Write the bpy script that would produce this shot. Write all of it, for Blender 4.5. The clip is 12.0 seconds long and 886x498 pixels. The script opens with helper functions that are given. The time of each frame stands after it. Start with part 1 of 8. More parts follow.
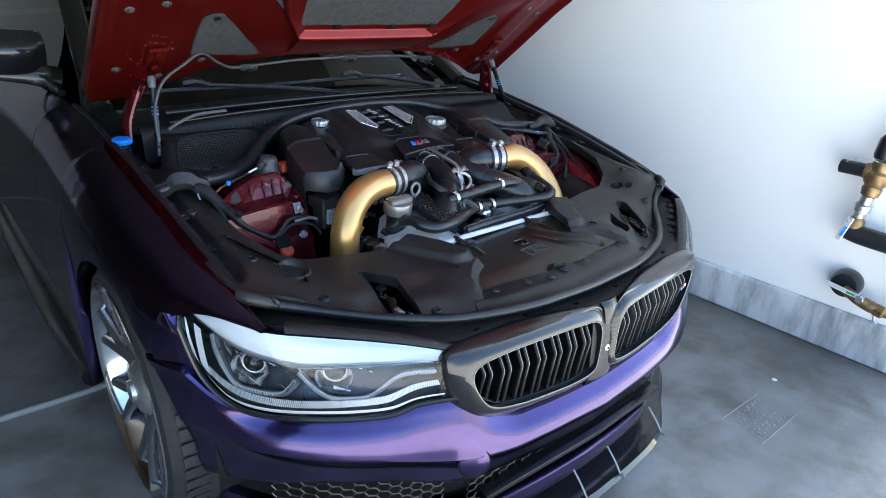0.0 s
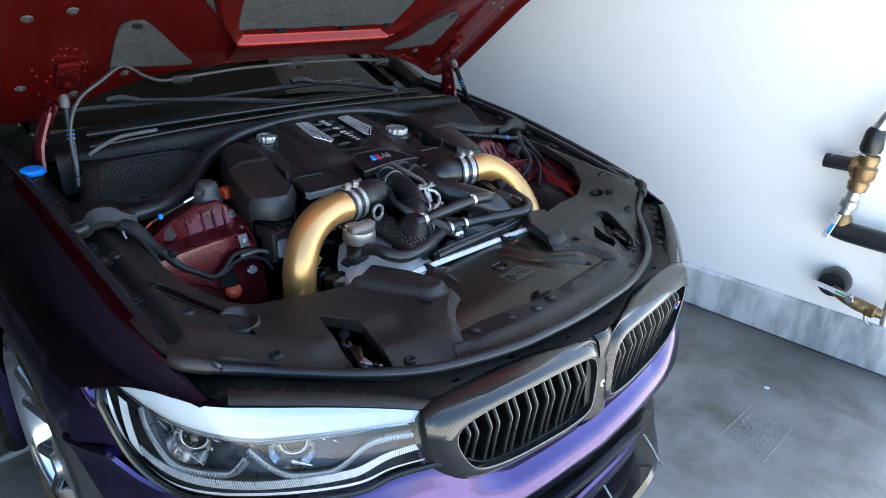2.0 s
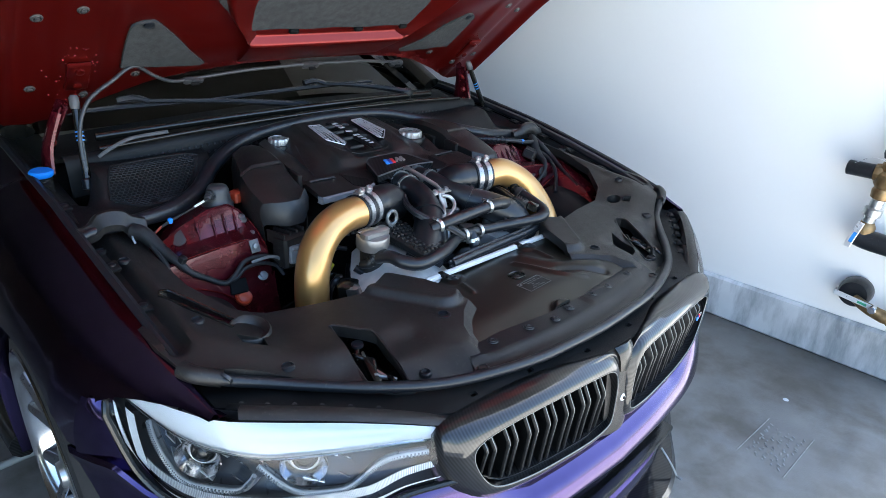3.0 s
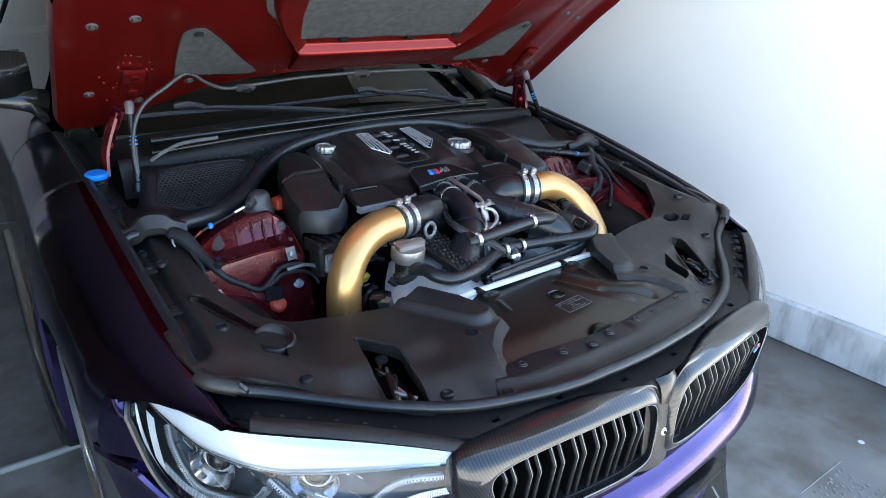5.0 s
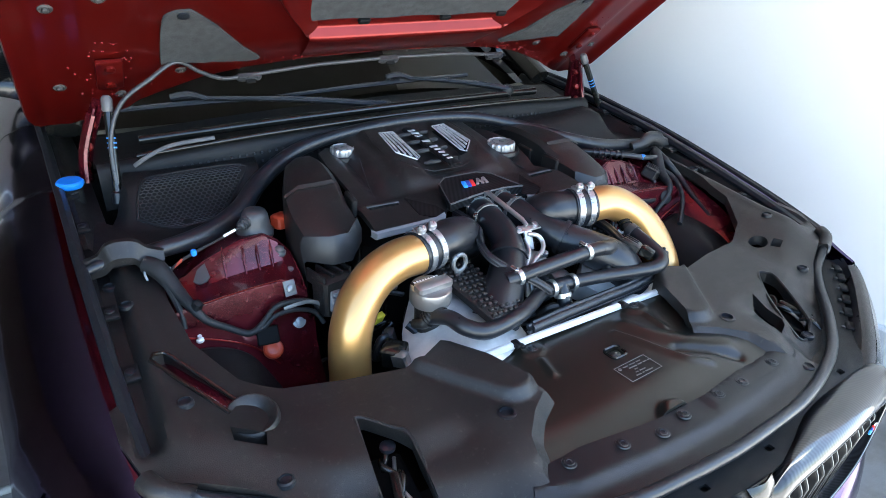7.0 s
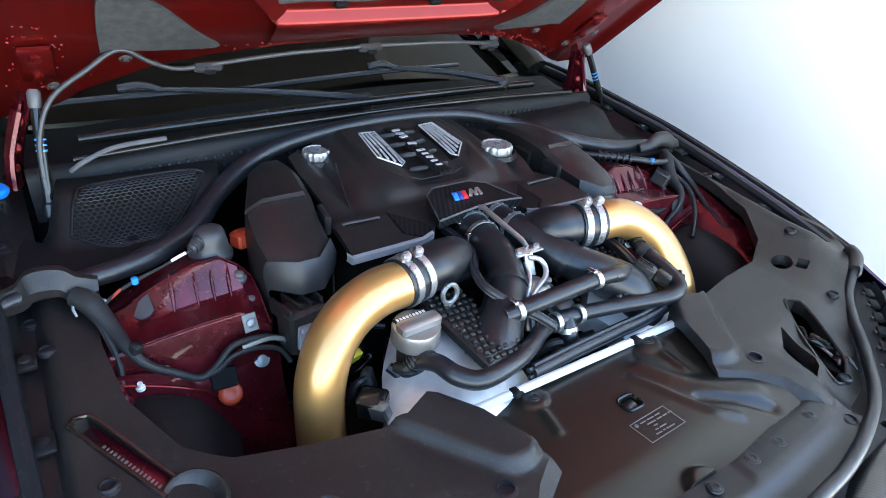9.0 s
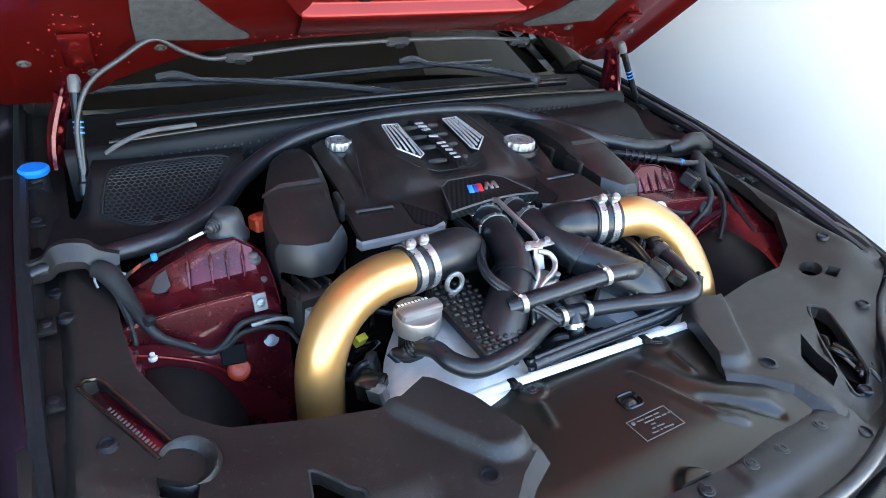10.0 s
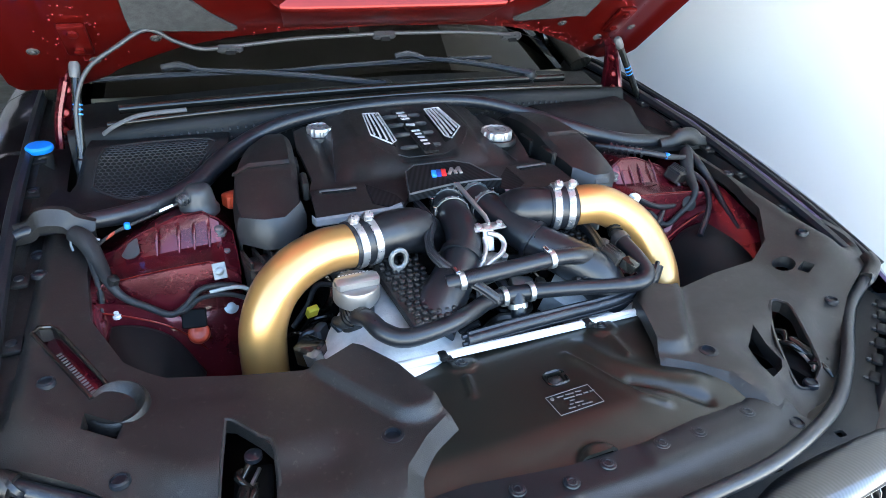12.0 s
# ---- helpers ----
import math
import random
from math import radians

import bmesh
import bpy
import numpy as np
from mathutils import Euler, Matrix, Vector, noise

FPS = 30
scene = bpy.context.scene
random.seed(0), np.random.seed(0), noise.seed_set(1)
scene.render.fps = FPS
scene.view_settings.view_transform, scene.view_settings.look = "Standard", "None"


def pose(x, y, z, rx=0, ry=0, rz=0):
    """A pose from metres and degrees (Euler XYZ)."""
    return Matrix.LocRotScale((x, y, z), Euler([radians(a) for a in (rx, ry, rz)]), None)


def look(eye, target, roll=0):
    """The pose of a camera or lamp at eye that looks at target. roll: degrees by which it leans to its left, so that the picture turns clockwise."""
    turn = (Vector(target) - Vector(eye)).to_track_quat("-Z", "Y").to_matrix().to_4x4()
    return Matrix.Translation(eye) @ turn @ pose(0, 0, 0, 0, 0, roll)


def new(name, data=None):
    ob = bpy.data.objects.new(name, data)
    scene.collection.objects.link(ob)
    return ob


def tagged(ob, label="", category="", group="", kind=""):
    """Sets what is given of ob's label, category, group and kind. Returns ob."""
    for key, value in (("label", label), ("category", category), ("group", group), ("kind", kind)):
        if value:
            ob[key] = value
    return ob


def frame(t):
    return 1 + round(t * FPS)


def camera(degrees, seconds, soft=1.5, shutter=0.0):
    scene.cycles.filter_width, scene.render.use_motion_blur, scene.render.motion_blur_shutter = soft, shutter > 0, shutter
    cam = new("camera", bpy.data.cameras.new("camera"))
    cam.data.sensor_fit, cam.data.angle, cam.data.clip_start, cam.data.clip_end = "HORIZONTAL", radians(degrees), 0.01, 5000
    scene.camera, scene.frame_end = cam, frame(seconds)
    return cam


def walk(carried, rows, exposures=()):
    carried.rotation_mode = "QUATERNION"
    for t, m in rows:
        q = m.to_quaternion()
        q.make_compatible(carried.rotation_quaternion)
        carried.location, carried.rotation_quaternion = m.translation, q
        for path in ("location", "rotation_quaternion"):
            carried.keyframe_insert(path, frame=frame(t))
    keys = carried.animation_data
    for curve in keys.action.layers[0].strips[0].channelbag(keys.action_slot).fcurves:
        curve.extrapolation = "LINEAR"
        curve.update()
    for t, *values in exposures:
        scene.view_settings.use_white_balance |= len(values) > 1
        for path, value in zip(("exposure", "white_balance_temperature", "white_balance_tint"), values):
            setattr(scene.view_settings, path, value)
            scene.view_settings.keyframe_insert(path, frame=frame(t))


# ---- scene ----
from mathutils import geometry

cam = camera(70.6, 12.0, soft=0.8)
PATH = [
    (0, (-1.19, -1.549, 1.349), (0.022, -0.166, 0.562), 2.8),
    (0.5, (-1.156, -1.5, 1.348), (0.074, -0.138, 0.551), 2.9),
    (1, (-1.124, -1.453, 1.344), (0.127, -0.113, 0.544), 2.7),
    (1.5, (-1.088, -1.415, 1.345), (0.182, -0.096, 0.54), 1.8),
    (2, (-1.061, -1.387, 1.347), (0.229, -0.082, 0.551), 1.4),
    (2.5, (-1.049, -1.365, 1.348), (0.242, -0.059, 0.556), 1.2),
    (3, (-1.046, -1.343, 1.346), (0.228, -0.022, 0.551), 1.7),
    (4.8, (-0.97, -1.355, 1.337), (0.175, 0.094, 0.57), 1.5),
    (5, (-0.959, -1.357, 1.344), (0.15, 0.114, 0.567), 1.2),
    (5.5, (-0.909, -1.37, 1.335), (0.112, 0.162, 0.554), -0.0),
    (6, (-0.863, -1.34, 1.338), (0.093, 0.226, 0.542), -0.0),
    (6.5, (-0.814, -1.242, 1.342), (0.122, 0.32, 0.516), 0.8),
    (7, (-0.758, -1.12, 1.357), (0.212, 0.396, 0.484), 1.1),
    (7.5, (-0.717, -1.022, 1.359), (0.284, 0.449, 0.447), 1.5),
    (7.7, (-0.713, -0.991, 1.362), (0.299, 0.463, 0.434), 2.2),
    (9.3, (-0.648, -0.956, 1.348), (0.334, 0.518, 0.42), 2.6),
    (9.5, (-0.64, -0.968, 1.345), (0.31, 0.527, 0.417), 2.4),
    (10, (-0.607, -1.011, 1.341), (0.249, 0.54, 0.414), 2.2),
    (10.5, (-0.569, -1.063, 1.335), (0.226, 0.526, 0.416), 2.4),
    (11, (-0.534, -1.115, 1.33), (0.216, 0.504, 0.426), 2.3),
    (11.5, (-0.499, -1.148, 1.325), (0.215, 0.49, 0.426), 1.8),
    (12, (-0.45, -1.15, 1.318), (0.227, 0.499, 0.411), 1.1),
]
walk(cam, [(t, look(eye, target, roll)) for t, eye, target, roll in PATH],
     exposures=[(0, 2.7, 6100, 6), (3, 2.72, 6100, 6), (6.5, 3.25, 6150, 6), (9.5, 3.55, 6200, 6), (12, 3.75, 6150, 5)])

# the light: open garage door ahead of the car, sunny drive outside
SUN_EL, SUN_AZ = radians(53), radians(85)
world = bpy.data.worlds.new("sky")
scene.world = world
world.use_nodes = True
wn = world.node_tree.nodes
sky = wn.new("ShaderNodeTexSky")
sky.sky_type, sky.sun_disc = "NISHITA", False
sky.sun_elevation, sky.sun_rotation = SUN_EL, SUN_AZ
world.node_tree.links.new(sky.outputs[0], wn["Background"].inputs[0])
wn["Background"].inputs[1].default_value = 0.115
sun = new("sun", bpy.data.lights.new("sun", "SUN"))
sun.data.energy, sun.data.angle, sun.data.color = 5.0, radians(0.5), (1.0, 0.95, 0.88)
SUN_DIR = Vector((-0.75, -0.07, -1.0))
sun.matrix_world = look((0, 0, 20), Vector((0, 0, 20)) + SUN_DIR)


# ---- materials ----
def material(name, color, rough=0.5, metal=0.0, var=0.12, scale=6.0, bump=0.0, bscale=300.0, coat=0.0, rough_var=0.1, spec=0.5, dust=0.0):
    m = bpy.data.materials.new(name)
    m.use_nodes = True
    nt = m.node_tree
    p = nt.nodes["Principled BSDF"]
    tc = nt.nodes.new("ShaderNodeTexCoord")
    n1 = nt.nodes.new("ShaderNodeTexNoise")
    n1.inputs["Scale"].default_value, n1.inputs["Detail"].default_value = scale, 8.0
    nt.links.new(tc.outputs["Object"], n1.inputs["Vector"])
    ramp = nt.nodes.new("ShaderNodeValToRGB")
    ramp.color_ramp.elements[0].position, ramp.color_ramp.elements[1].position = 0.3, 0.7
    ramp.color_ramp.elements[0].color = (*[c * (1 - var) for c in color], 1)
    ramp.color_ramp.elements[1].color = (*[min(1, c * (1 + var)) for c in color], 1)
    nt.links.new(n1.outputs["Fac"], ramp.inputs["Fac"])
    nt.links.new(ramp.outputs["Color"], p.inputs["Base Color"])
    mr = nt.nodes.new("ShaderNodeMapRange")
    mr.inputs["To Min"].default_value, mr.inputs["To Max"].default_value = max(0.02, rough - rough_var), min(1, rough + rough_var)
    n2 = nt.nodes.new("ShaderNodeTexNoise")
    n2.inputs["Scale"].default_value, n2.inputs["Detail"].default_value = scale * 4.3, 6.0
    nt.links.new(tc.outputs["Object"], n2.inputs["Vector"])
    nt.links.new(n2.outputs["Fac"], mr.inputs["Value"])
    nt.links.new(mr.outputs["Result"], p.inputs["Roughness"])
    if dust:
        n4 = nt.nodes.new("ShaderNodeTexNoise")
        n4.inputs["Scale"].default_value, n4.inputs["Detail"].default_value, n4.inputs["Roughness"].default_value = 120.0, 7.0, 0.75
        nt.links.new(tc.outputs["Object"], n4.inputs["Vector"])
        r4 = nt.nodes.new("ShaderNodeValToRGB")
        r4.color_ramp.elements[0].position, r4.color_ramp.elements[1].position = 0.57, 0.72
        r4.color_ramp.elements[1].color = (dust, dust, dust, 1)
        nt.links.new(n4.outputs["Fac"], r4.inputs["Fac"])
        mix = nt.nodes.new("ShaderNodeMix")
        mix.data_type = "RGBA"
        mix.inputs[7].default_value = (0.16, 0.145, 0.12, 1)
        nt.links.new(r4.outputs["Color"], mix.inputs[0])
        nt.links.new(ramp.outputs["Color"], mix.inputs[6])
        nt.links.new(mix.outputs[2], p.inputs["Base Color"])
    p.inputs["Metallic"].default_value = metal
    p.inputs["Coat Weight"].default_value = coat
    p.inputs["Coat Roughness"].default_value = 0.03
    p.inputs["Specular IOR Level"].default_value = spec
    if bump:
        n3 = nt.nodes.new("ShaderNodeTexNoise")
        n3.inputs["Scale"].default_value, n3.inputs["Detail"].default_value = bscale, 3.0
        nt.links.new(tc.outputs["Object"], n3.inputs["Vector"])
        b = nt.nodes.new("ShaderNodeBump")
        b.inputs["Strength"].default_value, b.inputs["Distance"].default_value = bump, 0.002
        nt.links.new(n3.outputs["Fac"], b.inputs["Height"])
        nt.links.new(b.outputs["Normal"], p.inputs["Normal"])
    return m


def carbon_material(name, coat, scale):
    m = material(name, (0.03, 0.03, 0.032), 0.36, 0.0, coat=coat, spec=0.15)
    nt = m.node_tree
    p = nt.nodes["Principled BSDF"]
    p.inputs["Coat IOR"].default_value = 1.5
    tc = nt.nodes.new("ShaderNodeTexCoord")
    mp = nt.nodes.new("ShaderNodeMapping")
    mp.inputs["Rotation"].default_value = (0.5, -0.3, radians(-42))
    w = nt.nodes.new("ShaderNodeTexWave")
    w.inputs["Scale"].default_value, w.inputs["Distortion"].default_value = scale, 0.2
    split, fold, join = (nt.nodes.new("ShaderNode" + k) for k in ("SeparateXYZ", "Math", "CombineXYZ"))
    fold.operation = "ABSOLUTE"
    nt.links.new(tc.outputs["Object"], split.inputs[0])
    nt.links.new(split.outputs[0], fold.inputs[0])
    nt.links.new(fold.outputs[0], join.inputs[0])
    nt.links.new(split.outputs[1], join.inputs[1])
    nt.links.new(split.outputs[2], join.inputs[2])
    nt.links.new(join.outputs[0], mp.inputs["Vector"])
    nt.links.new(mp.outputs["Vector"], w.inputs["Vector"])
    r = nt.nodes.new("ShaderNodeValToRGB")
    r.color_ramp.elements[0].color, r.color_ramp.elements[1].color = (0.003, 0.003, 0.003, 1), (0.017, 0.017, 0.018, 1)
    nt.links.new(w.outputs["Fac"], r.inputs["Fac"])
    nt.links.new(r.outputs["Color"], p.inputs["Base Color"])
    return m


def glass_material(name, tint):
    m = bpy.data.materials.new(name)
    m.use_nodes = True
    nt = m.node_tree
    nt.nodes.remove(nt.nodes["Principled BSDF"])
    out = nt.nodes["Material Output"]
    tr, gl, mx, fr = (nt.nodes.new("ShaderNode" + k) for k in ("BsdfTransparent", "BsdfGlossy", "MixShader", "Fresnel"))
    tr.inputs["Color"].default_value = (*tint, 1)
    gl.inputs["Roughness"].default_value = 0.02
    fr.inputs["IOR"].default_value = 1.5
    nt.links.new(fr.outputs[0], mx.inputs[0])
    nt.links.new(tr.outputs[0], mx.inputs[1])
    nt.links.new(gl.outputs[0], mx.inputs[2])
    nt.links.new(mx.outputs[0], out.inputs["Surface"])
    return m


def concrete_material(name, color, dark, scale=1.1, stretch=(1, 1, 1), spots=False):
    m = material(name, color, 0.55, 0, var=0.2, scale=3.0, bump=0.5, bscale=160.0, rough_var=0.18)
    nt = m.node_tree
    p = nt.nodes["Principled BSDF"]
    base = p.inputs["Base Color"].links[0].from_socket
    tc = nt.nodes.new("ShaderNodeTexCoord")
    n = nt.nodes.new("ShaderNodeTexNoise")
    n.inputs["Scale"].default_value, n.inputs["Detail"].default_value, n.inputs["Roughness"].default_value = scale, 10.0, 0.62
    r = nt.nodes.new("ShaderNodeValToRGB")
    r.color_ramp.elements[0].position, r.color_ramp.elements[1].position = 0.42, 0.66
    mp = nt.nodes.new("ShaderNodeMapping")
    mp.inputs["Scale"].default_value = stretch
    nt.links.new(tc.outputs["Object"], mp.inputs["Vector"])
    nt.links.new(mp.outputs["Vector"], n.inputs["Vector"])
    nt.links.new(n.outputs["Fac"], r.inputs["Fac"])
    mix = nt.nodes.new("ShaderNodeMix")
    mix.data_type = "RGBA"
    mix.inputs[7].default_value = (*dark, 1)
    nt.links.new(r.outputs["Color"], mix.inputs[0])
    nt.links.new(base, mix.inputs[6])
    out = mix.outputs[2]
    if spots:
        # rusty stains, pale dried splashes and fine grit
        for size, low, high, tint, much in ((7.0, 0.62, 0.74, (0.20, 0.125, 0.075, 1), 0.45), (3.2, 0.58, 0.75, (0.30, 0.31, 0.315, 1), 0.5), (90.0, 0.66, 0.72, (0.08, 0.075, 0.07, 1), 0.6)):
            sn = nt.nodes.new("ShaderNodeTexNoise")
            sn.inputs["Scale"].default_value, sn.inputs["Detail"].default_value, sn.inputs["Roughness"].default_value, sn.inputs["Distortion"].default_value = size, 9.0, 0.68, 0.6
            nt.links.new(tc.outputs["Object"], sn.inputs["Vector"])
            mr = nt.nodes.new("ShaderNodeMapRange")
            mr.inputs["From Min"].default_value, mr.inputs["From Max"].default_value, mr.inputs["To Max"].default_value = low, high, much
            nt.links.new(sn.outputs["Fac"], mr.inputs["Value"])
            mx = nt.nodes.new("ShaderNodeMix")
            mx.data_type = "RGBA"
            mx.inputs[7].default_value = tint
            nt.links.new(mr.outputs["Result"], mx.inputs[0])
            nt.links.new(out, mx.inputs[6])
            out = mx.outputs[2]
    nt.links.new(out, p.inputs["Base Color"])
    return m


PAINT = material("purple_paint", (0.062, 0.043, 0.118), 0.17, 1.0, 0.06, 40.0, coat=0.3, rough_var=0.03)
RED = material("red_paint", (0.15, 0.007, 0.005), 0.30, 0.72, 0.08, 9.0, coat=0.2, rough_var=0.03)
RED_DARK = material("red_bay_paint", (0.085, 0.006, 0.012), 0.24, 0.45, 0.4, 14.0, 0.1, 260.0, coat=0.35, dust=0.25)
PLASTIC = material("grained_black_plastic", (0.0145, 0.0133, 0.0125), 0.39, 0, 0.3, 11.0, 0.3, 900.0, spec=0.46, dust=0.3)
PLASTIC_MATT = material("matt_black_plastic", (0.0085, 0.0085, 0.0085), 0.52, 0, 0.3, 11.0, 0.3, 900.0, spec=0.25)
PLASTIC_GLOSS = material("smooth_black_plastic", (0.010, 0.0095, 0.008), 0.17, 0, 0.3, 9.0, 0.05, 200.0, dust=0.1)
RAD_PLASTIC = material("satin_black_radiator_plastic", (0.010, 0.0097, 0.0072), 0.30, 0, 0.12, 9.0, 0.03, 200.0, rough_var=0.01)
DARK_GREY = material("dark_grey_plastic", (0.035, 0.036, 0.038), 0.42, 0, 0.2, 30.0)
COVER = material("engine_cover_plastic", (0.012, 0.0115, 0.011), 0.40, 0, 0.2, 12.0, 0.2, 1100.0, dust=0.3)
RUBBER = material("black_rubber", (0.0095, 0.0112, 0.0145), 0.34, 0, 0.2, 20.0, 0.15, 400.0, dust=0.3)
HOSE = material("rubber_hose", (0.0095, 0.0108, 0.0135), 0.32, 0, 0.2, 30.0, 0.1, 700.0)
# near-black for black parts and for shade painted into gaps and hollows
VOID = material("void_black", (0.006, 0.006, 0.006), 0.7, 0, 0.3, 12.0, spec=0.15)
GOLD = material("gold_paint", (0.55, 0.31, 0.105), 0.33, 0.7, 0.06, 5.0, coat=0.7, rough_var=0.02)
ALU = material("cast_aluminium", (0.52, 0.52, 0.51), 0.42, 0.9, 0.1, 20.0, 0.2, 500.0)
TANK_ALU = material("pale_cast_aluminium", (0.66, 0.66, 0.655), 0.38, 0.35, 0.12, 40.0, 0.3, 300.0)
ALU_WHITE = material("anodised_white_aluminium", (0.80, 0.80, 0.80), 0.45, 0.0, 0.02, 20.0)
ALU_BRIGHT = material("bright_aluminium", (0.85, 0.85, 0.86), 0.3, 0.6, 0.015, 20.0)
CHROME = material("polished_steel", (0.7, 0.7, 0.71), 0.15, 1.0, 0.04, 20.0, rough_var=0.05)
STEEL = material("zinc_steel", (0.55, 0.56, 0.55), 0.35, 0.9, 0.1, 60.0)
GREY_PLASTIC = material("grey_plastic", (0.085, 0.085, 0.085), 0.45, 0, 0.2, 30.0)
FELT = material("grey_felt", (0.032, 0.034, 0.035), 0.9, 0, 0.3, 60.0, 0.6, 900.0)
STEEL_DULL = material("dull_steel", (0.22, 0.23, 0.23), 0.4, 0.7, 0.15, 60.0)
RED_BEAD = material("red_sealant", (0.26, 0.02, 0.022), 0.25, 0.2, 0.3, 60.0, coat=0.6)
BLUE = material("blue_plastic", (0.02, 0.22, 0.75), 0.35, 0, 0.1, 30.0)
ORANGE = material("orange_plastic", (0.36, 0.045, 0.018), 0.4, 0, 0.15, 30.0)
WHITE_PLASTIC = material("white_plastic", (0.75, 0.76, 0.76), 0.4, 0, 0.05, 30.0)
YELLOW = material("yellow_label", (0.75, 0.62, 0.05), 0.5, 0, 0.05, 30.0)
CARBON = carbon_material("carbon_fibre", 1.0, 60.0)
CARBON_MATT = carbon_material("matt_carbon_fibre", 0.0, 42.0)
GLASS = glass_material("clear_lens", (0.93, 0.95, 0.97))
SCREEN = glass_material("tinted_glass", (0.10, 0.105, 0.10))
TYRE = material("tyre_rubber", (0.018, 0.018, 0.019), 0.75, 0, 0.2, 30.0, 0.2, 500.0)
WALL = material("white_wall_paint", (0.90, 0.90, 0.90), 0.75, 0, 0.012, 2.0, 0.12, 60.0)
FLOOR = concrete_material("floor_concrete", (0.225, 0.215, 0.20), (0.135, 0.118, 0.096), 4.5, spots=True)
STEM = concrete_material("stem_wall_concrete", (0.66, 0.67, 0.69), (0.27, 0.29, 0.31), 6.0, (1, 2.0, 0.5))
DRIVE = concrete_material("drive_concrete", (0.66, 0.63, 0.58), (0.54, 0.52, 0.48))
# dark tone keeps bounce and reflections from the unseen ceiling low
CEILING = material("light_cut_ceiling", (0.14, 0.137, 0.13), 0.8, 0, 0.08, 2.0)
# dark brown for unseen left surfaces, so the fender reflects little light
DRAB = material("light_cut_brown", (0.085, 0.064, 0.042), 0.7, 0, 0.2, 3.0)
BRASS = material("aged_brass", (0.25, 0.165, 0.08), 0.42, 0.75, 0.3, 40.0, 0.2, 200.0)
CLAMP = material("brushed_clamp_steel", (0.42, 0.42, 0.43), 0.30, 0.75, 0.06, 40.0)
CAP_METAL = material("satin_titanium", (0.30, 0.29, 0.28), 0.36, 0.75, 0.06, 40.0)
TAPE = material("cloth_loom_tape", (0.009, 0.0095, 0.0105), 0.62, 0, 0.3, 60.0, 0.4, 500.0)
BLUE_PAINT = material("m_blue", (0.05, 0.28, 0.75), 0.3)
NAVY_PAINT = material("m_navy", (0.03, 0.06, 0.3), 0.3)
RED_BADGE = material("m_red", (0.75, 0.03, 0.03), 0.3)
PRINT = material("pale_print", (0.14, 0.14, 0.135), 0.5)


# ---- mesh helpers ----
def smooth_line(pts, res):
    """Catmull-Rom through the points."""
    p = [Vector(q) for q in pts]
    if len(p) < 3 or res < 2:
        return p
    out = []
    for i in range(len(p) - 1):
        a, b, c, d = p[max(i - 1, 0)], p[i], p[i + 1], p[min(i + 2, len(p) - 1)]
        for k in range(res):
            t = k / res
            out.append(0.5 * (2 * b + (c - a) * t + (2 * a - 5 * b + 4 * c - d) * t * t + (3 * b - a - 3 * c + d) * t ** 3))
    return out + [p[-1]]


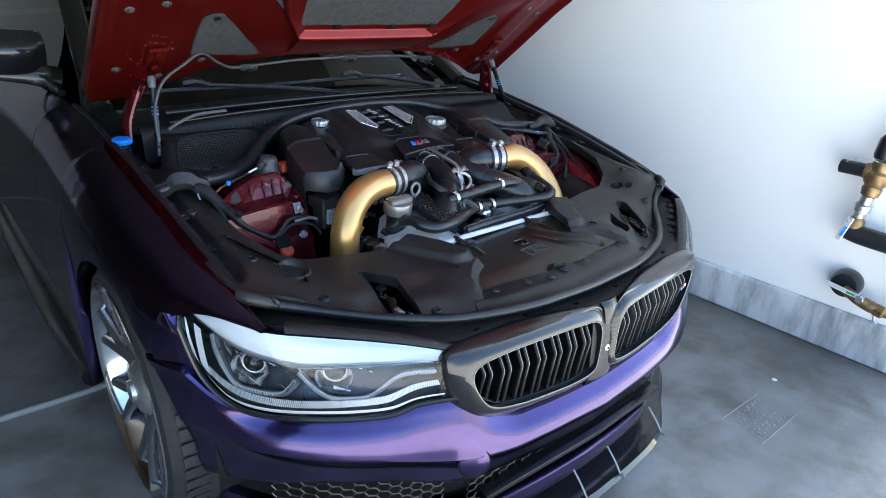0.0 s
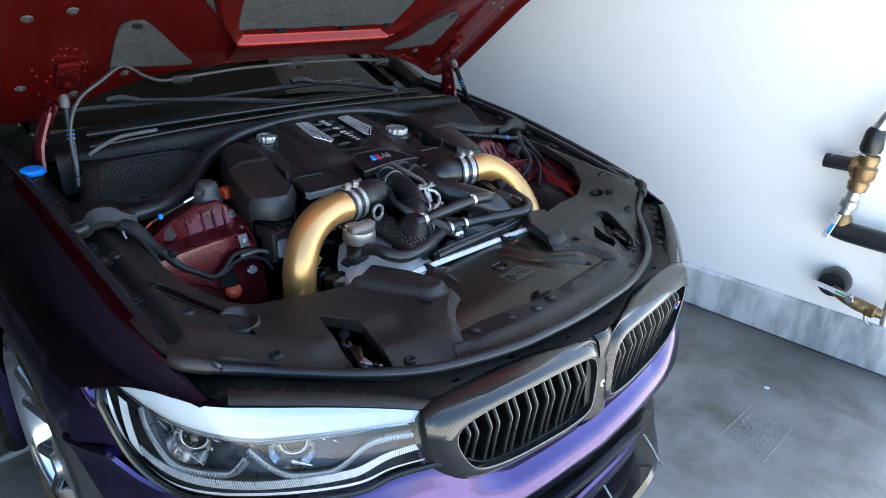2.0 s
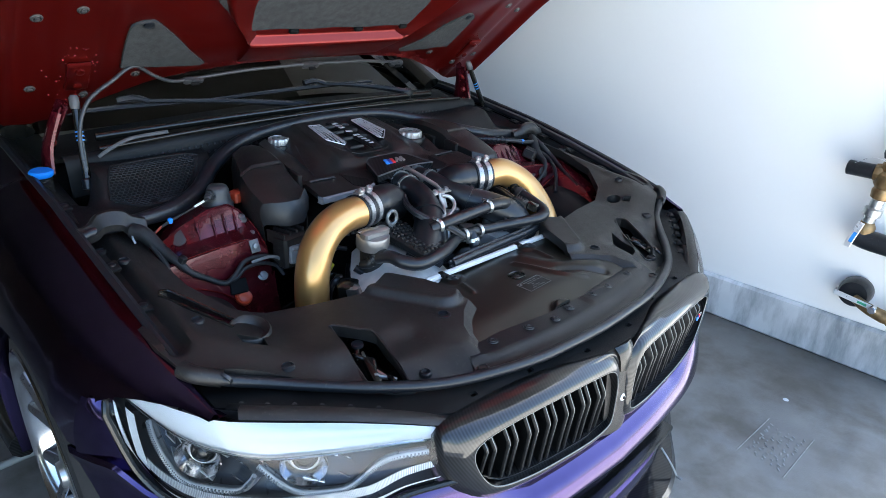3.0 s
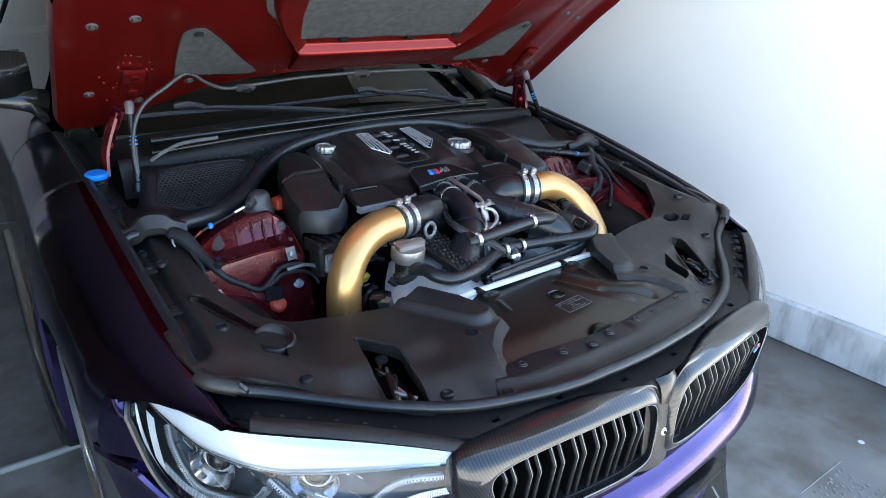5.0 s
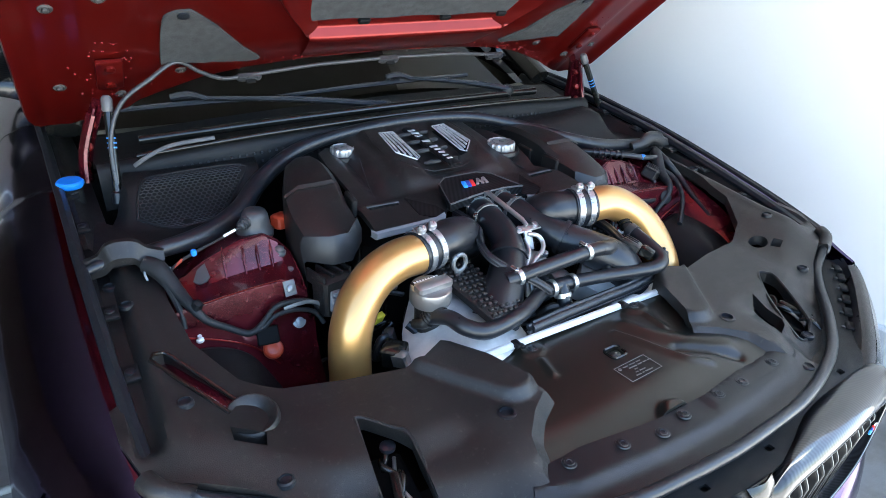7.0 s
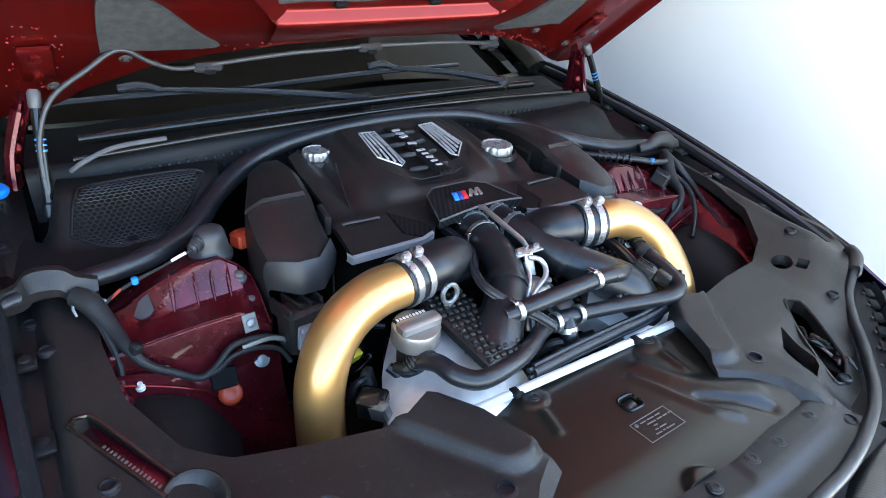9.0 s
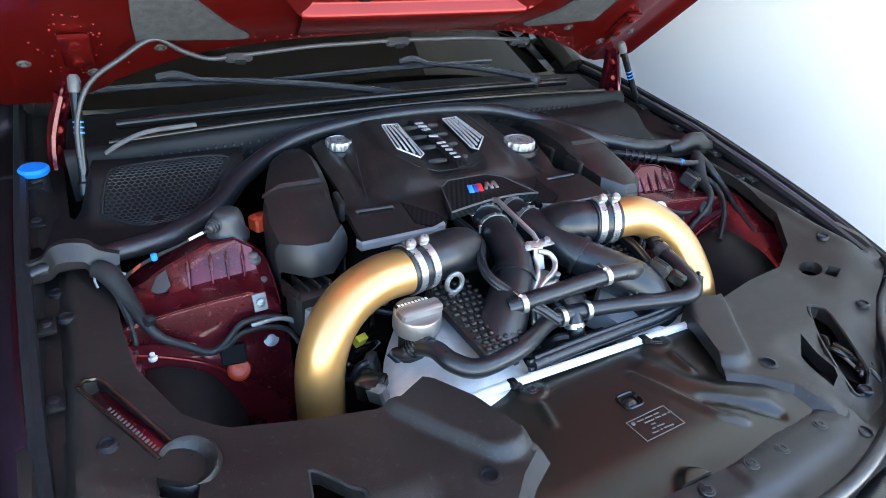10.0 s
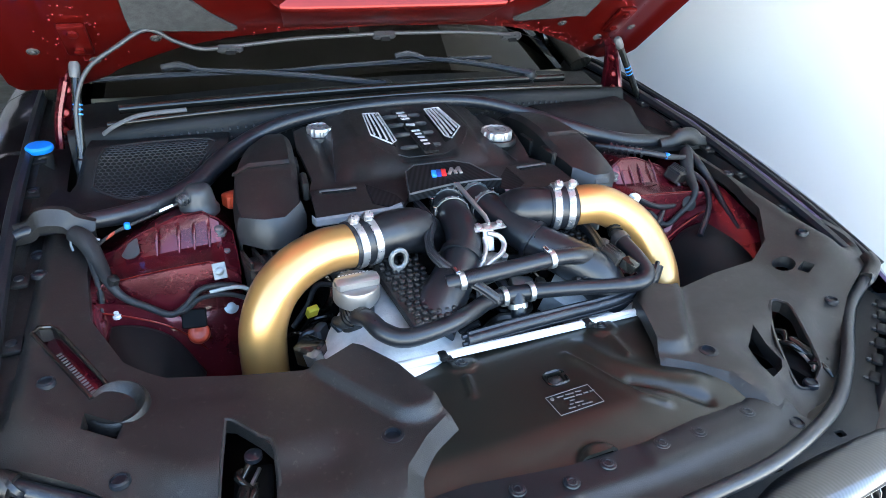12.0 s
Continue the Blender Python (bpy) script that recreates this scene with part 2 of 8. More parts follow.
class Geo:
    """A mesh in the making."""

    def __init__(self):
        self.v, self.f = [], []

    def add(self, verts, faces):
        n = len(self.v)
        self.v += [tuple(q) for q in verts]
        self.f += [tuple(n + i for i in q) for q in faces]
        return self

    def tube(self, pts, r, seg=14, res=6, cap=True, flat=1.0):
        line = smooth_line(pts, res)
        n = len(line)
        rs = r if isinstance(r, (list, tuple)) else [r] * len(pts)
        verts, faces, up = [], [], None
        for i, q in enumerate(line):
            d = (line[min(i + 1, n - 1)] - line[max(i - 1, 0)]).normalized()
            if up is None:
                up = d.cross(Vector((0.13, 0.31, 0.94))).normalized()
            up = (up - d * up.dot(d)).normalized()
            side = d.cross(up)
            w = i / (n - 1) * (len(rs) - 1)
            k = min(int(w), len(rs) - 2) if len(rs) > 1 else 0
            rad = rs[k] + (rs[min(k + 1, len(rs) - 1)] - rs[k]) * (w - k)
            for j in range(seg):
                a = 2 * math.pi * j / seg
                verts.append(q + up * math.cos(a) * rad + side * math.sin(a) * rad * flat)
        for i in range(n - 1):
            for j in range(seg):
                k = (j + 1) % seg
                faces.append((i * seg + j, i * seg + k, (i + 1) * seg + k, (i + 1) * seg + j))
        if cap:
            faces += [tuple(range(seg))[::-1], tuple((n - 1) * seg + j for j in range(seg))]
        return self.add(verts, faces)

    def lathe(self, centre, axis, profile, seg=24, wobble=0.0, lobes=0, caps=True):
        """profile: (radius, height) along the axis."""
        axis = Vector(axis).normalized()
        a = axis.orthogonal().normalized()
        b = axis.cross(a)
        c = Vector(centre)
        verts, faces = [], []
        for r, h in profile:
            for j in range(seg):
                t = 2 * math.pi * j / seg
                rr = r * (1 + (wobble if lobes and int(j * lobes * 2 / seg) % 2 else 0))
                verts.append(c + axis * h + a * math.cos(t) * rr + b * math.sin(t) * rr)
        for i in range(len(profile) - 1):
            for j in range(seg):
                k = (j + 1) % seg
                faces.append((i * seg + j, i * seg + k, (i + 1) * seg + k, (i + 1) * seg + j))
        if caps:
            faces += [tuple(range(seg))[::-1], tuple((len(profile) - 1) * seg + j for j in range(seg))]
        else:
            n = (len(profile) - 1) * seg
            faces += [(n + j, n + (j + 1) % seg, (j + 1) % seg, j) for j in range(seg)]
        return self.add(verts, faces)

    def cyl(self, p0, p1, r, seg=18, edge=0.0):
        p0, p1 = Vector(p0), Vector(p1)
        h = (p1 - p0).length
        e = edge or min(r, h) * 0.12
        return self.lathe(p0, p1 - p0, [(r - e, 0), (r, e), (r, h - e), (r - e, h)], seg)

    def band(self, centre, axis, r, width, thick=0.0015, seg=28):
        w = width / 2
        return self.lathe(centre, axis, [(r - thick, -w), (r + thick, -w), (r + thick, w), (r - thick, w)], seg, caps=False)

    def box(self, centre, size, m=None, edge=0.004):
        x, y, z = (q / 2 for q in size)
        e = min(edge, x * 0.45, y * 0.45, z * 0.45)
        ring = lambda a, b, h: [(a - e, -b, h), (a, -b + e, h), (a, b - e, h), (a - e, b, h), (-a + e, b, h), (-a, b - e, h), (-a, -b + e, h), (-a + e, -b, h)]  # noqa: E731
        vs = ring(x - e, y - e, -z) + ring(x, y, -z + e) + ring(x, y, z - e) + ring(x - e, y - e, z)
        t = Matrix.Translation(centre) @ (m.to_4x4() if m else Matrix())
        fs = [tuple(range(8))[::-1], tuple(range(24, 32))]
        for k in range(3):
            fs += [(k * 8 + j, k * 8 + (j + 1) % 8, k * 8 + 8 + (j + 1) % 8, k * 8 + 8 + j) for j in range(8)]
        return self.add([t @ Vector(q) for q in vs], fs)

    def loft(self, rows, res_u=4, res_v=4, thick=0.0, close=False):
        """A skin through rows of points; thick gives it a back, along the normal."""
        rows = [smooth_line(r, res_u) for r in rows]
        cols = [smooth_line([r[i] for r in rows], res_v) for i in range(len(rows[0]))]
        nu, nv = len(cols), len(cols[0])
        grid = [[cols[i][j] for i in range(nu)] for j in range(nv)]
        fs = [(j * nu + i, j * nu + i + 1, (j + 1) * nu + i + 1, (j + 1) * nu + i) for j in range(nv - 1) for i in range(nu - 1)]
        flat = [q for r in grid for q in r]
        if not thick:
            return self.add(flat, fs)
        norms = [Vector((0, 0, 0)) for _ in flat]
        for f in fs:
            n = (flat[f[2]] - flat[f[0]]).cross(flat[f[3]] - flat[f[1]])
            for k in f:
                norms[k] += n
        back = [q - n.normalized() * thick if n.length > 0 else q for q, n in zip(flat, norms)]
        N = len(flat)
        rim = [j for j in range(nu)] + [j * nu + nu - 1 for j in range(1, nv)] + [(nv - 1) * nu + i for i in range(nu - 2, -1, -1)] + [j * nu for j in range(nv - 2, 0, -1)]
        fs2 = fs + [tuple(N + k for k in f[::-1]) for f in fs]
        fs2 += [(rim[k], N + rim[k], N + rim[(k + 1) % len(rim)], rim[(k + 1) % len(rim)]) for k in range(len(rim))]
        return self.add(flat + back, fs2)

    def sheet(self, outline, zf, thick=0.003, holes=(), step=0.02, res=1, creases=()):
        """A moulded panel over a plan outline, with holes through it; zf gives its height; creases are lines along which it folds."""
        loops = [[(q.x, q.y) for q in smooth_line([(*p, 0) for p in (list(lp) + [lp[0]])], res)][:-1] if res > 1 else list(lp) for lp in (outline, *holes)]
        dense = []
        for lp in loops:
            d = []
            for i, a in enumerate(lp):
                b = lp[(i + 1) % len(lp)]
                n = max(1, int(math.hypot(b[0] - a[0], b[1] - a[1]) / step))
                d += [(a[0] + (b[0] - a[0]) * k / n, a[1] + (b[1] - a[1]) * k / n) for k in range(n)]
            dense.append(d)

        def inside(x, y, lp):
            hit = False
            for i, (ax, ay) in enumerate(lp):
                bx, by = lp[i - 1]
                if (ay > y) != (by > y) and x < (bx - ax) * (y - ay) / (by - ay) + ax:
                    hit = not hit
            return hit

        ok = lambda x, y: inside(x, y, dense[0]) and not any(inside(x, y, h) for h in dense[1:])  # noqa: E731
        pts, edges = [], []
        for d in dense:
            n = len(pts)
            pts += [Vector(q) for q in d]
            edges += [(n + i, n + (i + 1) % len(d)) for i in range(len(d))]
        for line in creases:
            last = None
            for (ax, ay), (bx, by) in zip(line, line[1:]):
                n = max(1, int(math.hypot(bx - ax, by - ay) / step * 1.3))
                for k in range(n + 1):
                    q = Vector((ax + (bx - ax) * k / n, ay + (by - ay) * k / n))
                    if ok(q.x, q.y) and min((q - r).length for r in pts[:len(dense[0])]) > 0.002:
                        pts.append(q)
                        if last is not None:
                            edges.append((last, len(pts) - 1))
                        last = len(pts) - 1
                    else:
                        last = None
        xs, ys = [q[0] for q in dense[0]], [q[1] for q in dense[0]]
        rim = np.array([tuple(q) for q in pts])
        for i, x in enumerate(np.arange(min(xs) + step / 2, max(xs), step)):
            for y in np.arange(min(ys) + step / 2 * (1 + i % 2 * 0.9), max(ys), step):
                if ok(x, y) and np.hypot(rim[:, 0] - x, rim[:, 1] - y).min() > step * 0.45:
                    pts.append(Vector((x, y)))
        vs, es, fs, *_ = geometry.delaunay_2d_cdt(pts, edges, [], 0, 1e-6)
        keep = [f for f in fs if ok(sum(vs[i].x for i in f) / 3, sum(vs[i].y for i in f) / 3)]
        top = [Vector((q.x, q.y, zf(q.x, q.y))) for q in vs]
        N = len(top)
        count = {}
        for f in keep:
            for a, b in zip(f, f[1:] + f[:1]):
                count[(a, b)] = 1
        border = [(a, b) for a, b in count if (b, a) not in count]
        faces = keep + [tuple(N + i for i in f[::-1]) for f in keep] + [(b, a, N + a, N + b) for a, b in border]
        return self.add(top + [q - Vector((0, 0, thick)) for q in top], faces)

    def mirrored(self):
        g = Geo()
        return g.add([(-x, y, z) for x, y, z in self.v], [q[::-1] for q in self.f])


def mesh(name, geo, mat, angle=38):
    me = bpy.data.meshes.new(name)
    me.from_pydata(geo.v, [], geo.f)
    bm = bmesh.new()
    bm.from_mesh(me)
    bmesh.ops.recalc_face_normals(bm, faces=bm.faces)
    bm.to_mesh(me)
    bm.free()
    me.materials.append(mat)
    me.shade_smooth()
    me.set_sharp_from_angle(angle=radians(angle))
    return me


def part(name, geo, mat, parent, label="", angle=38):
    ob = new(name, mesh(name, geo, mat, angle))
    ob.parent = parent
    return tagged(ob, label)


def thing(name, label, category, group="", kind=""):
    return tagged(new(name), label, category, group, kind)


def solid(name, geo, mat, label="", category="", kind="", group="", angle=38):
    return tagged(new(name, mesh(name, geo, mat, angle)), label, category, group, kind)


def rounded(cx, cy, w, h, r, n=4, turn=0.0):
    out = []
    for sx, sy, a0 in ((1, 1, 0), (-1, 1, 90), (-1, -1, 180), (1, -1, 270)):
        for k in range(n + 1):
            a = radians(a0 + 90 * k / n)
            out.append((sx * (w / 2 - r) + r * math.cos(a), sy * (h / 2 - r) + r * math.sin(a)))
    c, s = math.cos(radians(turn)), math.sin(radians(turn))
    return [(cx + x * c - y * s, cy + x * s + y * c) for x, y in out]


def circle(cx, cy, r, n=20):
    return [(cx + r * math.cos(2 * math.pi * k / n), cy + r * math.sin(2 * math.pi * k / n)) for k in range(n)]


def ramp(x, pts):
    """Linear through (x, y) pairs."""
    return float(np.interp(x, [p[0] for p in pts], [p[1] for p in pts]))


def step(x, a, b):
    t = min(1, max(0, (x - a) / (b - a)))
    return t * t * (3 - 2 * t)


def clamp(t):
    return max(0.0, min(1.0, t))


# ---- the garage ----
WALL_X, REAR_Y, LEFT_X, DOOR_Y, TOP = 1.53, 7.6, -4.4, -1.32, 3.1
ground = solid("ground", Geo().box((0, -3, -0.26), (600, 600, 0.5), edge=0.01), DRIVE, "sunlit pale concrete drive outside the garage", "ground", "structure")
floor = solid("floor", Geo().box(((WALL_X + LEFT_X) / 2, (REAR_Y + DOOR_Y) / 2, -0.05), (WALL_X - LEFT_X + 0.4, REAR_Y - DOOR_Y + 0.4, 0.1), edge=0.01), FLOOR, "stained grey concrete garage floor", "floor", "structure")
H = TOP + 0.1


def wall(name, x0, y0, x1, y1, stem, mat=None):
    w = thing(name, ("white painted" if not mat else "unseen light-cutting brown") + " garage wall over a concrete stem wall", "wall", kind="structure")
    part("plaster", Geo().box(((x0 + x1) / 2, (y0 + y1) / 2, stem + (H - stem) / 2), (abs(x1 - x0), abs(y1 - y0), H - stem), edge=0.004), mat or WALL, w)
    g = 0.02
    part("stem_wall", Geo().box(((x0 + x1) / 2, (y0 + y1) / 2, stem / 2), (abs(x1 - x0) + 2 * g, abs(y1 - y0) + 2 * g, stem), edge=0.008), STEM, w, "streaky bare concrete stem wall")
    return w


STEM_H = 0.185
wall("wall_east", WALL_X + 0.02, DOOR_Y, WALL_X + 0.22, REAR_Y, STEM_H)
wall("wall_north", LEFT_X, REAR_Y + 0.02, WALL_X + 0.2, REAR_Y + 0.22, STEM_H)
# unseen wall, coloured dark to cut light and reflections on the left
wall("wall_west", LEFT_X - 0.22, DOOR_Y, LEFT_X - 0.02, REAR_Y, STEM_H, DRAB)
# ceiling is out of view; its dark colour limits light inside
solid("ceiling", Geo().box(((WALL_X + LEFT_X) / 2, (REAR_Y + DOOR_Y) / 2, TOP + 0.12), (WALL_X - LEFT_X + 0.5, REAR_Y - DOOR_Y + 0.4, 0.2)), CEILING, "unseen garage ceiling, toned dark to hold bounced light down", "ceiling", "structure")
# added panel, out of view: narrows the opening, darkens the left side
solid("left_light_block", Geo().box((-3.7, DOOR_Y - 0.1, 1.5), (1.4, 0.06, 3.0)), DRAB, "unseen brown panel added to block daylight from the left", "garage door", "structure")
solid("header", Geo().box(((WALL_X + LEFT_X) / 2, DOOR_Y - 0.1, TOP + 0.05), (WALL_X - LEFT_X + 0.5, 0.2, 0.34)), WALL, "white beam over the garage door opening", "beam", "structure")

# ---- the car: painted body ----
car = thing("car", "dark purple sports saloon with its bonnet open, parked in a garage", "car")
AXLE_Y, AXLE_Z, ARCH = -0.05, 0.35, 0.35
PLAN = [(0, -0.838), (0.2, -0.828), (0.4, -0.798), (0.55, -0.732), (0.68, -0.648), (0.785, -0.535), (0.872, -0.40), (0.91, -0.32), (0.93, -0.24), (0.935, -0.05), (0.935, 0.3)]


def gap_z(y):
    return ramp(y, [(-0.56, 0.704), (-0.50, 0.722), (-0.44, 0.743), (-0.35, 0.768), (-0.27, 0.788), (-0.07, 0.834), (0.13, 0.876), (0.5, 0.93), (0.8, 0.955), (4, 1.0)])


def gap_x(y):
    return ramp(y, [(-0.56, 0.742), (-0.44, 0.758), (-0.27, 0.770), (0, 0.780), (0.5, 0.79), (0.8, 0.80), (4, 0.8)])


def side_x(y):
    return ramp(y, [(-0.6, 0.752), (-0.5, 0.82), (-0.42, 0.872), (-0.33, 0.908), (-0.25, 0.928), (-0.05, 0.938), (0.2, 0.94), (0.6, 0.93), (3.2, 0.94), (4.0, 0.85)])


def front_y(x):
    return ramp(abs(x), PLAN)


def side_row(y, zb, flange=True, outer=None):
    """Section of the side at y, from the bonnet gap out and down to the height zb."""
    zt, xg, xo = gap_z(y), gap_x(y), outer or side_x(y)
    d = xo - xg
    prof = [(0, 0), (0.12, 0.002), (0.3, -0.006), (0.55, -0.024), (0.78, -0.058), (0.93, -0.11), (1.0, -0.19)]
    line = [Vector((xg + d * a, 0, zt + b)) for a, b in prof]
    for k in range(1, 6):
        z = line[6].z + (0.15 - line[6].z) * k / 5
        line.append(Vector((xo + 0.012 * math.sin(math.pi * k / 5) * (zb < 0.4), 0, z)))
    cut = [line[0]]
    for a, b in zip(line, line[1:]):
        if b.z < zb and b.z < a.z:
            cut.append(a.lerp(b, clamp((a.z - zb) / (a.z - b.z))))
            break
        cut.append(b)
    length = [0.0]
    for a, b in zip(cut, cut[1:]):
        length.append(length[-1] + (b - a).length)
    row = [(-(xg - 0.004), y, zt - 0.03)] if flange else []
    for k in range(15):
        t = length[-1] * (k / 14) ** 1.25
        row.append((-ramp(t, list(zip(length, [q.x for q in cut]))), y, ramp(t, list(zip(length, [q.z for q in cut])))))
    row.append((row[-1][0] + 0.03, y, row[-1][2] - 0.002))
    return row


def arch_z(y):
    d = ARCH ** 2 - (y - AXLE_Y) ** 2
    return AXLE_Z + math.sqrt(max(d, 0.0004))


def fender():
    rows = []
    edge = [(-0.540, 0.704), (-0.482, 0.714), (-0.43, 0.716), (-0.385, 0.711), (-0.358, 0.698), (-0.348, 0.670), (-0.340, 0.636), (-0.332, 0.612), (-0.322, 0.602), (-0.296, 0.60)]
    for y in [-0.536 + 0.0135 * k for k in range(12)] + [-0.366, -0.358, -0.353, -0.348, -0.344, -0.340, -0.336, -0.332, -0.327, -0.322, -0.31, -0.30]:
        rows.append(side_row(y, ramp(y, edge)))
    for y in [-0.294 + 0.0143 * k for k in range(41)] + [0.286, 0.294]:
        rows.append(side_row(y, arch_z(y)))
    for y in [0.298, 0.32, 0.4, 0.5, 0.6, 0.68]:
        rows.append(side_row(y, 0.2))
    return Geo().loft(rows, 1, 1, 0.0)


fg = fender()
part("front_fender", fg, PAINT, car)
part("front_fender", fg.mirrored(), PAINT, car)
corner = Geo().loft([[(-0.846, -0.414, 0.578), (-0.853, -0.403, 0.606), (-0.860, -0.391, 0.638), (-0.866, -0.377, 0.674), (-0.858, -0.362, 0.698)],
                     [(-0.868, -0.392, 0.580), (-0.874, -0.381, 0.610), (-0.880, -0.370, 0.640), (-0.881, -0.360, 0.677), (-0.872, -0.354, 0.701)],
                     [(-0.894, -0.356, 0.590), (-0.896, -0.350, 0.620), (-0.895, -0.346, 0.648), (-0.890, -0.344, 0.680), (-0.881, -0.347, 0.703)],
                     [(-0.910, -0.326, 0.596), (-0.909, -0.326, 0.625), (-0.905, -0.328, 0.650), (-0.896, -0.332, 0.682), (-0.886, -0.340, 0.706)]], 3, 3)
part("fender_corner", corner, PAINT, car)
part("fender_corner", corner.mirrored(), PAINT, car)
# doors and rear side
dg = Geo().loft([side_row(y, 0.2, False) for y in (0.686, 0.9, 1.2, 1.6, 1.9)], 1, 2)
part("front_door", dg, PAINT, car)
part("front_door", dg.mirrored(), PAINT, car)
qg = Geo().loft([[(q[0] * (1 - 0.07 * ((y - 1.91) / 2.09) ** 2), y, q[2]) for q in side_row(1.91, 0.22, False)] for y in (1.91, 2.3, 2.7, 3.2, 3.6, 3.93)], 1, 2)
part("rear_side", qg, PAINT, car)
part("rear_side", qg.mirrored(), PAINT, car)
sill = Geo().tube([(-0.93, 0.34, 0.19), (-0.945, 0.8, 0.17), (-0.945, 2.2, 0.17)], 0.035, 10, 3)
part("side_skirt", sill, CARBON, car)
part("side_skirt", sill.mirrored(), CARBON, car)
part("boot", Geo().loft([[(-0.70, 3.75, 0.985), (0, 3.85, 1.03), (0.70, 3.75, 0.985)], [(-0.74, 3.93, 0.90), (0, 4.05, 0.93), (0.74, 3.93, 0.90)], [(-0.80, 3.94, 0.6), (0, 4.08, 0.6), (0.80, 3.94, 0.6)], [(-0.80, 3.93, 0.25), (0, 4.06, 0.25), (0.80, 3.93, 0.25)]], 3, 3), PAINT, car)
part("underbody", Geo().box((0, 2.05, 0.2), (1.7, 3.5, 0.06)), VOID, car)

# cabin
DASH = material("olive_grey_dash", (0.16, 0.145, 0.105), 0.6, 0, 0.2, 6.0, 0.2, 600.0)
screen_rows = []
for t in (0, 0.2, 0.45, 0.7, 1.0):
    y, z, w = 0.49 + 0.90 * t, 0.938 + 0.48 * t, 0.70 - 0.10 * t
    screen_rows.append([(-w, y + 0.16, z - 0.015), (-w * 0.6, y + 0.05, z + 0.005), (0, y, z + 0.012), (w * 0.6, y + 0.05, z + 0.005), (w, y + 0.16, z - 0.015)])
part("windscreen", Geo().loft(screen_rows, 5, 3), SCREEN, car, "dark tinted windscreen")
part("dashboard", Geo().loft([[(-0.68, 0.62, 0.92), (0, 0.5, 0.93), (0.68, 0.62, 0.92)], [(-0.68, 1.0, 0.98), (0, 0.95, 1.0), (0.68, 1.0, 0.98)], [(-0.68, 1.15, 0.9), (0, 1.15, 0.9), (0.68, 1.15, 0.9)], [(-0.68, 1.2, 0.3), (0, 1.2, 0.3), (0.68, 1.2, 0.3)]], 3, 3), DASH, car)
part("roof", Geo().loft([[(-0.60, 1.52, 1.41), (0, 1.36, 1.437), (0.60, 1.52, 1.41)], [(-0.60, 2.1, 1.44), (0, 2.1, 1.473), (0.60, 2.1, 1.44)], [(-0.58, 2.8, 1.38), (0, 2.9, 1.42), (0.58, 2.8, 1.38)], [(-0.62, 3.7, 1.06), (0, 3.8, 1.08), (0.62, 3.7, 1.06)]], 4, 4, 0.02), PLASTIC_GLOSS, car, "gloss black roof")
pillar = Geo().tube([(-0.735, 0.60, 0.945), (-0.70, 0.85, 1.09), (-0.65, 1.2, 1.30), (-0.61, 1.52, 1.41), (-0.605, 2.1, 1.44), (-0.60, 2.8, 1.38), (-0.68, 3.6, 1.08)], 0.04, 12, 5, True, 0.6)
part("pillar", pillar, PLASTIC_GLOSS, car)
part("pillar", pillar.mirrored(), PLASTIC_GLOSS, car)
side_glass = Geo().loft([[(-0.80, 0.9, 0.97), (-0.80, 1.7, 0.985), (-0.80, 2.6, 1.0), (-0.78, 3.3, 1.02)], [(-0.72, 1.0, 1.13), (-0.71, 1.7, 1.22), (-0.71, 2.6, 1.2), (-0.72, 3.2, 1.1)], [(-0.66, 1.25, 1.30), (-0.63, 1.7, 1.41), (-0.63, 2.5, 1.39), (-0.68, 3.1, 1.2)]], 3, 3)
part("side_window", side_glass, SCREEN, car)
part("side_window", side_glass.mirrored(), SCREEN, car)
belt_trim = Geo().tube([(-0.795, 0.8, 0.962), (-0.812, 1.2, 0.975), (-0.815, 2.4, 0.99)], 0.012, 8, 3)
part("window_trim", belt_trim, PLASTIC_GLOSS, car)
part("window_trim", belt_trim.mirrored(), PLASTIC_GLOSS, car)

# wing mirrors
for s in (-1, 1):
    mg = Geo().loft([[(s * 0.80, 0.93, 1.03), (s * 0.80, 0.90, 1.10), (s * 0.80, 0.95, 1.135)],
                     [(s * 0.86, 0.90, 1.015), (s * 0.86, 0.86, 1.09), (s * 0.86, 0.92, 1.145)],
                     [(s * 0.96, 0.91, 1.015), (s * 0.96, 0.87, 1.09), (s * 0.96, 0.93, 1.15)],
                     [(s * 1.04, 0.95, 1.03), (s * 1.04, 0.92, 1.09), (s * 1.04, 0.97, 1.14)],
                     [(s * 1.06, 1.0, 1.05), (s * 1.06, 0.98, 1.09), (s * 1.06, 1.0, 1.12)]], 5, 5, 0.0)
    wm = part("wing_mirror", mg, CARBON, car, "carbon fibre wing mirror cap")
    part("mirror_foot", Geo().tube([(s * 0.775, 0.93, 0.985), (s * 0.84, 0.92, 1.005), (s * 0.95, 0.94, 1.012)], [0.028, 0.022, 0.012], 10, 4, True, 1.6), PLASTIC_GLOSS, wm)
    part("mirror_glass", Geo().box((s * 0.92, 1.0, 1.085), (0.22, 0.01, 0.11)), CHROME, wm)

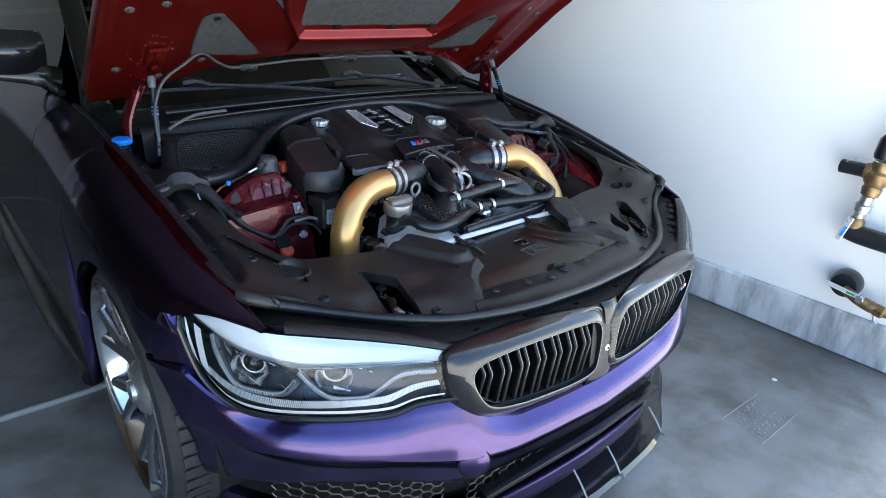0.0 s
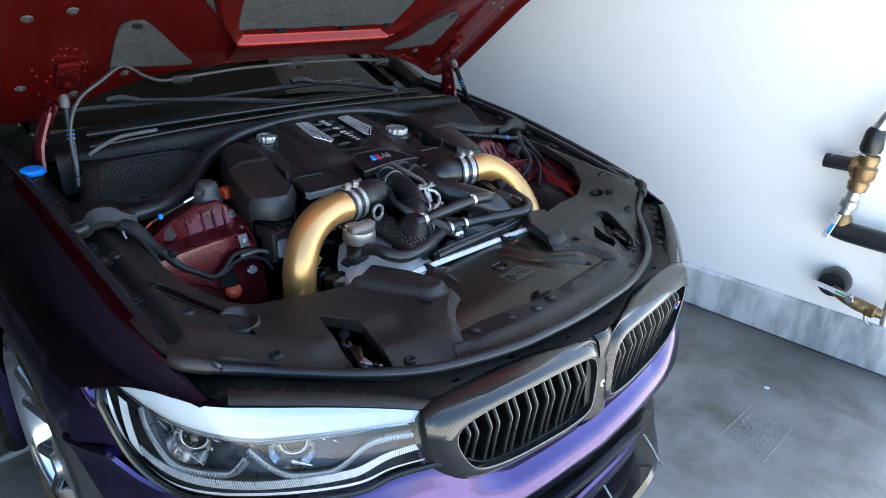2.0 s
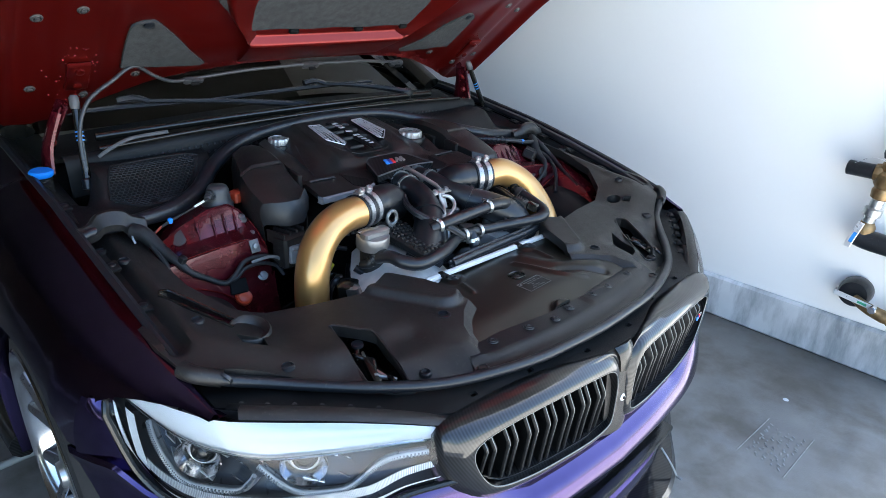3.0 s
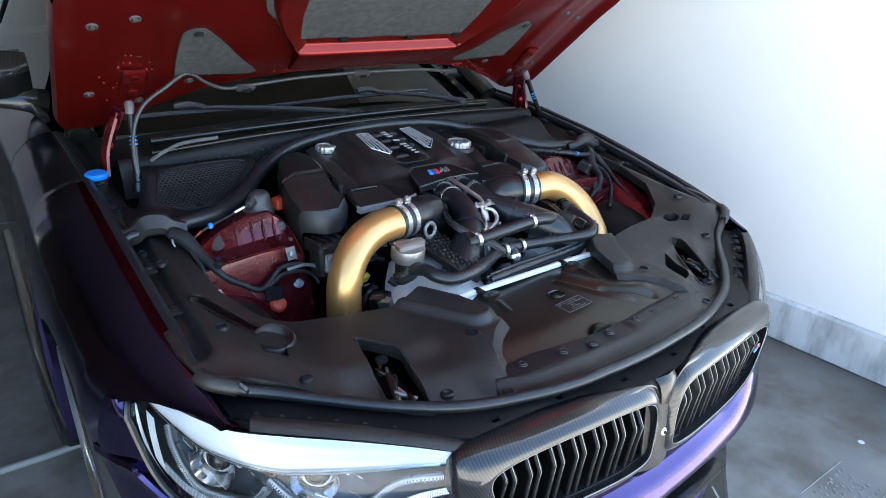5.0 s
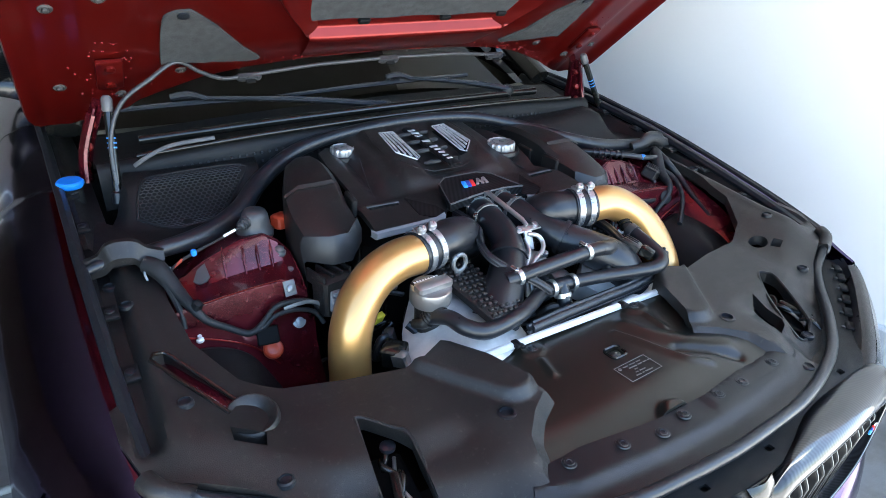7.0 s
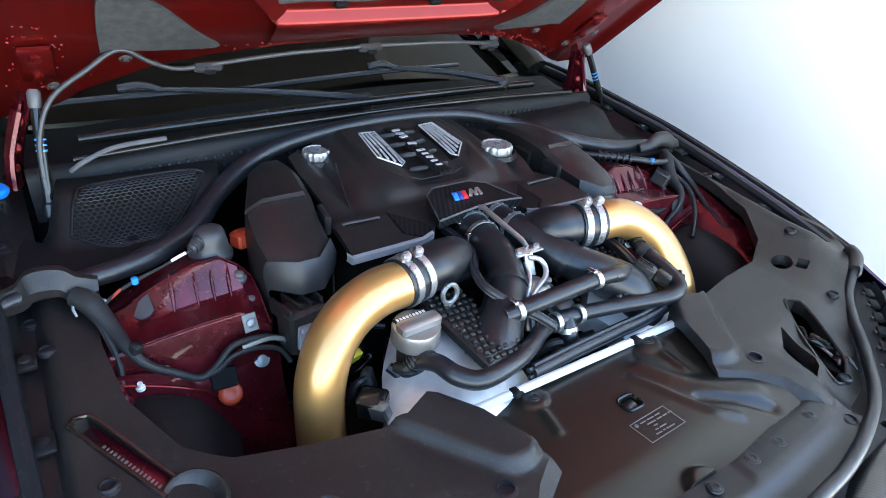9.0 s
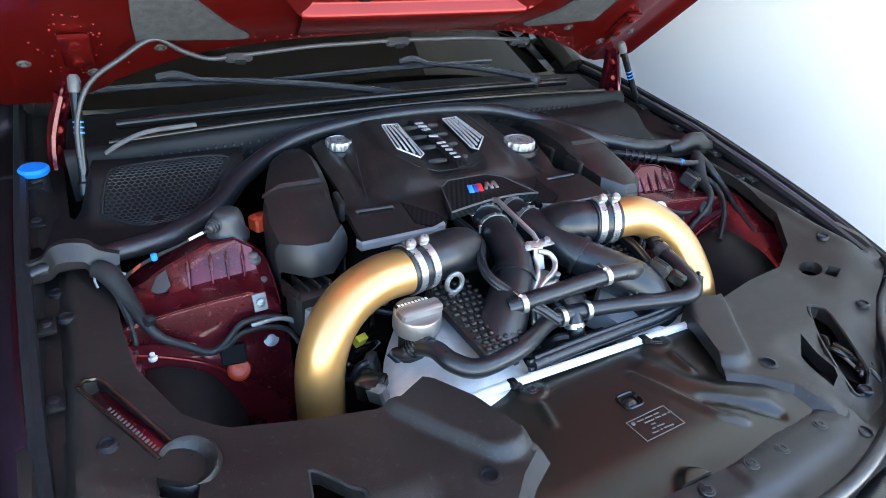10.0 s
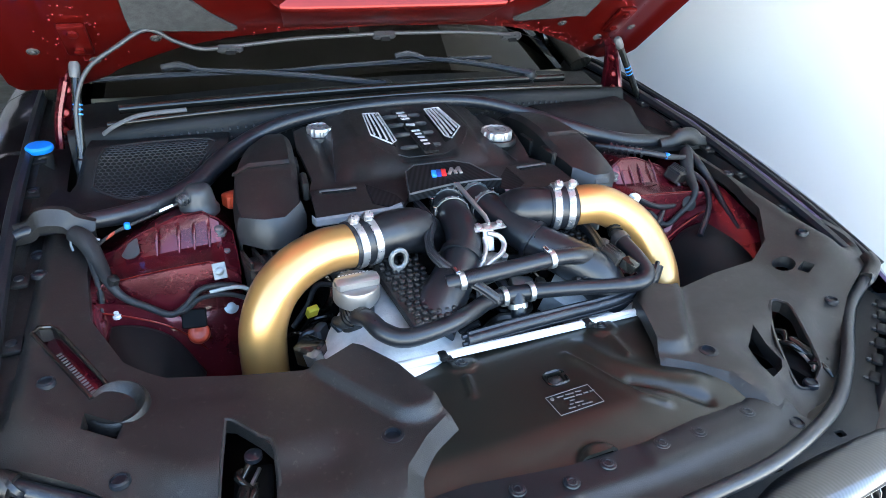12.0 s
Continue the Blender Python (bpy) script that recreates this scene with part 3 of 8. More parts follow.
# ---- wheels ----
def wheel(x, y):
    s = 1 if x > 0 else -1
    w = part("wheel", Geo().lathe((x - s * 0.13, y, AXLE_Z), (s, 0, 0), [(0.235, 0), (0.31, 0), (0.328, 0.02), (0.338, 0.05), (0.340, 0.12), (0.338, 0.20), (0.330, 0.232), (0.312, 0.252), (0.289, 0.256), (0.285, 0.252), (0.28, 0.2)], 72, caps=False), TYRE, car, "black low-profile tyre on a multi-spoke alloy rim")
    part("rim", Geo().lathe((x - s * 0.13, y, AXLE_Z), (s, 0, 0), [(0.25, 0.04), (0.258, 0.08), (0.262, 0.17), (0.272, 0.225), (0.286, 0.25), (0.289, 0.257), (0.285, 0.26), (0.280, 0.255), (0.268, 0.235), (0.258, 0.18), (0.25, 0.06)], 64, caps=False), CHROME, w, "bright polished rim barrel")
    part("rim_step", Geo().band((x + s * 0.06, y, AXLE_Z), (s, 0, 0), 0.262, 0.008, 0.004, 64), CHROME, w)
    tread = Geo()
    for k in range(60):
        a = 2 * math.pi * k / 60
        tread.box((x + s * 0.075, y + 0.3395 * math.cos(a), AXLE_Z + 0.3395 * math.sin(a)), (0.055, 0.004, 0.026), Euler((a, 0, 0)).to_matrix() @ Euler((0, 0, 0)).to_matrix(), 0.001)
    part("tread", tread, TYRE, w)
    part("brake_disc", Geo().lathe((x - s * 0.13, y, AXLE_Z), (s, 0, 0), [(0.06, 0.05), (0.19, 0.05), (0.19, 0.09), (0.06, 0.09)], 40), STEEL, w)
    hub = Geo().lathe((x - s * 0.13, y, AXLE_Z), (s, 0, 0), [(0.07, 0.1), (0.075, 0.22), (0.06, 0.235), (0.03, 0.24), (0.028, 0.25)], 30)
    part("hub", hub, STEEL, w)
    for k in range(7):
        a = 2 * math.pi * (k + 0.3) / 7
        for da in (-0.2, 0.2):
            p0 = (x + s * 0.06, y + 0.06 * math.cos(a), AXLE_Z + 0.06 * math.sin(a))
            p1 = (x + s * 0.088, y + 0.16 * math.cos(a + da * 0.45), AXLE_Z + 0.16 * math.sin(a + da * 0.45))
            p2 = (x + s * 0.108, y + 0.272 * math.cos(a + da), AXLE_Z + 0.272 * math.sin(a + da))
            part("spoke", Geo().tube([p0, p1, p2], [0.014, 0.011, 0.009], 8, 4, True, 1.5), GREY_METAL, w)
    return w


GREY_METAL = material("gunmetal_alloy", (0.24, 0.235, 0.25), 0.3, 0.9, 0.1, 30.0, coat=0.4)
wheel(-0.795, AXLE_Y)
wheel(0.795, AXLE_Y)
wheel(-0.80, AXLE_Y + 2.98)
wheel(0.80, AXLE_Y + 2.98)
for s in (-1, 1):
    lin = [[(s * (0.675 + 0.17 * u), AXLE_Y + 0.40 * math.cos(radians(a)), AXLE_Z + 0.385 * math.sin(radians(a))) for u in (0, 0.5, 1)] for a in range(-10, 200, 10)]
    part("wheel_arch_liner", Geo().loft(lin, 1, 1), VOID, car)

# ---- bumper ----
def along():
    """Points of the plan line from the near wheel arch round the nose to the other."""
    half = smooth_line([(x, y, 0) for x, y in PLAN[:10]], 6)
    half = [q for q in half if q.y < -0.285]
    return [Vector((-q.x, q.y, 0)) for q in half[::-1]] + half[1:]


LINE = along()


def outward(q):
    return Vector((q.x, q.y - 0.2, 0)).normalized()


def bumper_top(x):
    return ramp(abs(x), [(0, 0.445), (0.3, 0.452), (0.385, 0.487), (0.43, 0.535), (0.46, 0.545), (0.52, 0.541), (0.56, 0.526), (0.62, 0.52), (0.69, 0.513), (0.765, 0.504), (0.80, 0.511), (0.83, 0.530), (0.85, 0.556), (0.865, 0.584), (0.875, 0.597), (0.93, 0.598)])


def skin(zs, offs):
    """A skin along the nose, cut off at the wheel arches; zs and offs give height and outward offset, as numbers or functions of x."""
    rows = []
    for z, o in zip(zs, offs):
        row = []
        for q in LINE:
            h = z(q.x) if callable(z) else z
            row.append(q + outward(q) * (o(q.x) if callable(o) else o) + Vector((0, 0, h)))
        for order in (range(len(row) // 2, len(row)), range(len(row) // 2, -1, -1)):
            last, stop = None, None
            for i in order:
                p = row[i]
                lim = AXLE_Y - math.sqrt(max(0.0, (ARCH + 0.002) ** 2 - (p.z - AXLE_Z) ** 2))
                if stop is None and p.y > lim:
                    stop = last.lerp(p, max(0, min(1, (lim - last.y) / (p.y - last.y))))
                if stop is not None:
                    row[i] = stop.copy()
                last = p
        rows.append(row)
    return rows


def tuck(o):
    """Set back by o at the middle, more towards the corners."""
    return lambda x: -o - 0.05 * step(abs(x), 0.25, 0.55)


def crease(x):
    return ramp(abs(x), [(0, 0.384), (0.14, 0.390), (0.31, 0.388), (0.39, 0.396), (0.47, 0.409), (0.57, 0.426), (0.68, 0.433), (0.79, 0.436), (0.86, 0.46)])


def low_edge(x):
    return ramp(abs(x), [(0, 0.296), (0.13, 0.301), (0.31, 0.306), (0.40, 0.300), (0.44, 0.306), (0.57, 0.336), (0.70, 0.341), (0.78, 0.32), (0.86, 0.32)])


def between(k):
    return lambda x: bumper_top(x) + (crease(x) + 0.006 - bumper_top(x)) * k


def flare(a, b):
    """Outward offset a along the nose, b on the flanks beside the wheel arch."""
    return lambda x: a + (b - a) * step(abs(x), 0.76, 0.87)


bumper = part("bumper", Geo().loft(skin([lambda x: bumper_top(x) - 0.02, bumper_top, between(0.2), between(0.45), between(0.75), between(1.0), lambda x: crease(x), lambda x: crease(x) - 0.008, lambda x: 0.5 * (crease(x) + low_edge(x)), low_edge, lambda x: low_edge(x) - 0.006],
                                        [-0.06, flare(-0.030, 0.0), flare(-0.016, 0.002), flare(-0.002, 0.004), flare(0.007, 0.006), flare(0.011, 0.006), flare(0.011, 0.006), flare(0.004, 0.003), flare(-0.016, -0.003), flare(-0.030, -0.012), -0.07]), 1, 2), PAINT, car, "purple colour-shift bumper", 28)
part("bumper_lower", Geo().loft(skin([0.215, 0.205, 0.165, 0.135], [tuck(0.05), tuck(0.022), tuck(0.02), tuck(0.06)]), 1, 2), PAINT, bumper)
# black sheet that puts shade behind the intakes
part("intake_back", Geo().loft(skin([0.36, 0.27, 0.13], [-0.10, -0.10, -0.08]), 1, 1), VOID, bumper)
part("intake_bar", Geo().loft([[(x, front_y(x) + d, z + h) for x, z in ((-0.36, 0.245), (-0.318, 0.252), (-0.22, 0.268), (-0.12, 0.273), (0, 0.275), (0.12, 0.273), (0.22, 0.268), (0.318, 0.252), (0.36, 0.245))] for d, h in ((0.05, 0.006), (0.012, 0.009), (0.004, 0.002), (0.010, -0.010), (0.05, -0.014))], 3, 2), PLASTIC_GLOSS, bumper, "gloss black bar across the lower intake")
splitter = part("splitter", Geo().loft(skin([0.118, 0.113, 0.100, 0.095], [tuck(0.09), tuck(-0.03), tuck(-0.04), tuck(0.09)]), 1, 1), CARBON, bumper, "carbon fibre front splitter")
for x in (-0.3, -0.05, 0.1, 0.35):
    y = front_y(x)
    part("splitter_stay", Geo().tube([(x, y + 0.02, 0.175), (x, y - 0.012, 0.145), (x, y - 0.04, 0.11)], 0.0028, 8, 3), STEEL_DULL, splitter)
    part("stay_foot", Geo().box((x, y - 0.042, 0.114), (0.010, 0.018, 0.006), edge=0.002), STEEL_DULL, splitter)
tow = Vector((-0.411, -0.797, 0.384))
tow_out = Vector((-0.42, -0.90, 0.12)).normalized()
part("tow_eye_cover", Geo().lathe(tow, tow_out, [(0.036, -0.012), (0.036, 0.004), (0.0345, 0.0065), (0.020, 0.0085), (0.005, 0.009)], 36), PAINT, bumper)
part("tow_eye_gap", Geo().band(tow, tow_out, 0.0368, 0.012, 0.0012, 36), VOID, bumper)


def honeycomb(x0, x1, z0, z1, back, w=0.03, h=0.022):
    g = Geo()
    row = 0
    z = z0
    while z < z1:
        x = x0 + (row % 2) * w * 0.75
        while x < x1:
            pts = [(x - w / 2, z), (x - w / 4, z + h / 2), (x + w / 4, z + h / 2), (x + w / 2, z), (x + w / 4, z - h / 2), (x - w / 4, z - h / 2)]
            for a, b in zip(pts, pts[1:] + pts[:1]):
                g.tube([(a[0], front_y(a[0]) + back, a[1]), (b[0], front_y(b[0]) + back, b[1])], 0.0022, 5, 1, False)
            x += w * 1.5
        z += h / 2
        row += 1
    return g


part("intake_mesh", honeycomb(-0.37, 0.37, 0.17, 0.30, 0.045), PLASTIC_GLOSS, bumper)
part("intake_mesh", honeycomb(-0.74, -0.44, 0.17, 0.335, 0.055), PLASTIC_GLOSS, bumper)
part("intake_mesh", honeycomb(0.44, 0.74, 0.17, 0.335, 0.055), PLASTIC_GLOSS, bumper)

# ---- kidney grilles ----
SLAT = material("black_slat_lacquer", (0.006, 0.006, 0.006), 0.35, 0, 0.2, 30.0, spec=0.25)


def kidney_y(x, z):
    return -0.822 + 0.19 * x * x


# plan x and height of the opening, of the front ridge, and of the rear edge (x, y, z), going round together
INNER = [(0.424, 0.605), (0.402, 0.632), (0.32, 0.643), (0.21, 0.644), (0.12, 0.640), (0.060, 0.630), (0.036, 0.595), (0.033, 0.530), (0.042, 0.490), (0.10, 0.480), (0.19, 0.484), (0.29, 0.492), (0.365, 0.510), (0.403, 0.550)]
RIDGE = [(0.474, 0.625), (0.445, 0.655), (0.335, 0.664), (0.21, 0.666), (0.115, 0.662), (0.045, 0.652), (0.018, 0.605), (0.013, 0.530), (0.024, 0.468), (0.10, 0.456), (0.20, 0.459), (0.31, 0.466), (0.395, 0.492), (0.452, 0.560)]
REAR = [(0.478, -0.752, 0.640), (0.452, -0.738, 0.664), (0.335, -0.742, 0.668), (0.215, -0.757, 0.669), (0.125, -0.786, 0.668), (0.050, -0.806, 0.660), (0.010, -0.806, 0.610), (0.004, -0.806, 0.530), (0.016, -0.800, 0.455), (0.10, -0.796, 0.444), (0.20, -0.792, 0.447), (0.31, -0.782, 0.452), (0.405, -0.766, 0.478), (0.465, -0.748, 0.555)]


def around(loop, n=6):
    pts = [(*q, 0) if len(q) == 2 else q for q in loop]
    closed = smooth_line([pts[-1]] + pts + pts[:2], n)
    return closed[n:-n]


def kidney(s):
    inner, ridge, rear = around(INNER), around(RIDGE), around(REAR)

    def at(q, back):
        return Vector((s * q.x, kidney_y(q.x, q.y) + back, q.y))

    rings = [[Vector((s * b.x, b.y + 0.012, b.z - 0.012)) for b in rear], [Vector((s * b.x, b.y, b.z)) for b in rear]]
    for f in (0.35, 0.7, 0.92):
        rings.append([Vector((s * b.x, b.y, b.z)).lerp(at(r, 0.012), f) + Vector((0, -0.004, 0.004)) * math.sin(math.pi * f) for b, r in zip(rear, ridge)])
    for f, back in ((0.0, 0.012), (0.15, 0.006), (0.5, -0.001), (0.88, -0.005), (1.0, -0.004), (1.0, 0.010)):
        rings.append([at(r.lerp(i, f), back) for r, i in zip(ridge, inner)])
    rings.append([at(Vector((0.225 + (i.x - 0.225) * 0.97, 0.565 + (i.y - 0.565) * 0.95, 0)), 0.085) for i in inner])
    k = part("kidney_grille", Geo().loft(rings, 1, 1), CARBON, car, "carbon fibre kidney grille surround with black twin slats", 50)
    part("chrome_edge", Geo().tube([at(i, -0.003) for i in inner] + [at(inner[0], -0.003)], 0.0013, 6, 1, False), STEEL_DULL, k)
    top_line = [(0.035, 0.60), (0.06, 0.628), (0.12, 0.638), (0.21, 0.642), (0.32, 0.641), (0.40, 0.630), (0.424, 0.605)]
    low_line = [(0.035, 0.53), (0.043, 0.492), (0.10, 0.482), (0.19, 0.486), (0.29, 0.494), (0.365, 0.512), (0.403, 0.552), (0.424, 0.60)]
    for n in range(14):
        x = 0.070 + 0.0505 * (n // 2) + (0.0185 if n % 2 else 0.0)
        top, bot = ramp(x, top_line), ramp(x, low_line)
        knee = top - 0.34 * (top - bot)
        y0 = kidney_y(x, knee)
        edge = [(x, y0 + 0.030, top), (x, y0 + 0.004, knee + 0.003), (x, y0 + 0.002, knee - 0.004), (x, y0 + 0.014, bot)]
        lean = -0.020 if n % 2 == 0 else -0.016
        rows = []
        for dx, dy in ((-0.0035 + lean, 0.055), (-0.0045, 0.003), (-0.003, 0.0), (0.003, 0.0), (0.0045, 0.003), (0.0045 + lean, 0.055)):
            rows.append([(s * (q[0] + dx), q[1] + dy, q[2]) for q in edge])
        part("slat", Geo().loft(rows, 1, 1), SLAT, k, "", 25)
        part("slat_edge", Geo().tube([(s * q[0], q[1] - 0.0008, q[2]) for q in edge[:3]] + [(s * x, y0 + 0.006, knee - 0.4 * (knee - bot))], [0.0009, 0.0009, 0.0007, 0.0003], 5, 1), STEEL_DULL, k)
    # black sheet standing in for shade behind the slats
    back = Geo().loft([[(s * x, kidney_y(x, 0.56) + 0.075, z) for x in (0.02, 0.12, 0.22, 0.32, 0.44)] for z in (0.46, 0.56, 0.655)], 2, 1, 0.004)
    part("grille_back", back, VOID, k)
    grid = Geo().loft([[(s * x, kidney_y(x, 0) + d, ramp(x, low_line) + h) for x in (0.045, 0.10, 0.15, 0.2, 0.25, 0.30, 0.35, 0.39)] for d, h in ((0.012, -0.002), (0.04, 0.003), (0.075, 0.010))], 2, 2, 0.003)
    part("floor_grid", grid, CARBON, k)
    return k


kidney(-1)
right_kidney = kidney(1)
bridge = part("nose_bridge", Geo().loft([[(x, y + 6 * x * x, z) for x in (-0.042, -0.02, 0, 0.02, 0.042)] for y, z in ((-0.797, 0.652), (-0.802, 0.648), (-0.806, 0.62), (-0.812, 0.55), (-0.815, 0.49), (-0.818, 0.455), (-0.80, 0.44))], 2, 2, 0.006), PLASTIC, car)
part("bridge_trim", Geo().loft([[(-0.030, -0.800, 0.662), (0.0, -0.808, 0.664), (0.030, -0.800, 0.662)], [(-0.024, -0.812, 0.645), (0.0, -0.818, 0.645), (0.024, -0.812, 0.645)], [(-0.014, -0.814, 0.605), (0.0, -0.818, 0.605), (0.014, -0.814, 0.605)]], 2, 3, 0.003), PLASTIC_GLOSS, bridge, "polished trim between the grilles")
part("sensor", Geo().lathe((0.006, -0.816, 0.533), (0, -1, 0.1), [(0.0085, 0), (0.0085, 0.004), (0.006, 0.006)], 16), ALU_BRIGHT, bridge)
part("sensor_lens", Geo().lathe((0.006, -0.8225, 0.5336), (0, -1, 0.1), [(0.004, 0), (0.003, 0.001)], 12), VOID, bridge)
for n, m in enumerate((BLUE_PAINT, NAVY_PAINT, RED_BADGE, CHROME)):
    x = 0.362 + 0.006 * n
    part("badge_bar", Geo().box((x, kidney_y(x, 0.6) - 0.004, 0.585 + 0.002 * n), (0.005 if n < 3 else 0.012, 0.004, 0.010), edge=0.001), m, right_kidney)

# ---- headlights ----
TOPL = [(0.438, -0.752, 0.652), (0.515, -0.706, 0.676), (0.60, -0.648, 0.693), (0.68, -0.592, 0.704), (0.748, -0.535, 0.710), (0.783, -0.482, 0.716), (0.808, -0.430, 0.717), (0.829, -0.380, 0.712), (0.846, -0.352, 0.698)]
BOTL = [(0.442, -0.767, 0.550), (0.522, -0.736, 0.550), (0.567, -0.713, 0.531), (0.622, -0.678, 0.525), (0.693, -0.619, 0.519), (0.765, -0.539, 0.511), (0.812, -0.475, 0.524), (0.845, -0.415, 0.575), (0.864, -0.376, 0.676)]


def lamp_point(u, v, depth=0.0):
    """A point of the lamp: u from the grille outwards, v from the top edge down, depth behind the lens."""
    a, b = smooth_line(TOPL, 6), smooth_line(BOTL, 6)
    k = u * (len(a) - 1)
    i = min(int(k), len(a) - 2)
    p, q = a[i].lerp(a[i + 1], k - i), b[i].lerp(b[i + 1], k - i)
    m = p.lerp(q, v)
    out = Vector((m.x - 0.1, m.y - 0.15, 0)).normalized()
    bulge = 0.022 * math.sin(math.pi * min(1, v * 0.92 + 0.08)) * math.sin(math.pi * min(1, u * 0.86 + 0.1))
    return m + out * (bulge - depth) + Vector((0, 0, 0.012 * math.sin(math.pi * v)))


def lamp_patch(u0, u1, v0, v1, depth, nu=24, nv=8):
    return [[lamp_point(u0 + (u1 - u0) * i / nu, v0 + (v1 - v0) * j / nv, depth(i / nu, j / nv) if callable(depth) else depth) for i in range(nu + 1)] for j in range(nv + 1)]


LAMP_BACK = material("lamp_housing_metal", (0.055, 0.06, 0.07), 0.30, 0.5, 0.3, 8.0, rough_var=0.1)
LAMP_GUIDE = material("clear_light_guide", (0.62, 0.65, 0.68), 0.14, 0.0, 0.08, 60.0)
# white of the reflectors, also of the painted sky glare
LAMP_WHITE = material("reflector_and_glare_white", (0.88, 0.885, 0.88), 0.2, 0.0, 0.03, 20.0)
LAMP_SMOKE = material("satin_lamp_trim", (0.30, 0.32, 0.34), 0.3, 0.6, 0.1, 20.0)


def headlight(s):
    def put(name, geo, mat, parent, label="", angle=38):
        return part(name, geo if s > 0 else geo.mirrored(), mat, parent, label, angle)
    h = put("headlight", Geo().loft(lamp_patch(0, 1, 0, 1, lambda u, v: 0.02 + 0.06 * math.sin(math.pi * v)), 1, 1), LAMP_BACK, car, "clear lensed headlight with twin light guides")
    put("lens", Geo().loft(lamp_patch(0.005, 0.995, 0.03, 0.985, 0.0, 40, 12), 1, 1), GLASS, h).visible_shadow = False
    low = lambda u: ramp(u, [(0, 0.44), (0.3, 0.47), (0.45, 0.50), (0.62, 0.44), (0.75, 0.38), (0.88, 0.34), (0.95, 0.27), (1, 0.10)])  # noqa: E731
    # white band inside the lens stands in for its reflection of the sky
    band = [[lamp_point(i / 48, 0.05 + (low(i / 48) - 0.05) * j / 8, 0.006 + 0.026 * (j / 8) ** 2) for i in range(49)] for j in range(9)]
    put("sky_glare_band", Geo().loft(band, 1, 1), LAMP_WHITE, h, "white band painted as bright sky reflected in the lens")
    brow = [[lamp_point(0.08 + i / 40 * 0.84, low(0.08 + i / 40 * 0.84) - 0.075 + 0.055 * j / 3, 0.016 + 0.009 * j / 3) for i in range(41)] for j in range(4)]
    put("brow_strip", Geo().loft(brow, 1, 1), LAMP_SMOKE, h, "grey strip under the white glare band")
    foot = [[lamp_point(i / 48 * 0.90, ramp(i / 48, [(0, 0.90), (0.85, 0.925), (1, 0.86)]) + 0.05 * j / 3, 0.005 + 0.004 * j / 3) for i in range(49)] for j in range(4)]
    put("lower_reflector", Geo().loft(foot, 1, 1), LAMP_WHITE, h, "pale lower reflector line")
    rim = [lamp_point(k / 40, 0.99, -0.002) for k in range(41)] + [lamp_point(1, 1 - k / 8, -0.002) for k in range(9)]
    put("lens_rim", Geo().tube(rim, 0.006, 8, 1), PLASTIC_GLOSS, h)
    put("chrome_line", Geo().tube([lamp_point(k / 30 * 0.95, low(k / 30 * 0.95), 0.031) for k in range(31)], 0.0032, 8, 1), CHROME, h)
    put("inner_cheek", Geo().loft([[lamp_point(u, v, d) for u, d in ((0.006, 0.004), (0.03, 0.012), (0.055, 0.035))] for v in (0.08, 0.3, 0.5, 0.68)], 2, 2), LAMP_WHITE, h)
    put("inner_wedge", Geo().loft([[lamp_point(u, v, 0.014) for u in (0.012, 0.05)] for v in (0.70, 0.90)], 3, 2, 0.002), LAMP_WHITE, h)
    # two angular light guides round their lamps
    for um, line in ((0.655, [(0.80, 0.34), (0.79, 0.50), (0.765, 0.66), (0.725, 0.79), (0.66, 0.80), (0.575, 0.79), (0.535, 0.70), (0.51, 0.62)]), (0.40, [(0.485, 0.52), (0.465, 0.70), (0.44, 0.80), (0.40, 0.82), (0.33, 0.81), (0.27, 0.73), (0.21, 0.62), (0.15, 0.575), (0.07, 0.57)])):
        g = put("light_guide", Geo().tube([lamp_point(u, v, 0.020) for u, v in line], 0.0042, 10, 5), LAMP_GUIDE, h, "ribbed clear light guide")
        ribs = Geo()
        pts = smooth_line([lamp_point(u, v, 0.0155) for u, v in line], 10)
        for a, b in zip(pts[::1], pts[1:]):
            ribs.tube([a, a.lerp(b, 0.45)], 0.0030, 6, 1)
        put("guide_ribs", ribs, LAMP_SMOKE, g)
        put("guide_backing", Geo().tube([lamp_point(u, v + 0.04, 0.032) for u, v in line], 0.006, 8, 4), LAMP_SMOKE, h)
        c = lamp_point(um, 0.60, 0.066)
        ax = lamp_point(um, 0.60, 0.0) - c
        put("bowl", Geo().lathe(c, ax, [(0.020, 0.0), (0.028, 0.006), (0.036, 0.020), (0.040, 0.032), (0.0385, 0.034), (0.034, 0.022), (0.024, 0.008)], 28, caps=False), CHROME, h, "polished reflector bowl")
        put("projector", Geo().lathe(c, ax, [(0.022, -0.006), (0.023, 0.008), (0.021, 0.012), (0.018, 0.018), (0.012, 0.023), (0.005, 0.0255), (0.001, 0.026)], 28), PLASTIC_GLOSS, h, "dark glass projector lamp")
        put("projector_ring", Geo().band(c + ax.normalized() * 0.010, ax, 0.0235, 0.004, 0.0012), ALU_BRIGHT, h)
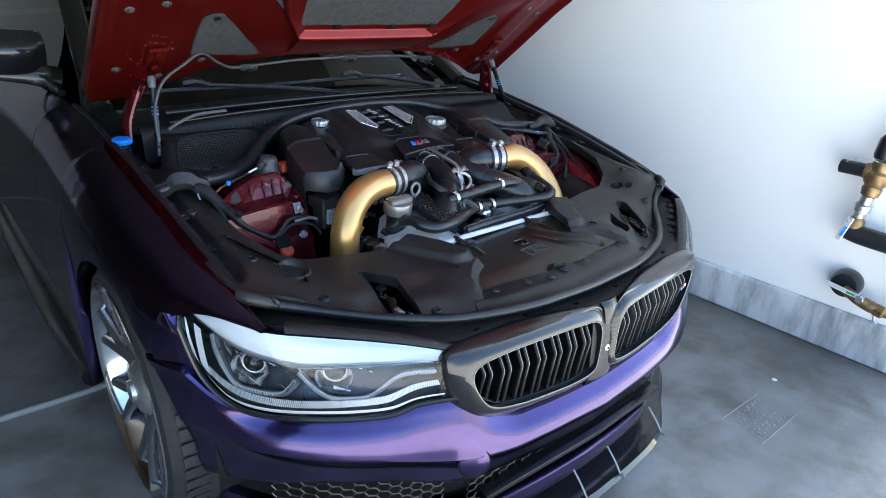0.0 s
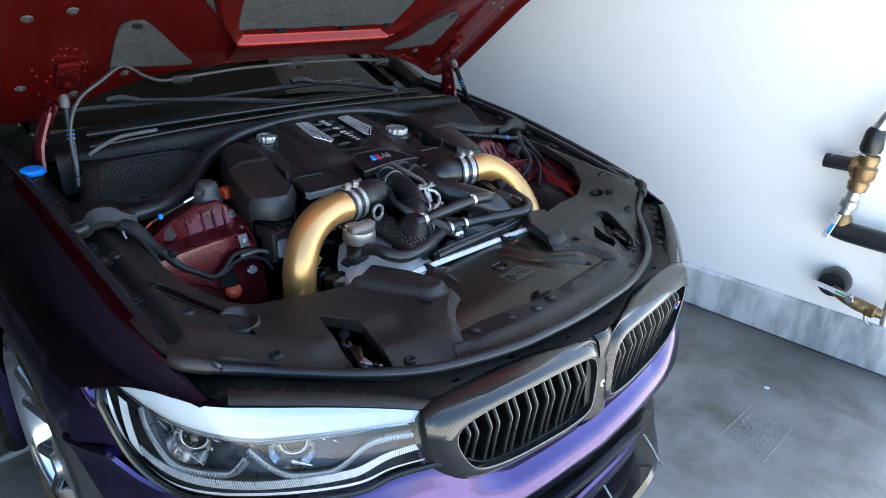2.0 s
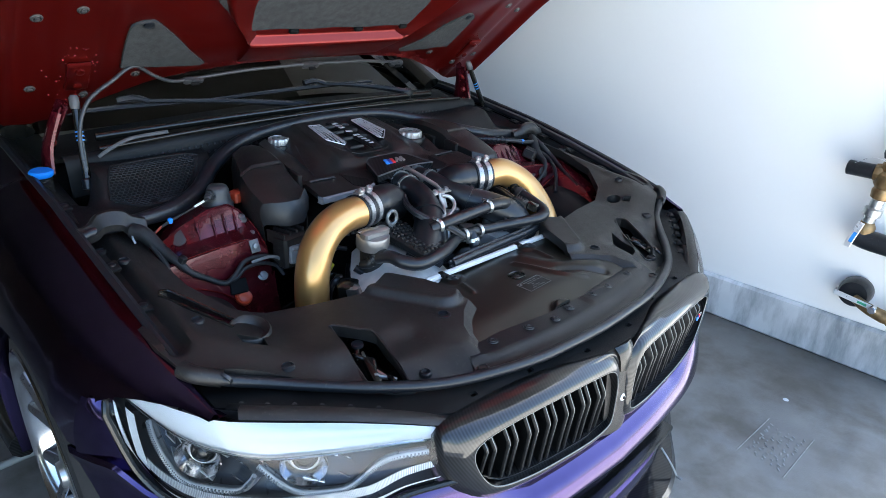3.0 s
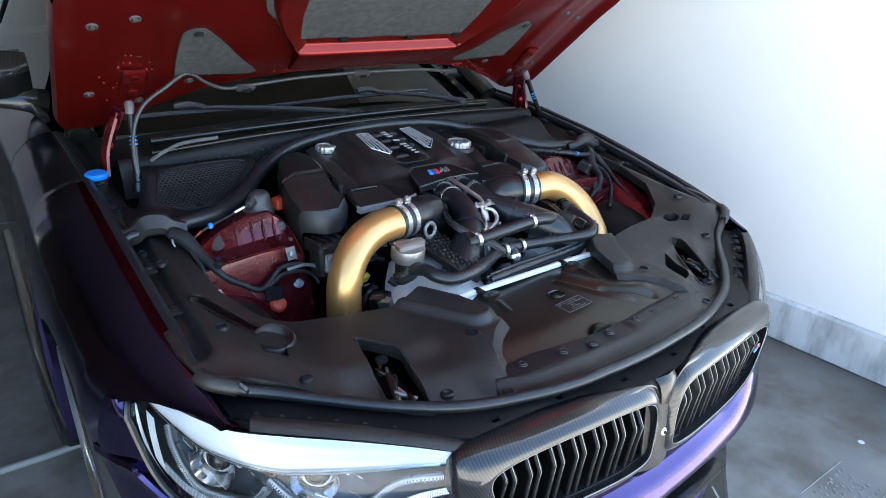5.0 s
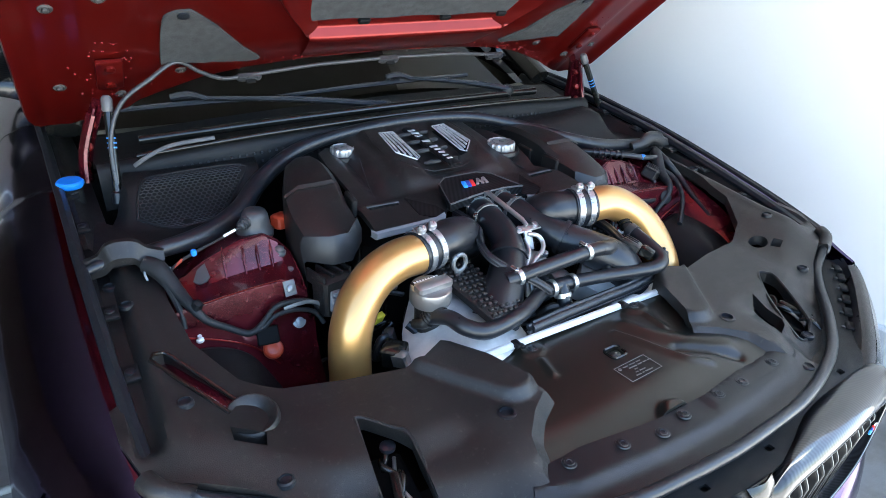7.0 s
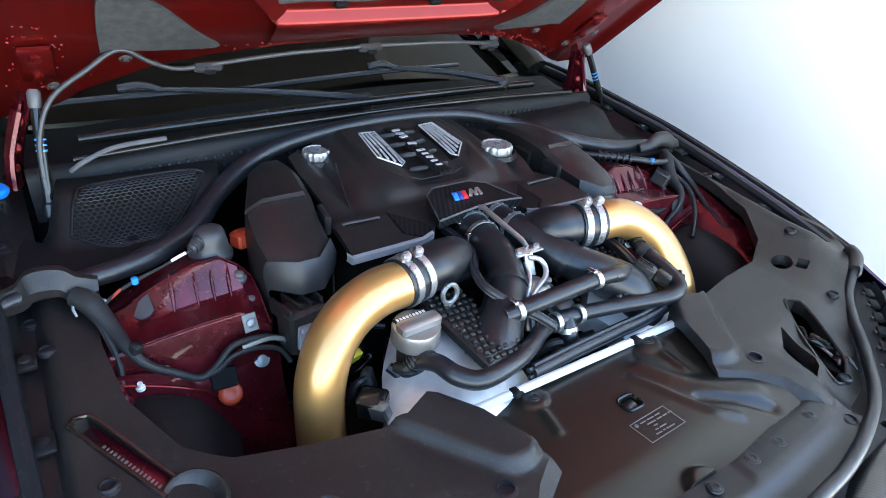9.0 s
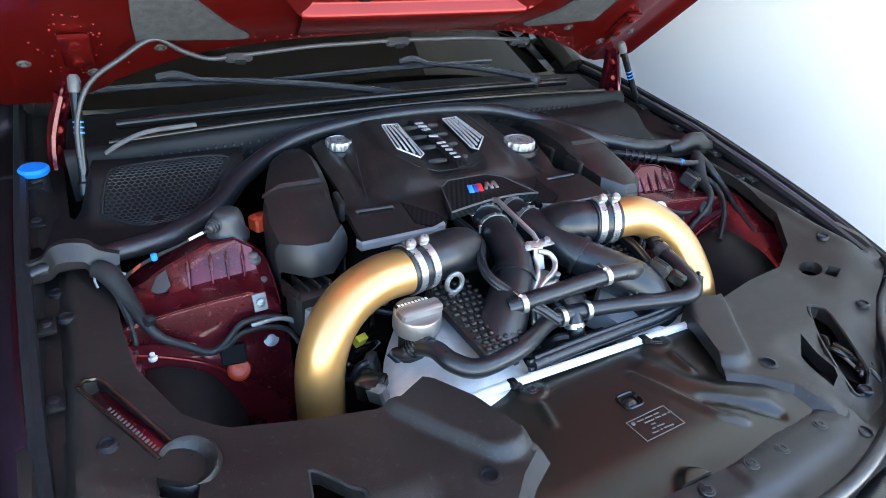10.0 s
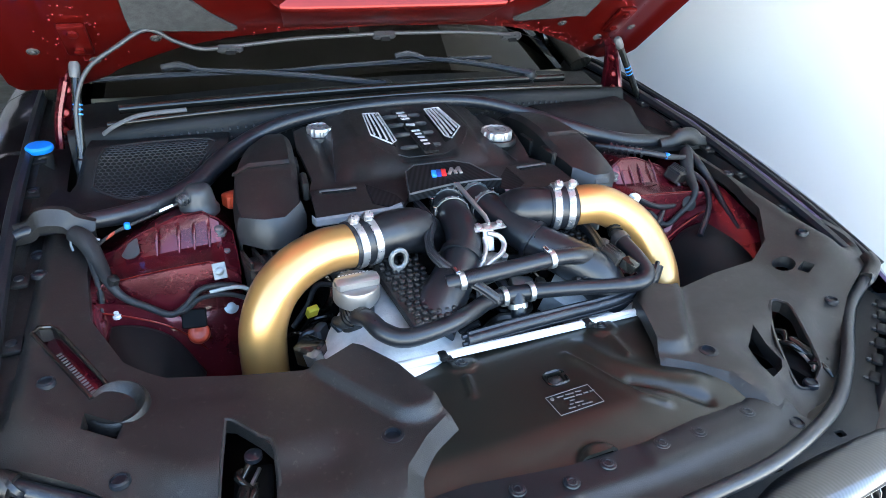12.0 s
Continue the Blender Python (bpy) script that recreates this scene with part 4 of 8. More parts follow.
        for k, (du, v0, v1, w) in enumerate(((-0.115, 0.54, 0.72, 0.028), (-0.075, 0.49, 0.55, 0.05), (-0.02, 0.475, 0.52, 0.05), (0.05, 0.46, 0.55, 0.04), (0.10, 0.44, 0.60, 0.02), (0.095, 0.64, 0.74, 0.02), (-0.085, 0.74, 0.79, 0.03), (0.0, 0.76, 0.80, 0.05), (0.055, 0.72, 0.78, 0.03))):
            g = Geo().loft([[lamp_point(um + du - w / 2, v0, 0.030), lamp_point(um + du + w / 2, v0 - 0.02, 0.042)], [lamp_point(um + du - w / 3, v1, 0.048), lamp_point(um + du + w / 3, v1 - 0.02, 0.058)]], 2, 2, 0.002)
            put("reflector_fin", g, (CHROME, ALU_BRIGHT, LAMP_SMOKE)[k % 3], h)
    side = [[lamp_point(u + 0.03 * (1 - v), v, 0.012) for u in (0.835, 0.85, 0.87, 0.885)] for v in (0.34, 0.46, 0.58, 0.70, 0.82, 0.92)]
    put("side_reflector", Geo().loft(side, 2, 2), LAMP_WHITE, h)
    put("corner_wedge", Geo().loft([[lamp_point(0.955, 0.42, 0.008), lamp_point(0.97, 0.44, 0.008)], [lamp_point(0.925, 0.72, 0.008), lamp_point(0.955, 0.78, 0.008)], [lamp_point(0.895, 0.90, 0.008), lamp_point(0.925, 0.95, 0.008)]], 2, 3, 0.002), LAMP_WHITE, h)
    put("lamp_grille", Geo().loft(lamp_patch(0.90, 0.992, 0.14, 0.46, 0.010, 6, 8), 1, 1), VOID, h)
    strip = [[lamp_point(0.06 + i / 48 * 0.78, ramp(i / 48, [(0, 0.70), (0.25, 0.80), (0.6, 0.835), (1, 0.80)]) + 0.07 * j, 0.016 - 0.004 * j) for i in range(49)] for j in range(2)]
    put("ribbed_strip", Geo().loft(strip, 1, 1, 0.002), LAMP_SMOKE, h, "fine ribbed clear strip")
    ribs = Geo()
    for k in range(150):
        u = 0.06 + 0.78 * k / 150
        v = ramp(k / 150, [(0, 0.70), (0.25, 0.80), (0.6, 0.835), (1, 0.80)])
        ribs.tube([lamp_point(u, v, 0.0145), lamp_point(u + 0.002, v + 0.07, 0.0105)], 0.0011, 5, 1)
    put("strip_ribs", ribs, LAMP_GUIDE, h)
    return h


headlight(-1)
headlight(1)

# ---- front panel round the bonnet seal ----
HALF_SEAL = [(0, -0.757, 0.685), (0.1, -0.753, 0.685), (0.2, -0.744, 0.685), (0.3, -0.721, 0.686), (0.4, -0.684, 0.687), (0.5, -0.620, 0.691), (0.58, -0.556, 0.698), (0.64, -0.512, 0.708), (0.70, -0.484, 0.726), (0.742, -0.463, 0.743)]
SEAL = [(-x, y, z) for x, y, z in HALF_SEAL[:0:-1]] + HALF_SEAL
bonnet_seal = part("bonnet_seal", Geo().tube(SEAL, 0.0105, 12, 6), RUBBER, car, "black rubber bonnet seal")
for s in (-1, 1):
    part("seal_end", Geo().tube([(s * 0.758, -0.44, 0.751), (s * 0.745, -0.463, 0.746), (s * 0.71, -0.482, 0.733)], 0.0145, 12, 4), PLASTIC, bonnet_seal)
    part("seal_collar", Geo().band((s * 0.708, -0.483, 0.732), (s * 0.04, -0.02, -0.018), 0.0152, 0.006, 0.001), RUBBER, bonnet_seal)


def slam_z(x, y):
    return 0.661 + 0.008 * step(y, -0.755, -0.72) + 0.030 * step(abs(x), 0.46, 0.74)


def seal_y(x):
    return ramp(abs(x), [(q[0], q[1]) for q in HALF_SEAL])


def nose_edge(x):
    """Front edge of the nose panel: the rear edge of the grilles, then the lamps' brackets."""
    return ramp(abs(x), [(0, -0.800), (0.05, -0.800), (0.10, -0.792), (0.125, -0.784), (0.215, -0.756), (0.335, -0.741), (0.44, -0.735), (0.47, -0.700), (0.56, -0.630), (0.66, -0.560), (0.74, -0.500)])


XS = [-0.735 + 0.035 * k for k in range(43)]
slam = [(x, nose_edge(x)) for x in XS] + [(x, seal_y(x) + 0.035) for x in XS[::-1]]
nose_panel = part("nose_panel", Geo().sheet(slam, slam_z, 0.006, [rounded(s * x, y, 0.016, 0.011, 0.002, 2) for s in (-1, 1) for x, y in ((0.078, -0.768), (0.223, -0.738), (0.363, -0.724))], 0.02), PLASTIC_MATT, car, "black plastic nose panel with clip holes")
# black sheet under the panel, painted shade for holes and gap
part("hole_shade", Geo().loft([[(x, nose_edge(x) + 0.01, 0.648) for x in XS[6:-6]], [(x, seal_y(x) + 0.02, 0.650) for x in XS[6:-6]]], 1, 1, 0.003), VOID, nose_panel)
for s in (-1, 1):
    for k in range(7):
        a = lamp_point(0.08 + 0.06 * k, 0.0, 0.040)
        b = lamp_point(0.08 + 0.06 * (k + 1), 0.0, 0.040)
        g = Geo().box(((a.x + b.x) / 2, (a.y + b.y) / 2, (a.z + b.z) / 2 - 0.010), (0.030, 0.016, 0.008), Euler((0, 0, math.atan2(b.y - a.y, b.x - a.x))).to_matrix(), 0.002)
        part("lamp_bracket", g if s > 0 else g.mirrored(), PLASTIC_MATT, nose_panel)
        pin = Geo().lathe(lamp_point(0.10 + 0.06 * k, 0.0, 0.052) - Vector((0, 0, 0.012)), (0, 0, 1), [(0.004, 0), (0.004, 0.004), (0.002, 0.005)], 10)
        part("bracket_pin", pin if s > 0 else pin.mirrored(), DARK_GREY, nose_panel)
    us = (0, 0.12, 0.24, 0.36, 0.45)
    g = Geo().loft([[lamp_point(u, 0.03, 0.002) + Vector((0, 0, 0.004)) for u in us], [lamp_point(u, 0.0, 0.012) + Vector((0, 0, 0.009)) for u in us], [lamp_point(u, 0.0, 0.026) + Vector((0, 0, 0.008)) for u in us]], 3, 2, 0.004)
    part("lamp_cover_strip", g if s > 0 else g.mirrored(), PLASTIC, nose_panel)

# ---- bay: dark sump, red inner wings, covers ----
# near-black blocks give the depths of the bay their shade
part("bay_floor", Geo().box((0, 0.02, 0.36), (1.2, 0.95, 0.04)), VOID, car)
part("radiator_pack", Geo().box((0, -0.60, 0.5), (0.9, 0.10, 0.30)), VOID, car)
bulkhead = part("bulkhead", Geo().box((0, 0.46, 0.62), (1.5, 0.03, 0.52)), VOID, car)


BLOCK = [(0.302, -0.372), (0.265, -0.425), (0.222, -0.488)]
FACET = [(0.172, -0.552), (0.21, -0.578), (0.245, -0.612), (0.262, -0.655), (0.262, -0.72)]


def off_line(x, y, line):
    """Distance from a plan line."""
    best = 9.0
    for (ax, ay), (bx, by) in zip(line, line[1:]):
        t = max(0, min(1, ((x - ax) * (bx - ax) + (y - ay) * (by - ay)) / ((bx - ax) ** 2 + (by - ay) ** 2)))
        best = min(best, math.hypot(ax + (bx - ax) * t - x, ay + (by - ay) * t - y))
    return best


def beside(line, d):
    """The plan line shifted outwards by d."""
    out = []
    for i, (x, y) in enumerate(line):
        a, b = line[max(i - 1, 0)], line[min(i + 1, len(line) - 1)]
        n = math.hypot(b[0] - a[0], b[1] - a[1])
        out.append((x - (b[1] - a[1]) / n * d, y + (b[0] - a[0]) / n * d))
    return out


def stadium(line, d):
    """The closed line at distance d round a plan line."""
    out = beside(line, d)
    for (cx, cy), (px, py), sign in ((line[-1], out[-1], -1), (line[0], beside(line, -d)[0], -1)):
        a0 = math.atan2(py - cy, px - cx)
        out += [(cx + d * math.cos(a0 + sign * math.pi * k / 8), cy + d * math.sin(a0 + sign * math.pi * k / 8)) for k in range(9)]
        if (cx, cy) == line[-1]:
            out += beside(line, -d)[::-1]
    return out


def side_cover_z(x, y):
    """Height of the near side cover; x counted outwards."""
    z = 0.722 + 0.045 * step(x, 0.55, 0.72) + ramp(y, [(-0.72, -0.03), (-0.6, -0.006), (-0.45, 0), (-0.3, 0.012), (0.0, 0.055), (0.15, 0.075)])
    z -= 0.018 * step(x, 0.722, 0.732) * (1 - step(x, 0.752, 0.762)) * step(y, -0.42, -0.38)
    # fall towards the seal
    z -= 0.022 * (1 - step(y - ramp(x, [(q[0], q[1]) for q in HALF_SEAL]), 0.0, 0.10))
    # raised block beside the cross bar
    z += 0.018 * step(0.050 - off_line(x, y, BLOCK), 0.0, 0.018)
    # folded facet towards the radiator cover
    z -= 0.022 * clamp((0.024 - off_line(x, y, FACET)) / 0.024)
    # sunken front flank
    z -= 0.014 * step(-y, 0.50, 0.56) * step(x, 0.30, 0.36) * (1 - step(x, 0.52, 0.58))
    # dished strip along the outer edge
    z += 0.004 * step(x, 0.692, 0.698) * (1 - step(x, 0.712, 0.718)) * step(y, -0.40, -0.36)
    return z


HEX_R = [(0.471, -0.476), (0.490, -0.463), (0.503, -0.475), (0.502, -0.50), (0.460, -0.598), (0.438, -0.620), (0.401, -0.638), (0.377, -0.640), (0.372, -0.622), (0.424, -0.53)]


def hexagon(s):
    return [(s * x, y) for x, y in ([(0.474, -0.440), (0.462, -0.445), (0.434, -0.483), (0.417, -0.515), (0.434, -0.640), (0.450, -0.648), (0.494, -0.612), (0.497, -0.575)] if s < 0 else HEX_R)]


def side_cover(s):
    rim = [(0.172, -0.552), (0.205, -0.475), (0.238, -0.385), (0.275, -0.362), (0.32, -0.385), (0.45, -0.357), (0.545, -0.33)]
    if s < 0:
        rim += [(0.60, -0.29), (0.645, -0.20), (0.655, -0.08), (0.652, 0.05), (0.655, 0.10)]
    else:
        rim = rim[:-1] + [(0.56, -0.345), (0.625, -0.31), (0.682, -0.23), (0.706, -0.10), (0.70, 0.05), (0.69, 0.10)]
    edge = [(0.79, 0.10), (0.792, -0.02), (0.785, -0.2), (0.775, -0.38), (0.755, -0.445), (0.70, -0.472), (0.64, -0.50), (0.58, -0.544), (0.5, -0.608), (0.4, -0.672), (0.3, -0.708), (0.255, -0.712)]
    rim2 = [(0.262, -0.69), (0.262, -0.655), (0.245, -0.612), (0.21, -0.578)]
    out = [(s * x, y) for x, y in rim + edge + rim2]
    holes = [hexagon(s), circle(s * 0.268, -0.543, 0.012, 16)]
    if s > 0:
        holes += [[(s * x, y) for x, y in [(0.396, -0.512), (0.393, -0.535), (0.383, -0.588), (0.369, -0.604), (0.331, -0.620), (0.330, -0.595), (0.354, -0.546)]], rounded(0.622, -0.417, 0.026, 0.022, 0.002, 1, 20), circle(0.600, -0.385, 0.021, 20)]
        f = lambda x, y: side_cover_z(abs(x), y)  # noqa: E731
    else:
        holes += [[(-0.712, -0.242), (-0.706, -0.230), (-0.692, -0.224), (-0.684, -0.230), (-0.615, -0.345), (-0.634, -0.370)], [(-0.641, -0.397), (-0.597, -0.414), (-0.604, -0.441), (-0.643, -0.424)]]
        f = lambda x, y: side_cover_z(abs(x), y)  # noqa: E731
    c = part("side_cover", Geo().sheet(out, f, 0.024, holes, 0.0085, creases=[[(s * x, y) for x, y in q] for q in (*(stadium(BLOCK, d) for d in (0.032, 0.0365, 0.041, 0.0455, 0.050)), beside(FACET, 0.024), [(0.732, y / 10) for y in range(-3, 2)], [(0.752, y / 10) for y in range(-3, 2)])]), PLASTIC, car, "grained black plastic cover beside the radiator", 35)
    part("clip", Geo().lathe((s * 0.268, -0.543, f(s * 0.268, -0.543) - 0.006), (0, 0, 1), [(0.016, 0.002), (0.0155, 0.007), (0.011, 0.008), (0.010, -0.004), (0.004, -0.006)], 20), RUBBER, c)
    for x, y in ((0.686, -0.343), (0.40, -0.637), (0.305, -0.693), (0.60, -0.50), (0.735, 0.0), (0.72, -0.09)):
        part("clip", Geo().lathe((s * x, y, f(s * x, y) - 0.002), (0, 0, 1), [(0.0125, 0), (0.012, 0.006), (0.009, 0.008), (0.0085, 0.005), (0.003, 0.004)], 16), RUBBER, c)
    # dark works under the opening
    part("opening_lip", Geo().tube([(*q, f(*q) - 0.001) for q in hexagon(s) + hexagon(s)[:1]], 0.0035, 6, 3, False), PLASTIC, c)
    lt = part("latch", Geo().box((s * 0.458, -0.56, 0.655), (0.05, 0.17, 0.02), Euler((0, 0, s * 0.15)).to_matrix()), VOID, c)
    part("latch_spring", Geo().tube([(s * 0.44, -0.50, 0.678), (s * 0.46, -0.55, 0.682), (s * 0.452, -0.60, 0.676)], 0.003, 8, 4), STEEL, c)
    part("latch_lever", Geo().box((s * 0.47, -0.57, 0.682), (0.014, 0.07, 0.02), Euler((0.2, 0, s * 0.3)).to_matrix()), PLASTIC_GLOSS, c)
    for k, (dx, dy, dz, mt) in enumerate(((-0.012, 0.055, -0.010, PLASTIC_GLOSS), (0.006, 0.03, -0.006, PLASTIC_GLOSS), (-0.010, 0.0, -0.008, PLASTIC_GLOSS), (0.012, -0.035, -0.012, STEEL_DULL), (-0.004, -0.06, -0.012, PLASTIC_GLOSS))):
        part("latch_piece", Geo().tube([(s * (0.456 + dx), -0.55 + dy + 0.02, 0.69 + dz), (s * (0.462 + dx), -0.55 + dy, 0.697 + dz), (s * (0.455 - dx), -0.55 + dy - 0.022, 0.688 + dz)], [0.003, 0.0055, 0.003], 10, 4), mt, c)
    part("latch_bolt", Geo().lathe((s * 0.445, -0.49, 0.69), (0, 0, 1), [(0.012, 0), (0.012, 0.006), (0.006, 0.008)], 12), RUBBER, c)
    return c


left_cover = side_cover(-1)
part("funnel", Geo().lathe((-0.606, -0.374, 0.730), (0.05, -0.25, 1), [(0.043, -0.004), (0.040, 0.010), (0.036, 0.014), (0.030, 0.012), (0.020, 0.002), (0.0165, -0.002), (0.0165, -0.012), (0.010, -0.013), (0.009, -0.006), (0.004, -0.006)], 32), PLASTIC, left_cover, "round moulded cup")
slot = smooth_line([(x, y, side_cover_z(-x, y) + 0.001) for x, y in ((-0.634, -0.370), (-0.712, -0.242), (-0.706, -0.230), (-0.692, -0.224), (-0.684, -0.230), (-0.615, -0.345))], 1)
part("slot_rim", Geo().tube(slot, 0.0035, 8, 1), PLASTIC_GLOSS, left_cover)
part("slot_plate", Geo().box((-0.662, -0.297, 0.748), (0.045, 0.19, 0.006), Euler((0.18, -0.15, 0.5)).to_matrix()), RED_DARK, left_cover, "dark red body panel under the slot")
g = Geo()
for k in range(17):
    g.box((-0.684 + 0.0031 * k, -0.262 - 0.0053 * k, 0.7605 - 0.00125 * k), (0.010, 0.0024 + 0.0012 * (k % 3 == 0), 0.002), Euler((0.18, -0.15, 0.5)).to_matrix(), 0.0005)
part("stamped_marks", g, PRINT, left_cover)
side_cover(1)

# radiator cover: smooth panel with ribs
SWAGES = (([(0.052, -0.458), (0.070, -0.500), (0.086, -0.545), (0.104, -0.585), (0.135, -0.610)], 0.0065, 0.0055), ([(0.090, -0.450), (0.108, -0.500), (0.145, -0.545), (0.205, -0.585)], 0.019, 0.007), ([(0.112, -0.552), (0.155, -0.585), (0.199, -0.623)], 0.0085, -0.008), ([(-0.118, -0.448), (-0.127, -0.49)], 0.006, 0.005), ([(0.152, -0.445), (0.147, -0.495)], 0.006, 0.005))


def rad_z(x, y):
    z = 0.704 - 0.016 * step(-y, 0.58, 0.66) + 0.004 * math.sin(x * 9)
    for line, w, hgt in SWAGES:
        z += hgt * math.exp(-(off_line(x, y, line) / w) ** 2)
    for cx in (-0.113, 0.152):          # raised pads under the screws
        z += 0.005 * step(0.030 - math.hypot(x - cx, y + 0.412), 0.0, 0.008)
    z += 0.014 * step(0.036 - math.hypot(x + 0.013, (y + 0.668) * 0.9), 0.0, 0.012)
    return z


rad = part("radiator_cover", Geo().sheet([(-0.30, -0.385), (0.30, -0.385), (0.29, -0.655), (-0.29, -0.655)], rad_z, 0.006, [rounded(0.008, -0.503, 0.026, 0.022, 0.004, 2)], 0.005), RAD_PLASTIC, car, "smooth satin black radiator cover with a printed label", 60)
part("clip_box", Geo().box((0.008, -0.503, 0.698), (0.022, 0.016, 0.014)), PLASTIC, rad)
part("clip_frame", Geo().tube([(*q, rad_z(*q) + 0.001) for q in rounded(0.008, -0.503, 0.034, 0.03, 0.008, 3)] + [(0.025, -0.503, 0.705)], 0.0025, 6, 1, False), PLASTIC_GLOSS, rad)
g = Geo()
for a, b in (((-0.030, -0.537), (0.044, -0.535)), ((0.044, -0.535), (0.046, -0.576)), ((0.046, -0.576), (-0.028, -0.578)), ((-0.028, -0.578), (-0.030, -0.537))):
    g.tube([(*a, rad_z(*a) + 0.0012), (*b, rad_z(*b) + 0.0012)], 0.0007, 4, 1)
for k, words in enumerate(((-0.014, 0.012, 0.014, 0.010), (-0.006, 0.018, 0.010, 0.008, 0.008), (0.0, 0.008), (-0.004, 0.006, 0.014), (-0.010, 0.012, 0.004, 0.018))):
    x, y = words[0], -0.5425 - 0.0068 * k
    for w in words[1:]:
        g.box((x + w / 2, y, rad_z(x, y) + 0.0012), (w, 0.0022, 0.001), edge=0.0003)
        x += w + 0.003
part("printed_label", g, PRINT, rad, "pale printed label")
part("label_dot", Geo().lathe((-0.022, -0.543, rad_z(-0.022, -0.543)), (0, 0, 1), [(0.003, 0), (0.003, 0.002)], 10), PRINT, rad)
# front rail with fixings
RAIL = material("satin_rail_plastic", (0.011, 0.0117, 0.0132), 0.33, 0, 0.2, 14.0, 0.12, 700.0, spec=0.36)


def rail_z(x, y):
    d = -y - ramp(abs(x), [(0.0, 0.706), (0.1, 0.704), (0.25, 0.690), (0.33, 0.665)])
    return 0.694 - 0.004 * clamp((d + 0.004) / 0.004) - 0.008 * clamp(d / 0.016) + 0.003 * clamp((0.020 - abs(d + 0.030)) / 0.004) * (abs(x - 0.17) < 0.12)


rail_out = [(-0.30, -0.64), (-0.2, -0.637), (-0.06, -0.655), (0.06, -0.655), (0.2, -0.637), (0.31, -0.632), (0.33, -0.70), (0.2, -0.74), (0, -0.748), (-0.2, -0.74), (-0.33, -0.70)]
rail = part("front_rail", Geo().sheet(rail_out, rail_z, 0.006, (), 0.007), RAIL, car, "black plastic front rail", 30)
for x, y in ((-0.24, -0.655), (-0.145, -0.668), (-0.075, -0.682), (0.078, -0.668), (0.142, -0.668), (0.238, -0.661), (-0.113, -0.416), (0.152, -0.412), (-0.013, -0.672)):
    z = 0.697 if y < -0.6 else rad_z(x, y)
    part("screw", Geo().lathe((x, y, z - 0.001), (0, 0, 1), [(0.0115, 0), (0.0105, 0.002), (0.0075, 0.0024), (0.007, 0.004), (0.0042, 0.0041), (0.0035, 0.0025)], 18), RUBBER, rail)
bar = part("cross_bar", Geo().box((0.02, -0.400, 0.713), (0.50, 0.013, 0.012), edge=0.003), ALU_WHITE, car, "bright aluminium cross bar")
for x in (-0.14, 0.13):
    part("bar_clip", Geo().box((x, -0.404, 0.7165), (0.014, 0.020, 0.010), edge=0.002), PLASTIC_MATT, bar)
    part("bar_clip", Geo().box((x + 0.008, -0.410, 0.713), (0.010, 0.014, 0.008), edge=0.002), PLASTIC_MATT, bar)

# ---- bonnet, raised ----
HO, HD, HN = Vector((0, 0.47, 1.0)), Vector((0, -0.777, 0.629)), Vector((0, -0.629, -0.777))


HOOD_BOLT = material("dull_grey_bolt", (0.06, 0.058, 0.056), 0.45, 0.3, 0.2, 60.0)


def bonnet_point(u, v, h):
    return HO + Vector((u, 0, 0)) + HD * v + HN * h


PAD_W = [(0.32, 0.25), (0.35, 0.277), (0.395, 0.32), (0.47, 0.385), (0.8, 0.43), (1.04, 0.42)]


def bonnet_h(u, v):
    """Relief of the inner panel: flat frame with pressed ribs, folded rim."""
    a = abs(u)
    e = max(0.36 - v, (a - ramp(v, PAD_W)) * 0.8)
    h = 0.002 - 0.016 * step(e, 0.08, 0.22)
    h += 0.012 * step(a, 0.42, 0.62)
    h += 0.020 * step(a, 0.755, 0.80)
    h += 0.006 * step(a, 0.580, 0.610) * (1 - step(a, 0.675, 0.705))
    h += 0.014 * math.exp(-((a - 0.64) / 0.04) ** 2 - ((v - 0.11) / 0.08) ** 2)
    h += 0.02 * step(a, 0.4, 0.8) * step(v, 0.4, 0.7)
    return h


def bonnet_rear(a):
    return ramp(a, [(0, 0.170), (0.2, 0.162), (0.35, 0.140), (0.45, 0.110), (0.55, 0.066), (0.62, 0.034), (0.67, 0.0), (0.72, -0.03), (0.76, -0.025), (0.785, 0.0), (0.80, 0.045)])


def bonnet_front(a):
    return ramp(a, [(0, 1.24), (0.4, 1.2), (0.62, 1.08), (0.74, 0.86), (0.80, 0.5)])


bonnet_rows, skin_rows = [], []
US = [-0.80 + 0.01 * k for k in range(161)]
for j in range(141):
    t = (j / 140) ** 1.25
    row, srow = [], []
    for u in US:
        a = abs(u)
        v0, v1 = bonnet_rear(a), max(bonnet_front(a), bonnet_rear(a) + 0.4)
        v = v0 + (v1 - v0) * t
        row.append(bonnet_point(u, v, bonnet_h(u, v)))
        srow.append(bonnet_point(u * 1.004, v0 - 0.004 + (v1 - v0 + 0.008) * t, 0.028 * (a / 0.8) ** 3 - 0.048))
    bonnet_rows.append(row)
    skin_rows.append(srow)
bonnet = part("bonnet", Geo().loft(bonnet_rows, 1, 1), RED, car, "open bonnet with a glossy red underside", 70)
